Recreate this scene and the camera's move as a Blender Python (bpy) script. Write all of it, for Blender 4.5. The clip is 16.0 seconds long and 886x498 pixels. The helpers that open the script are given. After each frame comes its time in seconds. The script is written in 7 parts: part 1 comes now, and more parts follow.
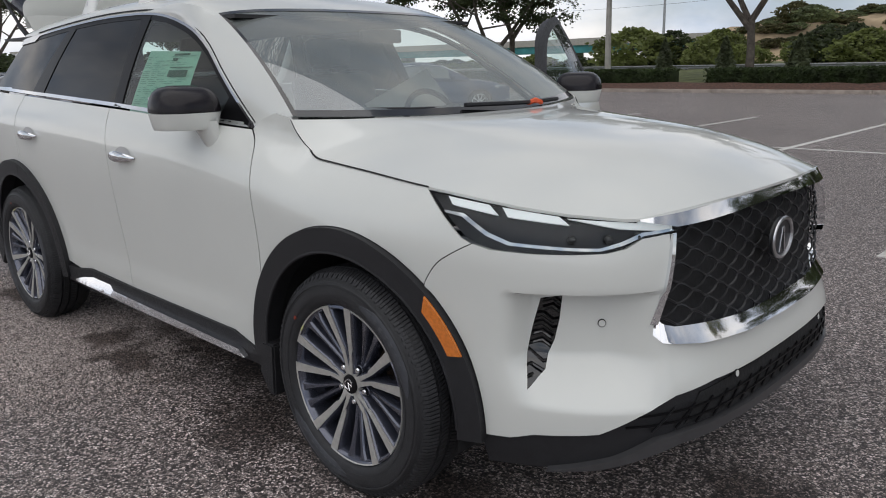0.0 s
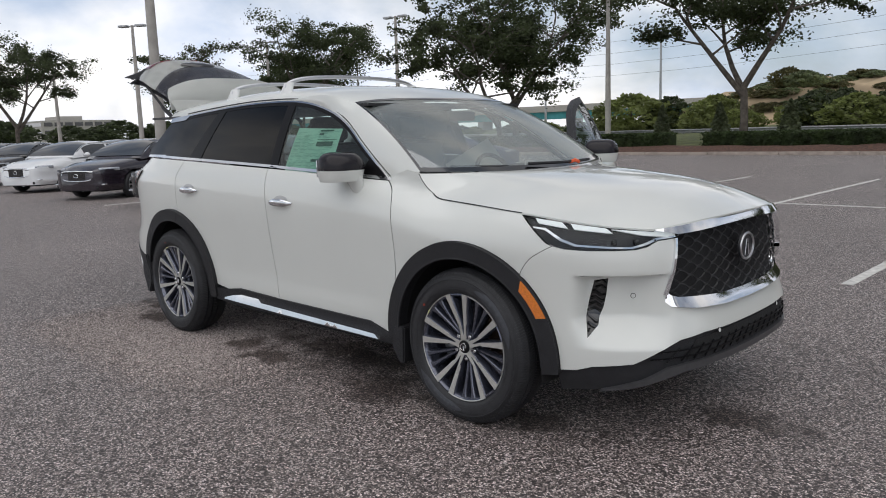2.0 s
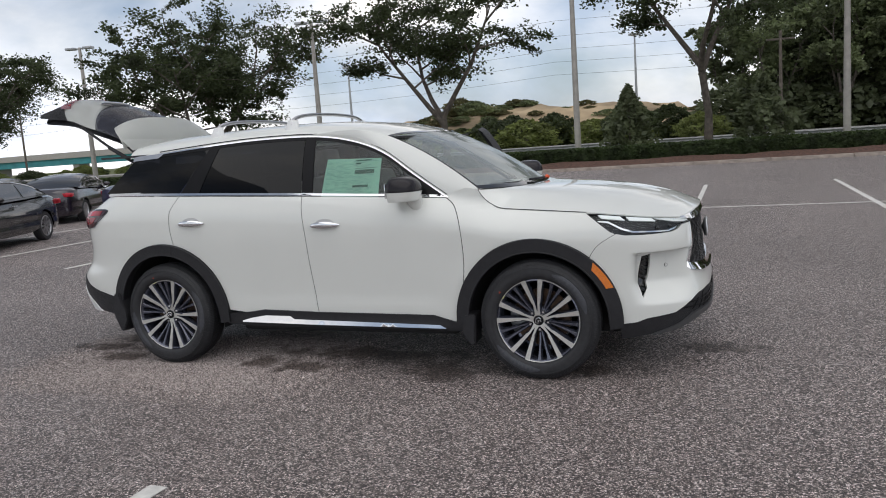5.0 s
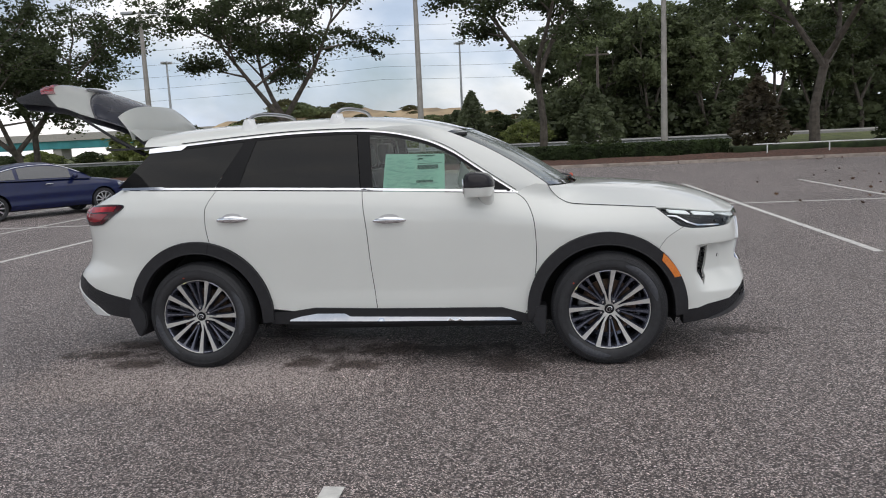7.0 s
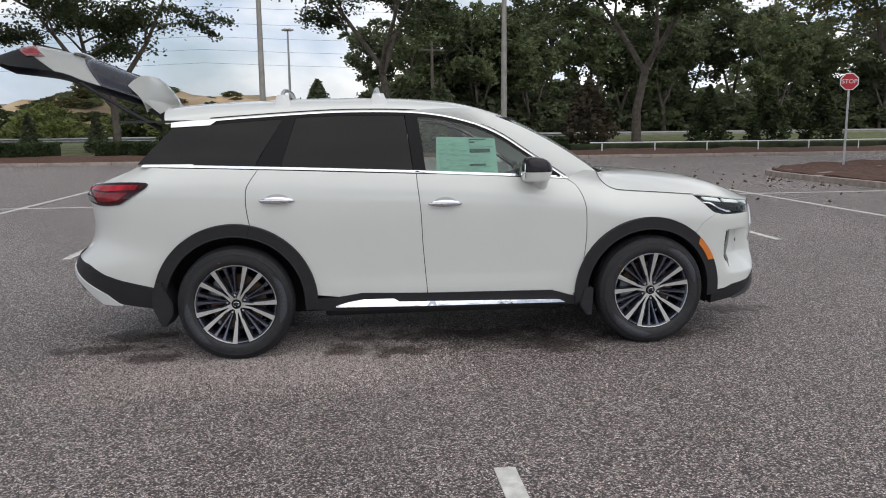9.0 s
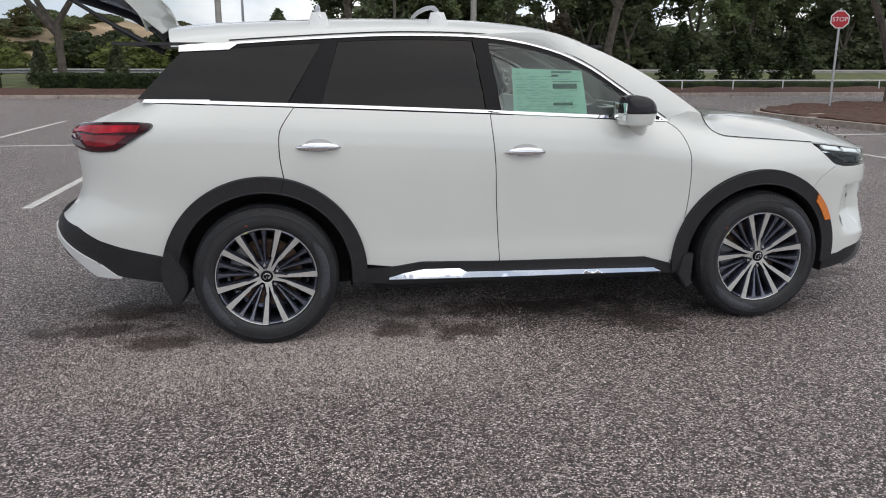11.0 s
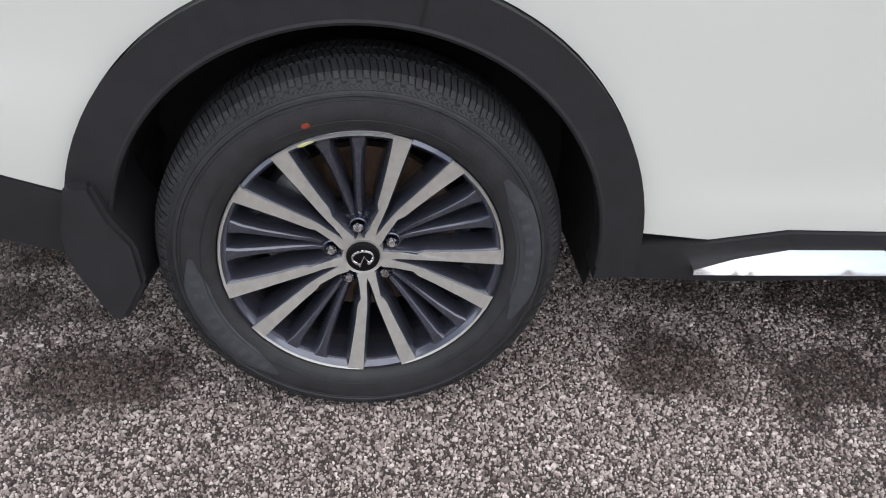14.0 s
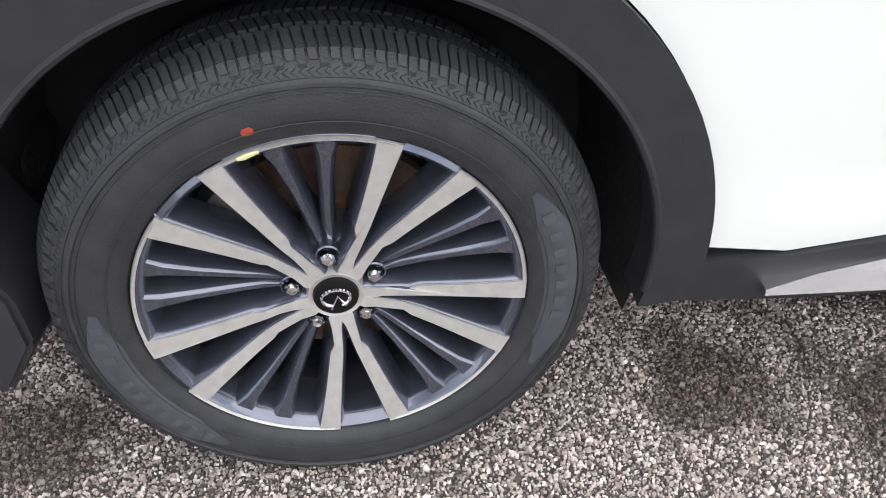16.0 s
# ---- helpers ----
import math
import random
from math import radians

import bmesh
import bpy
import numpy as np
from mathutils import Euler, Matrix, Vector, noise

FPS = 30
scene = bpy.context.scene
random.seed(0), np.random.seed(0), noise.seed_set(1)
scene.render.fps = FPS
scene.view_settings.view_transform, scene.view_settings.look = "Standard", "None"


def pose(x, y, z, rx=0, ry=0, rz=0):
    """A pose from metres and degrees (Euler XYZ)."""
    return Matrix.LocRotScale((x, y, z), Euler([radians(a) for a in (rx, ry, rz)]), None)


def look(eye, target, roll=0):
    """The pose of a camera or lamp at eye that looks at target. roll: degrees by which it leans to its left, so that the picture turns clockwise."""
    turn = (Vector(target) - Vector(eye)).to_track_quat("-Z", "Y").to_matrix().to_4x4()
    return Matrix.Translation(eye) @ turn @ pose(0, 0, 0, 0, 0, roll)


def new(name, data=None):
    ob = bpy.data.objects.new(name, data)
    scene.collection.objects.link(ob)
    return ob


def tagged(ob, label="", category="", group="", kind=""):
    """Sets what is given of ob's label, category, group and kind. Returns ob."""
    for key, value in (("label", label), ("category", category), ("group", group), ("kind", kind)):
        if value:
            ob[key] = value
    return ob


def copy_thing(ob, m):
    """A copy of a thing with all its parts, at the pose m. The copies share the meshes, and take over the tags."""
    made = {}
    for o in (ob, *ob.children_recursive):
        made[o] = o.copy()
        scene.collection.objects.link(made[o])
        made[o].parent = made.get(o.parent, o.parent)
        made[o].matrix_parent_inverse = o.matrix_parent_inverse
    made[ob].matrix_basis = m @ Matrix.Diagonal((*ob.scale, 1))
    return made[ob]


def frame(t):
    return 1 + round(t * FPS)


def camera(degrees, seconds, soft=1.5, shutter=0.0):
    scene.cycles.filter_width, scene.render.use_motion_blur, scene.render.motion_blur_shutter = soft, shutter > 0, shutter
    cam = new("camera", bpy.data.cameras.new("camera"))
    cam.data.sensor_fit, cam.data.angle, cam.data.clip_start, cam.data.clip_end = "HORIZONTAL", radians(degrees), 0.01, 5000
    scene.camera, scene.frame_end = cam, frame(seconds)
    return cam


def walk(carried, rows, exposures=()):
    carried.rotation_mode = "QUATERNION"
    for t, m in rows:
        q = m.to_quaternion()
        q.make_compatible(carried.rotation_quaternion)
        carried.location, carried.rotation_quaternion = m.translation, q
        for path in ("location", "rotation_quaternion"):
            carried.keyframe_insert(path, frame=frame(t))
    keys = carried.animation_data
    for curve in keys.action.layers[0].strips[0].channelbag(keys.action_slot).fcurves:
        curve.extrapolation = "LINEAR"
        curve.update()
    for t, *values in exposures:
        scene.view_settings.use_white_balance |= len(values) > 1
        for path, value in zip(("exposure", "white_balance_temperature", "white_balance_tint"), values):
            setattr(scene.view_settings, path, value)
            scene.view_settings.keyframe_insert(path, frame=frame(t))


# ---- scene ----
cam = camera(59.7, 16.0, soft=1.0)
PATH = [
    (0, (3.319, -2.456, 1.403), (1.969, -1.056, 0.936), -1.3),
    (0.5, (3.51, -2.76, 1.416), (2.139, -1.362, 1.006), -1.5),
    (1, (3.69, -3.062, 1.437), (2.312, -1.659, 1.068), -1.7),
    (1.5, (3.87, -3.326, 1.443), (2.493, -1.915, 1.109), -1.8),
    (2, (3.954, -3.694, 1.45), (2.581, -2.272, 1.144), -1.8),
    (2.5, (3.935, -4.078, 1.477), (2.616, -2.604, 1.184), -1.5),
    (3, (3.772, -4.399, 1.483), (2.606, -2.8, 1.193), -1.6),
    (3.5, (3.553, -4.769, 1.492), (2.524, -3.079, 1.203), -2.2),
    (4, (3.302, -5.115, 1.507), (2.379, -3.364, 1.222), -2.8),
    (6.3, (1.588, -6.095, 1.562), (1.192, -4.155, 1.282), -3.5),
    (6.5, (1.423, -6.128, 1.568), (1.077, -4.179, 1.28), -3.1),
    (7, (1.006, -6.176, 1.58), (0.753, -4.213, 1.296), -2.7),
    (7.5, (0.567, -6.254, 1.591), (0.476, -4.276, 1.305), -2.0),
    (8, (0.171, -6.227, 1.585), (0.24, -4.25, 1.289), -1.1),
    (8.5, (-0.248, -6.229, 1.59), (-0.101, -4.258, 1.283), -0.6),
    (8.7, (-0.413, -6.22, 1.582), (-0.236, -4.253, 1.271), -0.6),
    (10.8, (-1.175, -5.3, 1.522), (-0.84, -3.379, 1.08), 0.2),
    (11, (-1.196, -5.107, 1.525), (-0.865, -3.192, 1.051), 0.2),
    (11.5, (-1.245, -4.611, 1.522), (-0.956, -2.705, 0.989), 0.5),
    (12, (-1.235, -4.085, 1.446), (-0.999, -2.189, 0.856), 1.2),
    (12.5, (-1.316, -3.564, 1.396), (-1.1, -1.701, 0.703), 1.6),
    (13, (-1.322, -3.065, 1.33), (-1.146, -1.224, 0.57), 1.4),
    (13.5, (-1.347, -2.628, 1.273), (-1.197, -0.85, 0.37), 1.5),
    (14, (-1.425, -2.215, 1.218), (-1.252, -0.549, 0.124), 2.8),
    (14.5, (-1.413, -1.886, 1.11), (-1.342, -0.296, -0.101), 2.1),
    (15, (-1.421, -1.74, 1.06), (-1.365, -0.199, -0.213), 3.1),
    (15.5, (-1.426, -1.719, 1.057), (-1.365, -0.191, -0.232), 3.2),
    (16, (-1.455, -1.793, 1.124), (-1.166, -0.254, -0.12), 3.7),
]
walk(cam, [(t, look(eye, target, roll)) for t, eye, target, roll in PATH],
     [(0, -0.18), (2, -0.07), (4, 0.01), (8, 0.05), (11, 0.15), (12, 0.18), (13, 0.30), (14, 0.68), (15, 1.25), (16, 1.38)])

# ---- sky and sun: bright, broken cloud, the sun behind it ----
SUN_EL, SUN_AZ = radians(68), radians(150)
world = bpy.data.worlds.new("world")
scene.world = world
world.use_nodes = True
wn, wl = world.node_tree.nodes, world.node_tree.links
wn.clear()
w_out = wn.new("ShaderNodeOutputWorld")
w_bg = wn.new("ShaderNodeBackground")
w_bg.inputs["Strength"].default_value = 0.095
w_sky = wn.new("ShaderNodeTexSky")
w_sky.sky_type = "NISHITA"
w_sky.sun_disc = False
w_sky.sun_elevation, w_sky.sun_rotation = SUN_EL, SUN_AZ
w_sky.dust_density, w_sky.air_density = 2.0, 1.0
w_co = wn.new("ShaderNodeTexCoord")
w_map = wn.new("ShaderNodeMapping")
w_map.inputs["Scale"].default_value = (1.0, 1.0, 1.9)
w_map.inputs["Location"].default_value = (0.3, 0.7, 0.1)
w_n1 = wn.new("ShaderNodeTexNoise")
w_n1.inputs["Scale"].default_value, w_n1.inputs["Detail"].default_value, w_n1.inputs["Roughness"].default_value = 2.2, 8.0, 0.55
w_n1.inputs["Distortion"].default_value = 0.4
w_ramp = wn.new("ShaderNodeValToRGB")
w_ramp.color_ramp.elements[0].position, w_ramp.color_ramp.elements[1].position = 0.27, 0.58
w_n2 = wn.new("ShaderNodeTexNoise")
w_n2.inputs["Scale"].default_value, w_n2.inputs["Detail"].default_value = 4.5, 6.0
w_tone = wn.new("ShaderNodeValToRGB")
w_tone.color_ramp.elements[0].position, w_tone.color_ramp.elements[0].color = 0.36, (6.3, 7.3, 9.1, 1)
w_tone.color_ramp.elements[1].position, w_tone.color_ramp.elements[1].color = 0.64, (12.4, 12.1, 12.0, 1)
w_mix = wn.new("ShaderNodeMixRGB")
wl.new(w_co.outputs["Generated"], w_map.inputs["Vector"])
wl.new(w_map.outputs["Vector"], w_n1.inputs["Vector"])
wl.new(w_map.outputs["Vector"], w_n2.inputs["Vector"])
wl.new(w_n1.outputs["Fac"], w_ramp.inputs["Fac"])
wl.new(w_n2.outputs["Fac"], w_tone.inputs["Fac"])
wl.new(w_ramp.outputs["Color"], w_mix.inputs["Fac"])
wl.new(w_sky.outputs["Color"], w_mix.inputs["Color1"])
wl.new(w_tone.outputs["Color"], w_mix.inputs["Color2"])
# the cloud is bright towards the horizon and heavier overhead
w_sep = wn.new("ShaderNodeSeparateXYZ")
w_high = wn.new("ShaderNodeMapRange")
w_high.interpolation_type = "SMOOTHSTEP"
w_high.inputs["From Min"].default_value, w_high.inputs["From Max"].default_value = 0.02, 0.60
w_high.inputs["To Min"].default_value, w_high.inputs["To Max"].default_value = 1.18, 0.50
w_mul = wn.new("ShaderNodeVectorMath")
w_mul.operation = "MULTIPLY"
wl.new(w_co.outputs["Generated"], w_sep.inputs["Vector"])
wl.new(w_sep.outputs["Z"], w_high.inputs["Value"])
wl.new(w_mix.outputs["Color"], w_mul.inputs[0])
wl.new(w_high.outputs["Result"], w_mul.inputs[1])
wl.new(w_mul.outputs["Vector"], w_bg.inputs["Color"])
wl.new(w_bg.outputs["Background"], w_out.inputs["Surface"])

sun_data = bpy.data.lights.new("sun", "SUN")
sun_data.energy, sun_data.angle, sun_data.color = 1.7, radians(100), (1.0, 0.98, 0.97)
sun = new("sun", sun_data)
sun.matrix_world = look((math.sin(SUN_AZ) * 60, math.cos(SUN_AZ) * 60, 60 * math.tan(SUN_EL)), (0, 0, 0))


# ---- materials ----
def material(name, colour, rough=0.5, metal=0.0, vary=0.15, scale=20.0, bump=0.0, bump_scale=80.0, coat=0.0, fine=0.0, coat_rough=0.03, spec=0.5, leafy=0.0):
    """A surface with variation at two scales: broad tone and fine grain."""
    m = bpy.data.materials.new(name)
    m.use_nodes = True
    n, l = m.node_tree.nodes, m.node_tree.links
    b = n["Principled BSDF"]
    b.inputs["Roughness"].default_value, b.inputs["Metallic"].default_value = rough, metal
    b.inputs["Coat Weight"].default_value, b.inputs["Coat Roughness"].default_value = coat, coat_rough
    b.inputs["Specular IOR Level"].default_value = spec
    co = n.new("ShaderNodeTexCoord")
    n1 = n.new("ShaderNodeTexNoise")
    n1.inputs["Scale"].default_value, n1.inputs["Detail"].default_value = scale, 5.0
    l.new(co.outputs["Object"], n1.inputs["Vector"])
    ramp = n.new("ShaderNodeValToRGB")
    ramp.color_ramp.elements[0].position, ramp.color_ramp.elements[1].position = 0.3, 0.7
    ramp.color_ramp.elements[0].color = (*[c * (1 - vary) for c in colour], 1)
    ramp.color_ramp.elements[1].color = (*[min(1, c * (1 + vary)) for c in colour], 1)
    l.new(n1.outputs["Fac"], ramp.inputs["Fac"])
    l.new(ramp.outputs["Color"], b.inputs["Base Color"])
    mr = n.new("ShaderNodeMapRange")
    mr.inputs["To Min"].default_value, mr.inputs["To Max"].default_value = max(0, rough - 0.06 - fine), min(1, rough + 0.06 + fine)
    l.new(n1.outputs["Fac"], mr.inputs["Value"])
    l.new(mr.outputs["Result"], b.inputs["Roughness"])
    if bump:
        n2 = n.new("ShaderNodeTexNoise")
        n2.inputs["Scale"].default_value, n2.inputs["Detail"].default_value = bump_scale, 4.0
        l.new(co.outputs["Object"], n2.inputs["Vector"])
        bp = n.new("ShaderNodeBump")
        bp.inputs["Strength"].default_value, bp.inputs["Distance"].default_value = bump, 0.01
        l.new(n2.outputs["Fac"], bp.inputs["Height"])
        l.new(bp.outputs["Normal"], b.inputs["Normal"])
    if leafy:
        tl = n.new("ShaderNodeBsdfTranslucent")
        l.new(ramp.outputs["Color"], tl.inputs["Color"])
        mx = n.new("ShaderNodeMixShader")
        mx.inputs["Fac"].default_value = 0.5 * leafy
        l.new(b.outputs["BSDF"], mx.inputs[1])
        l.new(tl.outputs["BSDF"], mx.inputs[2])
        l.new(mx.outputs["Shader"], n["Material Output"].inputs["Surface"])
    return m


def glass(name, tint, rough=0.0, sky_haze=0.0, ior=1.5):
    """A pane: mirror-like coat over a clear or tinted sheet."""
    m = bpy.data.materials.new(name)
    m.use_nodes = True
    n, l = m.node_tree.nodes, m.node_tree.links
    out = n["Material Output"]
    n.remove(n["Principled BSDF"])
    tr = n.new("ShaderNodeBsdfTransparent")
    tr.inputs["Color"].default_value = (*tint, 1)
    gl = n.new("ShaderNodeBsdfGlossy")
    gl.inputs["Roughness"].default_value = rough
    fr = n.new("ShaderNodeFresnel")
    fr.inputs["IOR"].default_value = ior
    mx = n.new("ShaderNodeMixShader")
    l.new(fr.outputs["Fac"], mx.inputs["Fac"])
    l.new(tr.outputs["BSDF"], mx.inputs[1])
    l.new(gl.outputs["BSDF"], mx.inputs[2])
    last = mx
    # pale diffuse film painted in for the haze of reflected sky
    if sky_haze:
        df = n.new("ShaderNodeBsdfDiffuse")
        df.inputs["Color"].default_value = (0.62, 0.68, 0.66, 1)
        last = n.new("ShaderNodeMixShader")
        last.inputs["Fac"].default_value = sky_haze
        l.new(mx.outputs["Shader"], last.inputs[1])
        l.new(df.outputs["BSDF"], last.inputs[2])
    l.new(last.outputs["Shader"], out.inputs["Surface"])
    return m


def lit(name, colour, strength):
    m = bpy.data.materials.new(name)
    m.use_nodes = True
    b = m.node_tree.nodes["Principled BSDF"]
    b.inputs["Base Color"].default_value = (*colour, 1)
    b.inputs["Emission Color"].default_value = (*colour, 1)
    b.inputs["Emission Strength"].default_value = strength
    return m


PEARL = material("pearl_white_paint", (0.700, 0.714, 0.678), 0.40, 0.0, 0.012, 3.0, 0.0, coat=1.0, coat_rough=0.04)
CLAD = material("black_textured_plastic", (0.022, 0.022, 0.0245), 0.5, 0.0, 0.15, 30.0, 0.25, 900.0, spec=0.32)
PILLARBLACK = material("black_pillar_trim", (0.006, 0.006, 0.007), 0.3, 0.0, 0.2, 8.0, spec=0.15)
GLOSSBLACK = material("gloss_black", (0.008, 0.008, 0.009), 0.12, 0.0, 0.2, 8.0, coat=1.0)
DARK = material("dark_underbody", (0.012, 0.012, 0.013), 0.8, 0.0, 0.3, 12.0, 0.3, 60.0)
CHROME = material("chrome", (0.82, 0.83, 0.85), 0.06, 1.0, 0.04, 10.0)
SATIN = material("satin_aluminium", (0.62, 0.62, 0.64), 0.3, 1.0, 0.06, 25.0)
MACHINED = material("machined_aluminium", (0.60, 0.59, 0.56), 0.36, 0.6, 0.08, 60.0, 0.08, 500.0)
RIMDARK = material("dark_grey_wheel_paint", (0.095, 0.102, 0.136), 0.18, 0.7, 0.12, 30.0, coat=1.0, coat_rough=0.03)
RUBBER = material("tyre_rubber", (0.027, 0.0275, 0.0300), 0.5, 0.0, 0.22, 26.0, 0.25, 350.0, spec=0.38)
RUBBERMARK = material("tyre_lettering_rubber", (0.062, 0.065, 0.072), 0.5, 0.0, 0.15, 40.0)
RUBBERBAND = material("tyre_sidewall_panel_rubber", (0.048, 0.051, 0.060), 0.45, 0.0, 0.15, 40.0)
REDMARK = material("red_paint_dot", (0.34, 0.05, 0.025), 0.6, 0.0, 0.2, 200.0)
YELLOWMARK = material("pale_yellow_paint_dab", (0.62, 0.62, 0.30), 0.6, 0.0, 0.2, 200.0)
DISC = material("rusty_brake_disc", (0.20, 0.13, 0.09), 0.45, 0.7, 0.35, 30.0, 0.2, 200.0)
CALIPER = material("grey_caliper_casting", (0.30, 0.31, 0.32), 0.5, 0.7, 0.2, 60.0, 0.3, 300.0)
AMBER = material("amber_reflector", (0.72, 0.20, 0.02), 0.15, 0.0, 0.15, 120.0, 0.3, 400.0, coat=1.0)
TAILRED = material("red_tail_lamp_lens", (0.42, 0.012, 0.025), 0.12, 0.0, 0.5, 9.0, coat=0.25, spec=0.3)
TAILDARK = material("smoked_tail_lamp_lens", (0.05, 0.004, 0.008), 0.1, 0.0, 0.4, 9.0, coat=0.2, spec=0.3)
CLEARGLASS = glass("clear_green_glass", (0.55, 0.72, 0.66), sky_haze=0.03, ior=1.55)
SCREEN = glass("windscreen_glass", (0.78, 0.90, 0.85), sky_haze=0.2, ior=3.7)
PRIVACY = glass("privacy_glass", (0.005, 0.0055, 0.007), ior=1.42)
LENS = glass("headlamp_lens", (0.86, 0.88, 0.88), ior=1.3)
LAMPBLACK = material("headlamp_housing", (0.02, 0.021, 0.024), 0.3, 0.2, 0.3, 30.0)
DRL = lit("daytime_running_light", (0.84, 0.88, 0.89), 0.36)
SEATBLACK = material("black_leather", (0.02, 0.02, 0.021), 0.45, 0.0, 0.2, 30.0, 0.3, 300.0)
TRIMGREY = material("grey_trim_plastic", (0.085, 0.085, 0.10), 0.5, 0.0, 0.12, 30.0, 0.2, 500.0)
TRIMWHITE = material("pale_trim_panel", (0.74, 0.75, 0.74), 0.5, 0.0, 0.03, 10.0)
PAPER = material("window_sticker_paper", (0.50, 0.72, 0.62), 0.8, 0.0, 0.05, 30.0)
PAPERWHITE = material("white_paper", (0.80, 0.81, 0.80), 0.8, 0.0, 0.04, 40.0)
INK = material("dark_green_ink", (0.05, 0.13, 0.10), 0.8)
INKPALE = material("pale_green_ink", (0.30, 0.48, 0.42), 0.8)
LINEPAINT = material("worn_white_line_paint", (0.60, 0.59, 0.56), 0.8, 0.0, 0.25, 14.0, 0.5, 120.0)
KERB = material("concrete_kerb", (0.34, 0.29, 0.25), 0.85, 0.0, 0.3, 6.0, 0.5, 90.0)
MULCH = material("bark_mulch", (0.085, 0.042, 0.028), 0.95, 0.0, 0.6, 9.0, 1.0, 45.0)
GRASS = material("rough_grass", (0.10, 0.115, 0.04), 0.95, 0.0, 0.5, 1.5, 1.0, 20.0)
ROADGREY = material("pale_asphalt_road", (0.30, 0.29, 0.28), 0.9, 0.0, 0.2, 0.8, 0.3, 60.0)
LEAF = material("oak_leaves", (0.058, 0.076, 0.032), 0.6, 0.0, 0.6, 0.9, leafy=1.0)
LEAFMID = material("mid_green_leaves", (0.140, 0.170, 0.080), 0.6, 0.0, 0.6, 0.5, leafy=1.0)
LEAFDRY = material("dry_scrub_leaves", (0.120, 0.115, 0.050), 0.7, 0.0, 0.5, 0.7, leafy=1.0)
LEAFYELLOW = material("yellowing_leaves", (0.20, 0.15, 0.035), 0.6, 0.0, 0.5, 0.8, leafy=1.0)
LEAFDARK = material("dark_glossy_leaves", (0.135, 0.160, 0.085), 0.5, 0.0, 0.5, 0.9, leafy=1.0)
LEAFLIGHT = material("yellow_green_leaves", (0.165, 0.195, 0.060), 0.6, 0.0, 0.6, 0.7, leafy=1.0)
LEAFRED = material("reddish_leaves", (0.085, 0.070, 0.045), 0.6, 0.0, 0.6, 0.7, leafy=1.0)
HEDGE = material("clipped_hedge_leaves", (0.045, 0.068, 0.022), 0.7, 0.0, 0.6, 2.0, leafy=1.0)
BARK = material("grey_brown_bark", (0.115, 0.098, 0.083), 0.95, 0.0, 0.4, 4.0, 0.8, 25.0)
CONCRETE = material("weathered_concrete", (0.40, 0.38, 0.35), 0.85, 0.0, 0.15, 3.0, 0.3, 60.0)
STEEL = material("galvanised_steel", (0.42, 0.43, 0.44), 0.5, 0.6, 0.15, 8.0)
TEAL = material("teal_bridge_paint", (0.05, 0.26, 0.28), 0.6, 0.0, 0.2, 0.4)
SAND = material("sandy_earth", (0.33, 0.250, 0.155), 0.95, 0.0, 0.5, 0.12, 0.5, 2.0)
MIRRORCAP = material("satin_black_mirror_cap", (0.012, 0.010, 0.013), 0.22, 0.0, 0.1, 10.0, spec=0.3)


# ---- mesh helpers ----
def part(name, bm, mat, parent=None, label="", smooth=40, category="", kind="", group=""):
    """Links a bmesh as one mesh object, under a thing or on its own."""
    me = bpy.data.meshes.new(name)
    bm.to_mesh(me)
    bm.free()
    me.materials.append(mat)
    if smooth:
        for p in me.polygons:
            p.use_smooth = True
        me.set_sharp_from_angle(angle=radians(smooth))
    ob = new(name, me)
    ob.parent = parent
    return tagged(ob, label, category, group, kind)


def thing(name, label, category, group="", kind=""):
    return tagged(new(name), label, category, group, kind)


def curve(*pts):
    """A smooth function through points (Catmull-Rom slopes)."""
    xs, ys = [p[0] for p in pts], [p[1] for p in pts]
    n = len(xs)
    sl = []
    for i in range(n):
        a, b = max(0, i - 1), min(n - 1, i + 1)
        sl.append((ys[b] - ys[a]) / (xs[b] - xs[a]))

    def at(x):
        if x <= xs[0]:
            return ys[0] + sl[0] * (x - xs[0])
        if x >= xs[-1]:
            return ys[-1] + sl[-1] * (x - xs[-1])
        i = max(k for k in range(n - 1) if xs[k] <= x)
        h = xs[i + 1] - xs[i]
        t = (x - xs[i]) / h
        return ((2 * t ** 3 - 3 * t * t + 1) * ys[i] + (t ** 3 - 2 * t * t + t) * h * sl[i]
                + (3 * t * t - 2 * t ** 3) * ys[i + 1] + (t ** 3 - t * t) * h * sl[i + 1])
    return at


def spline(pts, per=6):
    """Points on a smooth line through pts (any dimension)."""
    out = []
    p = [np.array(q, float) for q in pts]
    for i in range(len(p) - 1):
        a, b, c, d = p[max(0, i - 1)], p[i], p[i + 1], p[min(len(p) - 1, i + 2)]
        for k in range(per):
            t = k / per
            out.append(tuple(0.5 * (2 * b + (c - a) * t + (2 * a - 5 * b + 4 * c - d) * t * t + (3 * b - a - 3 * c + d) * t ** 3)))
    out.append(tuple(p[-1]))
    return out


def arc(cx, cz, r, a0, a1, n=24):
    return [(cx + r * math.cos(radians(a0 + (a1 - a0) * i / n)), cz + r * math.sin(radians(a0 + (a1 - a0) * i / n))) for i in range(n + 1)]


def smoothstep(a, b, x):
    t = min(1.0, max(0.0, (x - a) / (b - a)))
    return t * t * (3 - 2 * t)


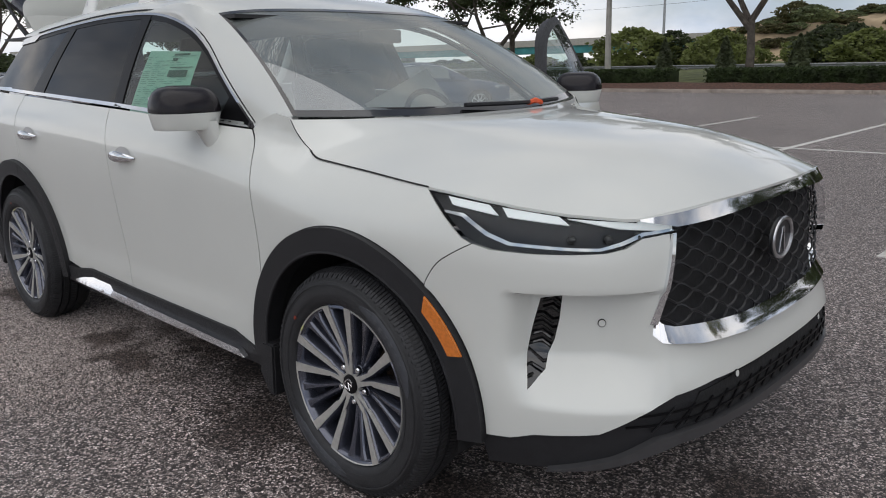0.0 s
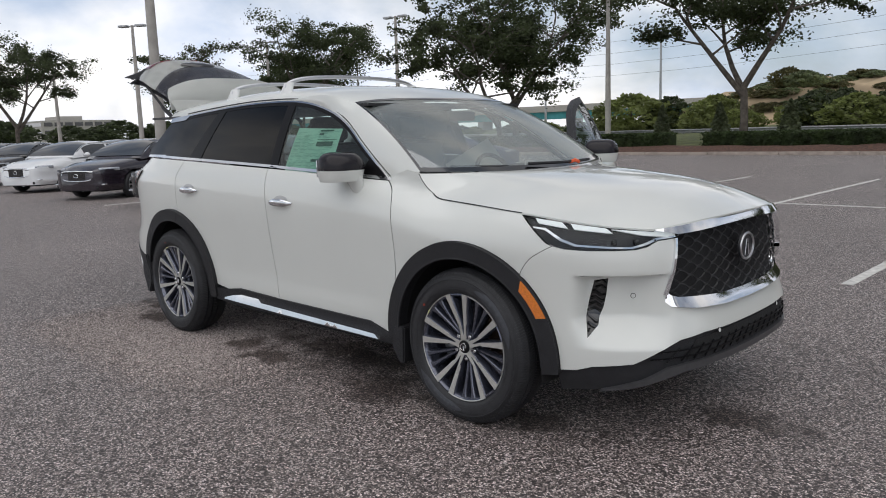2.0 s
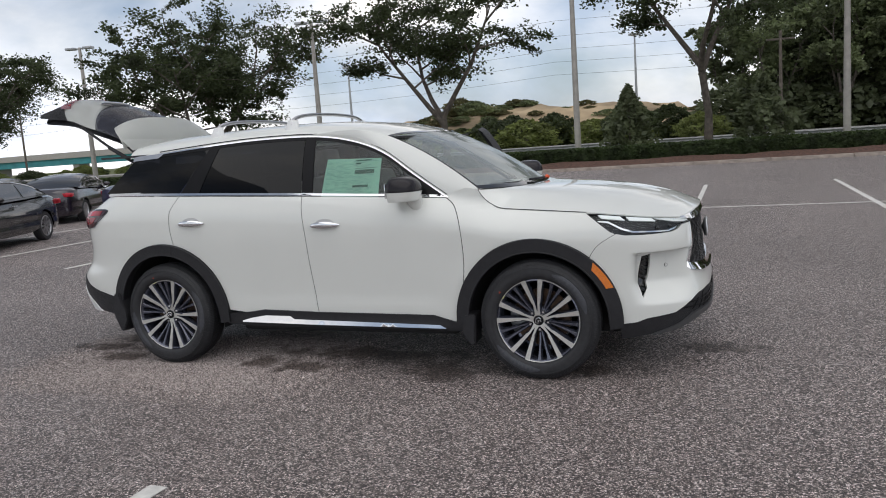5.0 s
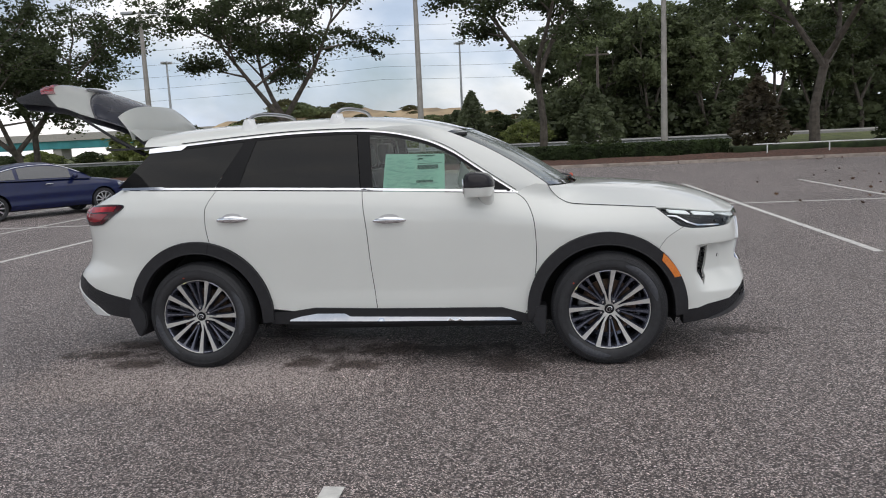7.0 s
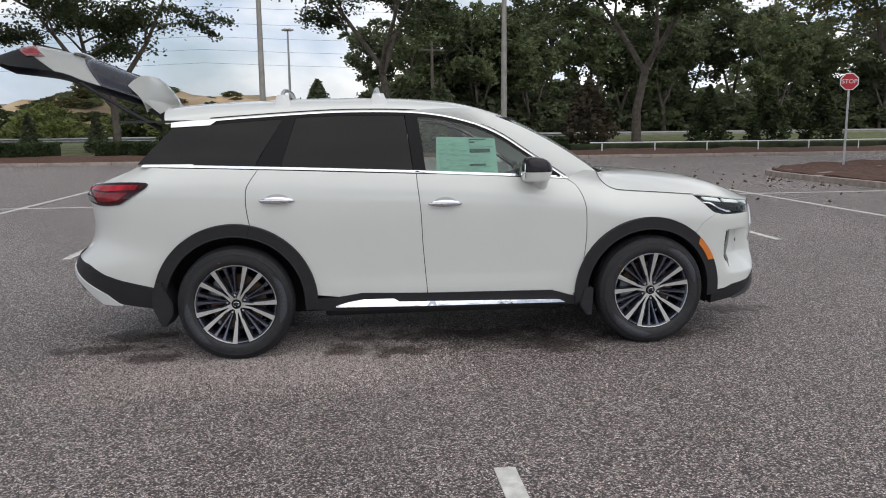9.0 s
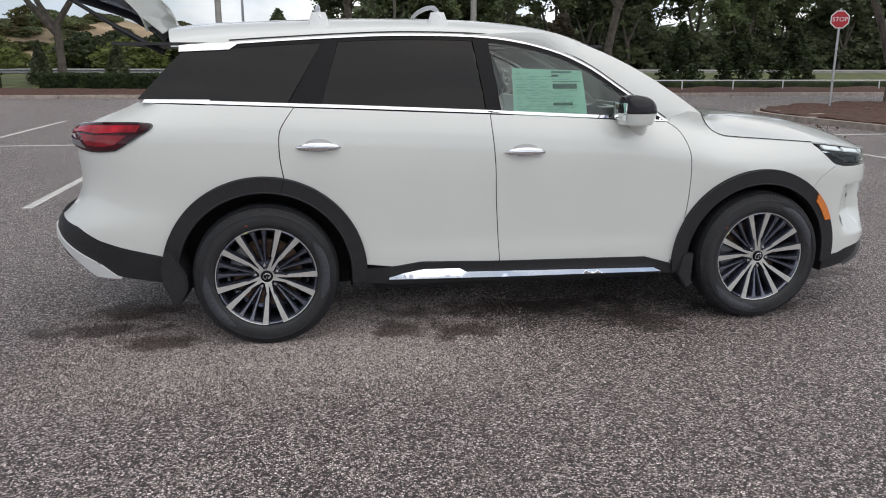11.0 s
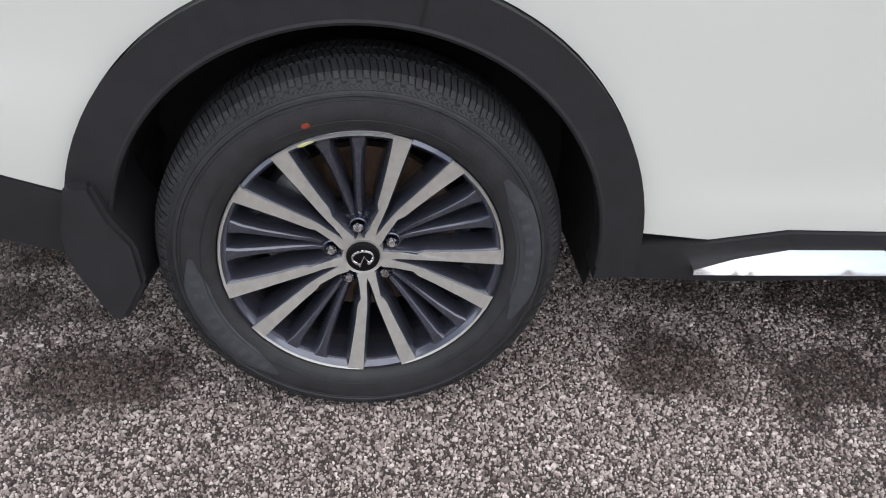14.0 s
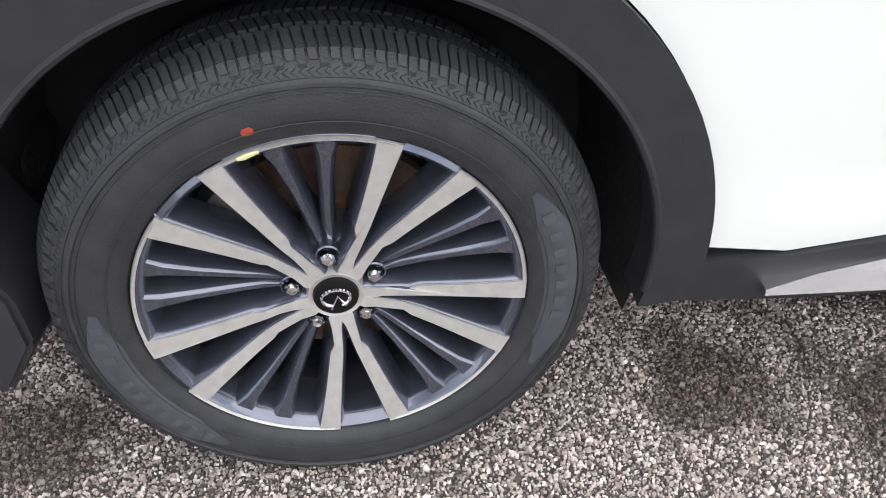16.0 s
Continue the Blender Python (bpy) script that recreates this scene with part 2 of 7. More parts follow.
def box(bm, x0, x1, y0, y1, z0, z1, bevel=0.0, m=None):
    r = bmesh.ops.create_cube(bm, size=1.0)
    vs = r["verts"]
    t = Matrix.Translation(((x0 + x1) / 2, (y0 + y1) / 2, (z0 + z1) / 2)) @ Matrix.Diagonal((x1 - x0, y1 - y0, z1 - z0, 1))
    bmesh.ops.transform(bm, matrix=t if m is None else m @ t, verts=vs)
    if bevel:
        es = list({e for v in vs for e in v.link_edges})
        bmesh.ops.bevel(bm, geom=es, offset=bevel, segments=2, affect="EDGES", profile=0.5)
    return bm


def tube(bm, pts, radius, sides=8, cap=True):
    """A tube along points; radius may be a list."""
    pts = [Vector(p) for p in pts]
    rings = []
    side = None
    for i, p in enumerate(pts):
        d = (pts[min(i + 1, len(pts) - 1)] - pts[max(i - 1, 0)])
        d = d.normalized() if d.length else Vector((0, 0, 1))
        if side is None:
            side = d.orthogonal().normalized()
        side = (side - d * side.dot(d)).normalized()
        up = d.cross(side)
        r = radius[i] if isinstance(radius, (list, tuple)) else radius
        rings.append([bm.verts.new(p + (side * math.cos(2 * math.pi * k / sides) + up * math.sin(2 * math.pi * k / sides)) * r) for k in range(sides)])
    for a, b in zip(rings, rings[1:]):
        for k in range(sides):
            bm.faces.new((a[k], a[(k + 1) % sides], b[(k + 1) % sides], b[k]))
    if cap:
        bm.faces.new(rings[0][::-1])
        bm.faces.new(rings[-1])
    return bm


def grid(bm, rows, close=False):
    """Quads over rows of points."""
    vs = [[bm.verts.new(p) for p in r] for r in rows]
    for a, b in zip(vs, vs[1:]):
        for k in range(len(a) - (0 if close else 1)):
            j = (k + 1) % len(a)
            bm.faces.new((a[k], a[j], b[j], b[k]))
    return vs


def lathe(bm, prof, sides=64, m=None):
    """Turns a profile of (radius, along) about the y axis."""
    rows = []
    for r, a in prof:
        row = []
        for k in range(sides):
            t = 2 * math.pi * k / sides
            p = Vector((r * math.cos(t), a, r * math.sin(t)))
            row.append(m @ p if m is not None else p)
        rows.append(row)
    return grid(bm, rows, close=True)


def inside(p, poly):
    x, y = p
    c = False
    j = len(poly) - 1
    for i in range(len(poly)):
        xi, yi = poly[i]
        xj, yj = poly[j]
        if (yi > y) != (yj > y) and x < (xj - xi) * (y - yi) / (yj - yi) + xi:
            c = not c
        j = i
    return c


def inset(poly, d):
    """Moves every edge of a polygon inwards by d."""
    area = sum(poly[i - 1][0] * poly[i][1] - poly[i][0] * poly[i - 1][1] for i in range(len(poly)))
    s = 1 if area > 0 else -1
    out = []
    n = len(poly)
    for i in range(n):
        a, b, c = np.array(poly[i - 1]), np.array(poly[i]), np.array(poly[(i + 1) % n])
        u, v = b - a, c - b
        u, v = u / (np.linalg.norm(u) + 1e-9), v / (np.linalg.norm(v) + 1e-9)
        nu, nv = np.array((-u[1], u[0])) * s, np.array((-v[1], v[0])) * s
        k = nu + nv
        k = k / max(0.5, (1 + float(nu @ nv)))
        out.append(tuple(b + k * d))
    return out


def clean(poly, tol=1e-4):
    out = []
    for p in poly:
        if not out or math.dist(p, out[-1]) > tol:
            out.append(tuple(p))
    if math.dist(out[0], out[-1]) < tol:
        out.pop()
    return out


def panel(poly, surf, step=0.04, thick=0.012, off=0.0, gap=0.0, holes=(), m=None, flip=False, bm=None):
    """A sheet over a polygon of a surface surf(u, v, off), with a turned-in edge of depth thick."""
    from mathutils.geometry import delaunay_2d_cdt
    poly = clean(poly)
    if gap:
        poly = inset(poly, gap)
    loops = [poly] + [clean(h) for h in holes]
    pts, edges = [], []
    for lp in loops:
        first = len(pts)
        for i, p in enumerate(lp):
            q = lp[(i + 1) % len(lp)]
            k = max(1, math.ceil(math.dist(p, q) / (step * 1.2)))
            for j in range(k):
                pts.append((p[0] + (q[0] - p[0]) * j / k, p[1] + (q[1] - p[1]) * j / k))
        edges += [(i, i + 1) for i in range(first, len(pts) - 1)] + [(len(pts) - 1, first)]
    rim = np.array(pts)
    us, vs = [p[0] for p in poly], [p[1] for p in poly]
    row = 0
    v = min(vs) + step / 2
    while v < max(vs):
        u = min(us) + (step / 2 if row % 2 else step)
        while u < max(us):
            if inside((u, v), poly) and not any(inside((u, v), h) for h in loops[1:]) and np.min(np.hypot(rim[:, 0] - u, rim[:, 1] - v)) > step * 0.45:
                pts.append((u, v))
            u += step
        v += step * 0.87
        row += 1
    co, ed, fa, _, _, _ = delaunay_2d_cdt([Vector(p) for p in pts], edges, [], 0, 1e-6)
    bm = bm or bmesh.new()
    top = [bm.verts.new(surf(p[0], p[1], off)) for p in co]
    used = []
    for f in fa:
        c = sum((co[i] for i in f), Vector((0, 0))) / len(f)
        if inside(c, poly) and not any(inside(c, h) for h in loops[1:]):
            used.append(bm.faces.new([top[i] for i in f]))
    if thick:
        count = {}
        for f in used:
            for e in f.edges:
                count[e] = count.get(e, 0) + 1
        index = {v: i for i, v in enumerate(top)}
        low = {}
        for e, k in list(count.items()):
            if k == 1:
                lp = e.link_loops[0]
                a, b = lp.vert, lp.link_loop_next.vert
                for w in (a, b):
                    if w not in low:
                        low[w] = bm.verts.new(surf(co[index[w]][0], co[index[w]][1], off - thick))
                bm.faces.new((b, a, low[a], low[b]))
    loose = [w for w in bm.verts if not w.link_faces]
    bmesh.ops.delete(bm, geom=loose, context="VERTS")
    if m is not None:
        bmesh.ops.transform(bm, matrix=m, verts=bm.verts)
    if flip:
        bmesh.ops.reverse_faces(bm, faces=bm.faces)
    return bm


# ================= the car park =================
TONES = ((0.0, (0.040, 0.032, 0.031)), (0.24, (0.135, 0.108, 0.102)), (0.42, (0.300, 0.246, 0.230)), (0.60, (0.500, 0.420, 0.392)), (0.76, (0.720, 0.622, 0.590)), (0.90, (0.900, 0.810, 0.785)))


def ground_material(loose=False):
    """Exposed-aggregate asphalt: pale and dark pebbles in black binder, with damp stains."""
    m = bpy.data.materials.new("loose_aggregate" if loose else "exposed_aggregate_asphalt")
    m.use_nodes = True
    n, l = m.node_tree.nodes, m.node_tree.links
    b = n["Principled BSDF"]
    co = n.new("ShaderNodeTexCoord")
    warp = n.new("ShaderNodeTexNoise")
    warp.inputs["Scale"].default_value = 70.0
    l.new(co.outputs["Object"], warp.inputs["Vector"])
    wmix = n.new("ShaderNodeMixRGB")
    wmix.blend_type, wmix.inputs["Fac"].default_value = "LINEAR_LIGHT", 0.004
    l.new(co.outputs["Object"], wmix.inputs["Color1"])
    l.new(warp.outputs["Color"], wmix.inputs["Color2"])
    vo = n.new("ShaderNodeTexVoronoi")
    vo.inputs["Scale"].default_value = 112.0
    l.new(wmix.outputs["Color"], vo.inputs["Vector"])
    edge = n.new("ShaderNodeTexVoronoi")
    edge.feature = "DISTANCE_TO_EDGE"
    edge.inputs["Scale"].default_value = 112.0
    l.new(wmix.outputs["Color"], edge.inputs["Vector"])
    sep = n.new("ShaderNodeSeparateColor")
    l.new(vo.outputs["Color"], sep.inputs["Color"])
    ramp = n.new("ShaderNodeValToRGB")
    cr = ramp.color_ramp
    cr.interpolation = "CONSTANT"
    tones = ((0.0, (0.080, 0.064, 0.060)), (0.13, (0.205, 0.170, 0.158)), (0.30, (0.340, 0.287, 0.266)), (0.50, (0.460, 0.396, 0.370)), (0.70, (0.585, 0.512, 0.482)), (0.88, (0.740, 0.665, 0.635)))
    if not loose:
        tones = TONES
    for i, (p, c) in enumerate(tones):
        e = cr.elements[i] if i < 2 else cr.elements.new(p)
        e.position, e.color = p, (*c, 1)
    geo = n.new("ShaderNodeNewGeometry")
    l.new(geo.outputs["Random Per Island"] if loose else sep.outputs["Red"], ramp.inputs["Fac"])
    gapr = n.new("ShaderNodeMapRange")
    gapr.inputs["From Min"].default_value, gapr.inputs["From Max"].default_value = 0.03, 0.15
    l.new(edge.outputs["Distance"], gapr.inputs["Value"])
    dark = n.new("ShaderNodeMixRGB")
    dark.inputs["Color1"].default_value = (0.030, 0.026, 0.025, 1)
    if loose:
        dark.inputs["Fac"].default_value = 1.0
    else:
        l.new(gapr.outputs["Result"], dark.inputs["Fac"])
    l.new(ramp.outputs["Color"], dark.inputs["Color2"])
    # broad wear
    big = n.new("ShaderNodeTexNoise")
    big.inputs["Scale"].default_value, big.inputs["Detail"].default_value = 0.35, 6.0
    l.new(co.outputs["Object"], big.inputs["Vector"])
    bigr = n.new("ShaderNodeMapRange")
    bigr.inputs["From Min"].default_value, bigr.inputs["From Max"].default_value = 0.3, 0.7
    bigr.inputs["To Min"].default_value, bigr.inputs["To Max"].default_value = 0.84, 1.10
    l.new(big.outputs["Fac"], bigr.inputs["Value"])
    wear = n.new("ShaderNodeMixRGB")
    wear.blend_type, wear.inputs["Fac"].default_value = "MULTIPLY", 1.0
    l.new(dark.outputs["Color"], wear.inputs["Color1"])
    l.new(bigr.outputs["Result"], wear.inputs["Color2"])
    mid = n.new("ShaderNodeTexNoise")
    mid.inputs["Scale"].default_value, mid.inputs["Detail"].default_value = 60.0, 3.0
    l.new(co.outputs["Object"], mid.inputs["Vector"])
    midr = n.new("ShaderNodeMapRange")
    midr.inputs["From Min"].default_value, midr.inputs["From Max"].default_value = 0.32, 0.68
    midr.inputs["To Min"].default_value, midr.inputs["To Max"].default_value = 0.74, 1.26
    l.new(mid.outputs["Fac"], midr.inputs["Value"])
    wear2 = n.new("ShaderNodeMixRGB")
    wear2.blend_type, wear2.inputs["Fac"].default_value = "MULTIPLY", 1.0
    l.new(wear.outputs["Color"], wear2.inputs["Color1"])
    l.new(midr.outputs["Result"], wear2.inputs["Color2"])
    wear = wear2
    # damp patches: ellipses with ragged edges
    rag = n.new("ShaderNodeTexNoise")
    rag.inputs["Scale"].default_value, rag.inputs["Detail"].default_value = 6.0, 5.0
    l.new(co.outputs["Object"], rag.inputs["Vector"])
    total = None
    for px, py, rx, ry in ((-2.45, -0.62, 0.42, 0.15), (-2.08, -0.86, 0.26, 0.15), (-0.35, -0.93, 0.46, 0.15), (0.75, -0.92, 0.34, 0.22), (-0.72, -0.86, 0.18, 0.16), (2.5, -0.10, 0.34, 0.16), (1.55, -0.75, 0.55, 0.14), (-2.3, -0.3, 0.3, 0.25), (0.1, -0.55, 0.9, 0.22)):
        mp = n.new("ShaderNodeMapping")
        mp.vector_type = "TEXTURE"
        mp.inputs["Location"].default_value, mp.inputs["Scale"].default_value = (px, py, 0), (rx, ry, 1)
        l.new(co.outputs["Object"], mp.inputs["Vector"])
        ln = n.new("ShaderNodeVectorMath")
        ln.operation = "LENGTH"
        l.new(mp.outputs["Vector"], ln.inputs[0])
        ad = n.new("ShaderNodeMath")
        ad.operation = "MULTIPLY_ADD"
        ad.inputs[1].default_value = 2.6
        l.new(rag.outputs["Fac"], ad.inputs[0])
        l.new(ln.outputs["Value"], ad.inputs[2])
        mr = n.new("ShaderNodeMapRange")
        mr.inputs["From Min"].default_value, mr.inputs["From Max"].default_value = 1.75, 2.35
        mr.inputs["To Min"].default_value, mr.inputs["To Max"].default_value = 1.0, 0.0
        l.new(ad.outputs["Value"], mr.inputs["Value"])
        if total is None:
            total = mr.outputs["Result"]
        else:
            mx = n.new("ShaderNodeMath")
            mx.operation = "MAXIMUM"
            l.new(total, mx.inputs[0])
            l.new(mr.outputs["Result"], mx.inputs[1])
            total = mx.outputs["Value"]
    damp = n.new("ShaderNodeMixRGB")
    damp.blend_type = "MULTIPLY"
    damp.inputs["Color2"].default_value = (0.33, 0.30, 0.285, 1)
    l.new(total, damp.inputs["Fac"])
    l.new(wear.outputs["Color"], damp.inputs["Color1"])
    last = damp.outputs["Color"]
    if not loose:
        # bare binder shows between the loose stones
        xyz = n.new("ShaderNodeSeparateXYZ")
        l.new(co.outputs["Object"], xyz.inputs["Vector"])
        mask = None
        for axis, v0, v1 in (("X", -2.85, -2.05), ("X", 0.15, -0.65), ("Y", -1.85, -1.3), ("Y", -0.1, -0.4)):
            r = n.new("ShaderNodeMapRange")
            r.inputs["From Min"].default_value, r.inputs["From Max"].default_value = v0, v1
            l.new(xyz.outputs[axis], r.inputs["Value"])
            if mask is None:
                mask = r.outputs["Result"]
            else:
                mn = n.new("ShaderNodeMath")
                mn.operation = "MULTIPLY"
                l.new(mask, mn.inputs[0])
                l.new(r.outputs["Result"], mn.inputs[1])
                mask = mn.outputs["Value"]
        bare = n.new("ShaderNodeMixRGB")
        bare.inputs["Color2"].default_value = (0.065, 0.056, 0.052, 1)
        l.new(mask, bare.inputs["Fac"])
        l.new(last, bare.inputs["Color1"])
        last = bare.outputs["Color"]
    l.new(last, b.inputs["Base Color"])
    b.inputs["Roughness"].default_value = 0.55
    bp = n.new("ShaderNodeBump")
    bp.inputs["Strength"].default_value, bp.inputs["Distance"].default_value = 0.7, 0.004
    l.new(gapr.outputs["Result"], bp.inputs["Height"])
    if not loose:
        l.new(bp.outputs["Normal"], b.inputs["Normal"])
    return m


ASPHALT = ground_material()
bm = bmesh.new()
grid(bm, [[Vector((x, y, 0)) for x in (-700, -60, -20, 0, 20, 60, 700)] for y in (-400, -30, 0, 29.0, 900)])
part("ground", bm, ASPHALT, label="grey exposed-aggregate asphalt of the car park", kind="structure", smooth=0)


def slab(name, x0, x1, y0, y1, z0, z1, mat, label, kind="structure", category="", bevel=0.0):
    bm = bmesh.new()
    box(bm, x0, x1, y0, y1, z0, z1, bevel)
    return part(name, bm, mat, label=label, kind=kind, category=category)


def paint(x0, x1, y0, y1):
    return slab("parking_line", x0, x1, y0, y1, -0.02, 0.004, LINEPAINT, "worn white parking line on the asphalt", bevel=0.0)


for x in (-13.5, -10.4, -7.3, -4.15, -1.15, 1.9, 5.0, 8.1):
    paint(x - 0.05, x + 0.05, 3.5, 9.95)
    paint(x - 0.05, x + 0.05, 10.05, 16.2)
paint(-13.5, 11.3, 9.95, 10.05)
for x in (-6.2, -3.1, 0.02, 3.1):
    paint(x - 0.05, x + 0.05, -8.6, -2.88)

# planted edge of the car park: kerb, mulch, hedge, grass, road
KY = 28.4
for k in range(60):
    slab("kerb_stone", -95 + 3.0 * k, -95 + 3.0 * k + 2.98, KY, KY + 0.16, -0.1, 0.14 if k % 3 else 0.135, KERB, "weathered concrete kerb stone", bevel=0.02)
bm = bmesh.new()
rng = random.Random(7)
rows = []
for i in range(7):
    y = KY + 0.14 + 4.4 * i / 6
    rows.append([Vector((-100 + 1.0 * k, y, 0.10 + 0.22 * math.sin(math.pi * min(1, i / 5)) * rng.uniform(0.6, 1.2) + 0.02)) for k in range(190)])
grid(bm, rows)
part("mulch_bed", bm, MULCH, label="reddish-brown bark mulch bed behind the kerb", kind="structure")
bm = bmesh.new()
rows = []
for y, z in ((KY + 3.8, 0.12), (36, 0.35), (44, 0.55), (54, 0.62), (70, 0.7), (130, 0.8), (400, 1.0)):
    rows.append([Vector((-500 + 25 * k, y, z + (rng.uniform(-0.1, 0.1) if y < 45 else 0))) for k in range(41)])
grid(bm, rows)
part("grass_verge", bm, GRASS, label="rough green and brown grass beyond the hedge", kind="structure")
slab("road", -400, 400, 55, 64, 0.5, 0.80, ROADGREY, "pale asphalt road beyond the car park")


# ---- leaves ----
def leaf_mesh(name, centres, sizes, mat, seed, stretch=1.6, flat=0.5):
    """One mesh of many small bent leaves, one at each centre."""
    r = np.random.default_rng(seed)
    n = len(centres)
    c = np.asarray(centres, float)
    d = r.normal(size=(n, 3))
    d[:, 2] *= flat
    d /= np.linalg.norm(d, axis=1)[:, None]
    e = np.cross(d, r.normal(size=(n, 3)))
    e /= np.linalg.norm(e, axis=1)[:, None]
    s = np.asarray(sizes, float)[:, None]
    v = np.empty((n, 4, 3))
    v[:, 0], v[:, 1], v[:, 2], v[:, 3] = c - d * s * stretch, c + e * s, c + d * s * stretch, c - e * s
    me = bpy.data.meshes.new(name)
    me.from_pydata(v.reshape(-1, 3).tolist(), [], np.arange(n * 4).reshape(n, 4).tolist())
    me.materials.append(mat)
    return me


def branches(r, height, spread, fork, limbs=3):
    """Tapered trunk, limbs and boughs about the origin; returns tubes and the twigs that carry leaves."""
    tubes, twigs = [], []
    top = Vector((r.uniform(-0.3, 0.3), r.uniform(-0.3, 0.3), fork))

    def grow(p, way, length, level):
        line, d = [p], way.normalized()
        for _ in range(4):
            lift = (0.16, 0.05, -0.12)[level]
            d = (d + Vector((r.uniform(-0.22, 0.22), r.uniform(-0.22, 0.22), r.uniform(-0.12, 0.12) + lift))).normalized()
            line.append(line[-1] + d * length / 4)
        rad = (0.17, 0.07, 0.025)[level]
        tubes.append((line, [rad, rad * 0.8, rad * 0.62, rad * 0.45, rad * 0.2], level))
        if level == 2:
            twigs.append(line)
            return
        count = (6, 6)[level]
        turn = r.uniform(0, 6.28)
        for q in range(count):
            t = 0.34 + 0.66 * (q + r.uniform(0.2, 0.8)) / count
            at = min(3, int(t * 4))
            start = line[at].lerp(line[at + 1], t * 4 - at) if t < 1 else line[-1]
            turn += 2.4
            side = Vector((math.cos(turn), math.sin(turn), r.uniform(-0.25, 0.45)))
            grow(start, d * r.uniform(0.35, 0.75) + side, length * r.uniform(0.42, 0.62), level + 1)

    a0 = r.uniform(0, 6.28)
    for k in range(limbs):
        a = a0 + 2 * math.pi * (k + r.uniform(-0.2, 0.2)) / limbs
        grow(top - Vector((0, 0, 0.25 * k)), Vector((math.cos(a), math.sin(a), r.uniform(0.9, 1.5))), 1.0 * (height - fork), 0)
    ends = np.array([tuple(t[-1] - top) for t in twigs])
    sx = spread / np.percentile(np.hypot(ends[:, 0], ends[:, 1]), 92)
    sz = (height - fork) / np.percentile(ends[:, 2], 95)
    fit = lambda p: top + Vector(((p.x - top.x) * sx, (p.y - top.y) * sx, (p.z - top.z) * sz))
    tubes = [([fit(p) for p in line], rad, level) for line, rad, level in tubes]
    twigs = [[fit(p) for p in line] for line in twigs]
    tubes.append(([Vector((0, 0, -0.1)), Vector((0.04, 0.02, fork * 0.45)), top + Vector((0, 0, 0.1))], [0.26, 0.20, 0.18], 0))
    return tubes, twigs


def tree(name, seed, height, spread, fork, leaf, mat, limbs=3, per=170, label="", extra=None, bough=2):
    """A tree whose leaves sit round its twigs, with gaps between the boughs."""
    r = random.Random(seed)
    root = thing(name, label, "tree")
    tubes, twigs = branches(r, height, spread, fork, limbs)
    bm = bmesh.new()
    for line, rad, level in tubes:
        if level <= bough:
            tube(bm, line, rad, (8, 5, 3)[level], False)
    part("trunk", bm, BARK, root)
    g = np.random.default_rng(seed)
    cs = []
    for line in twigs:
        n = int(per * r.uniform(0.35, 1.5))
        pts = np.array([tuple(p) for p in line])
        at = g.uniform(0.6, 4.0, n)
        low = np.minimum(3, at.astype(int))
        c = pts[low] + (pts[low + 1] - pts[low]) * (at - low)[:, None]
        cs.append(c + g.normal(size=(n, 3)) * np.array((0.27, 0.27, 0.22)) * (0.5 + 0.9 * r.random()))
    cs = np.concatenate(cs)
    ob = new("crown", leaf_mesh("crown", cs, g.uniform(0.6, 1.3, len(cs)) * leaf, mat, seed))
    ob.parent = root
    if extra:
        sel = cs[(g.random(len(cs)) < 0.35) & (cs[:, 0] > 0.45 * spread)]
        o2 = new("turning_leaves", leaf_mesh("turning_leaves", sel + g.normal(size=sel.shape) * 0.15, g.uniform(0.6, 1.2, len(sel)) * leaf, extra, seed + 1))
        o2.parent = root
    return root


def bush(name, seed, height, radius, leaf, mat, count=2600, cone=False, label="", group="", category="bush"):
    r = np.random.default_rng(seed)
    root = thing(name, label, category, group)
    bm = bmesh.new()
    tube(bm, [(0, 0, -0.1), (0.02, 0, height * 0.5), (0, 0, height * 0.9)], [0.06, 0.045, 0.01], 6)
    for k in range(10):
        a = k * 2.4
        z = height * (0.15 + 0.07 * k)
        w = radius * (1 - z / height) if cone else radius * 0.7
        tube(bm, [(0, 0, z), (math.cos(a) * w, math.sin(a) * w, z + 0.25 * height * 0.4)], [0.02, 0.006], 5)
    part("stem", bm, BARK, root)
    z = r.uniform(0.05, 1, count)
    rad = (1 - z ** 1.6) ** 0.8 * np.minimum(1, z * 4 + 0.35) if cone == "oval" else (1 - z ** 1.2) ** 0.8 if cone else np.sqrt(np.clip(1 - (2 * z - 0.9) ** 2, 0.05, 1))
    a = r.uniform(0, 2 * math.pi, count)
    lump = 1 + 0.22 * np.sin(a * 5 + z * 9) + 0.15 * np.sin(a * 3 - z * 17)
    q = radius * rad * lump * np.sqrt(r.uniform(0.45, 1, count))
    cs = np.stack([q * np.cos(a), q * np.sin(a), z * height * r.uniform(0.94, 1.06, count)], 1)
    ob = new("foliage", leaf_mesh("foliage", cs, r.uniform(0.6, 1.3, count) * leaf, mat, seed))
    ob.parent = root
    return root


def hide_source(ob, m):
    ob.matrix_basis = m
    return ob


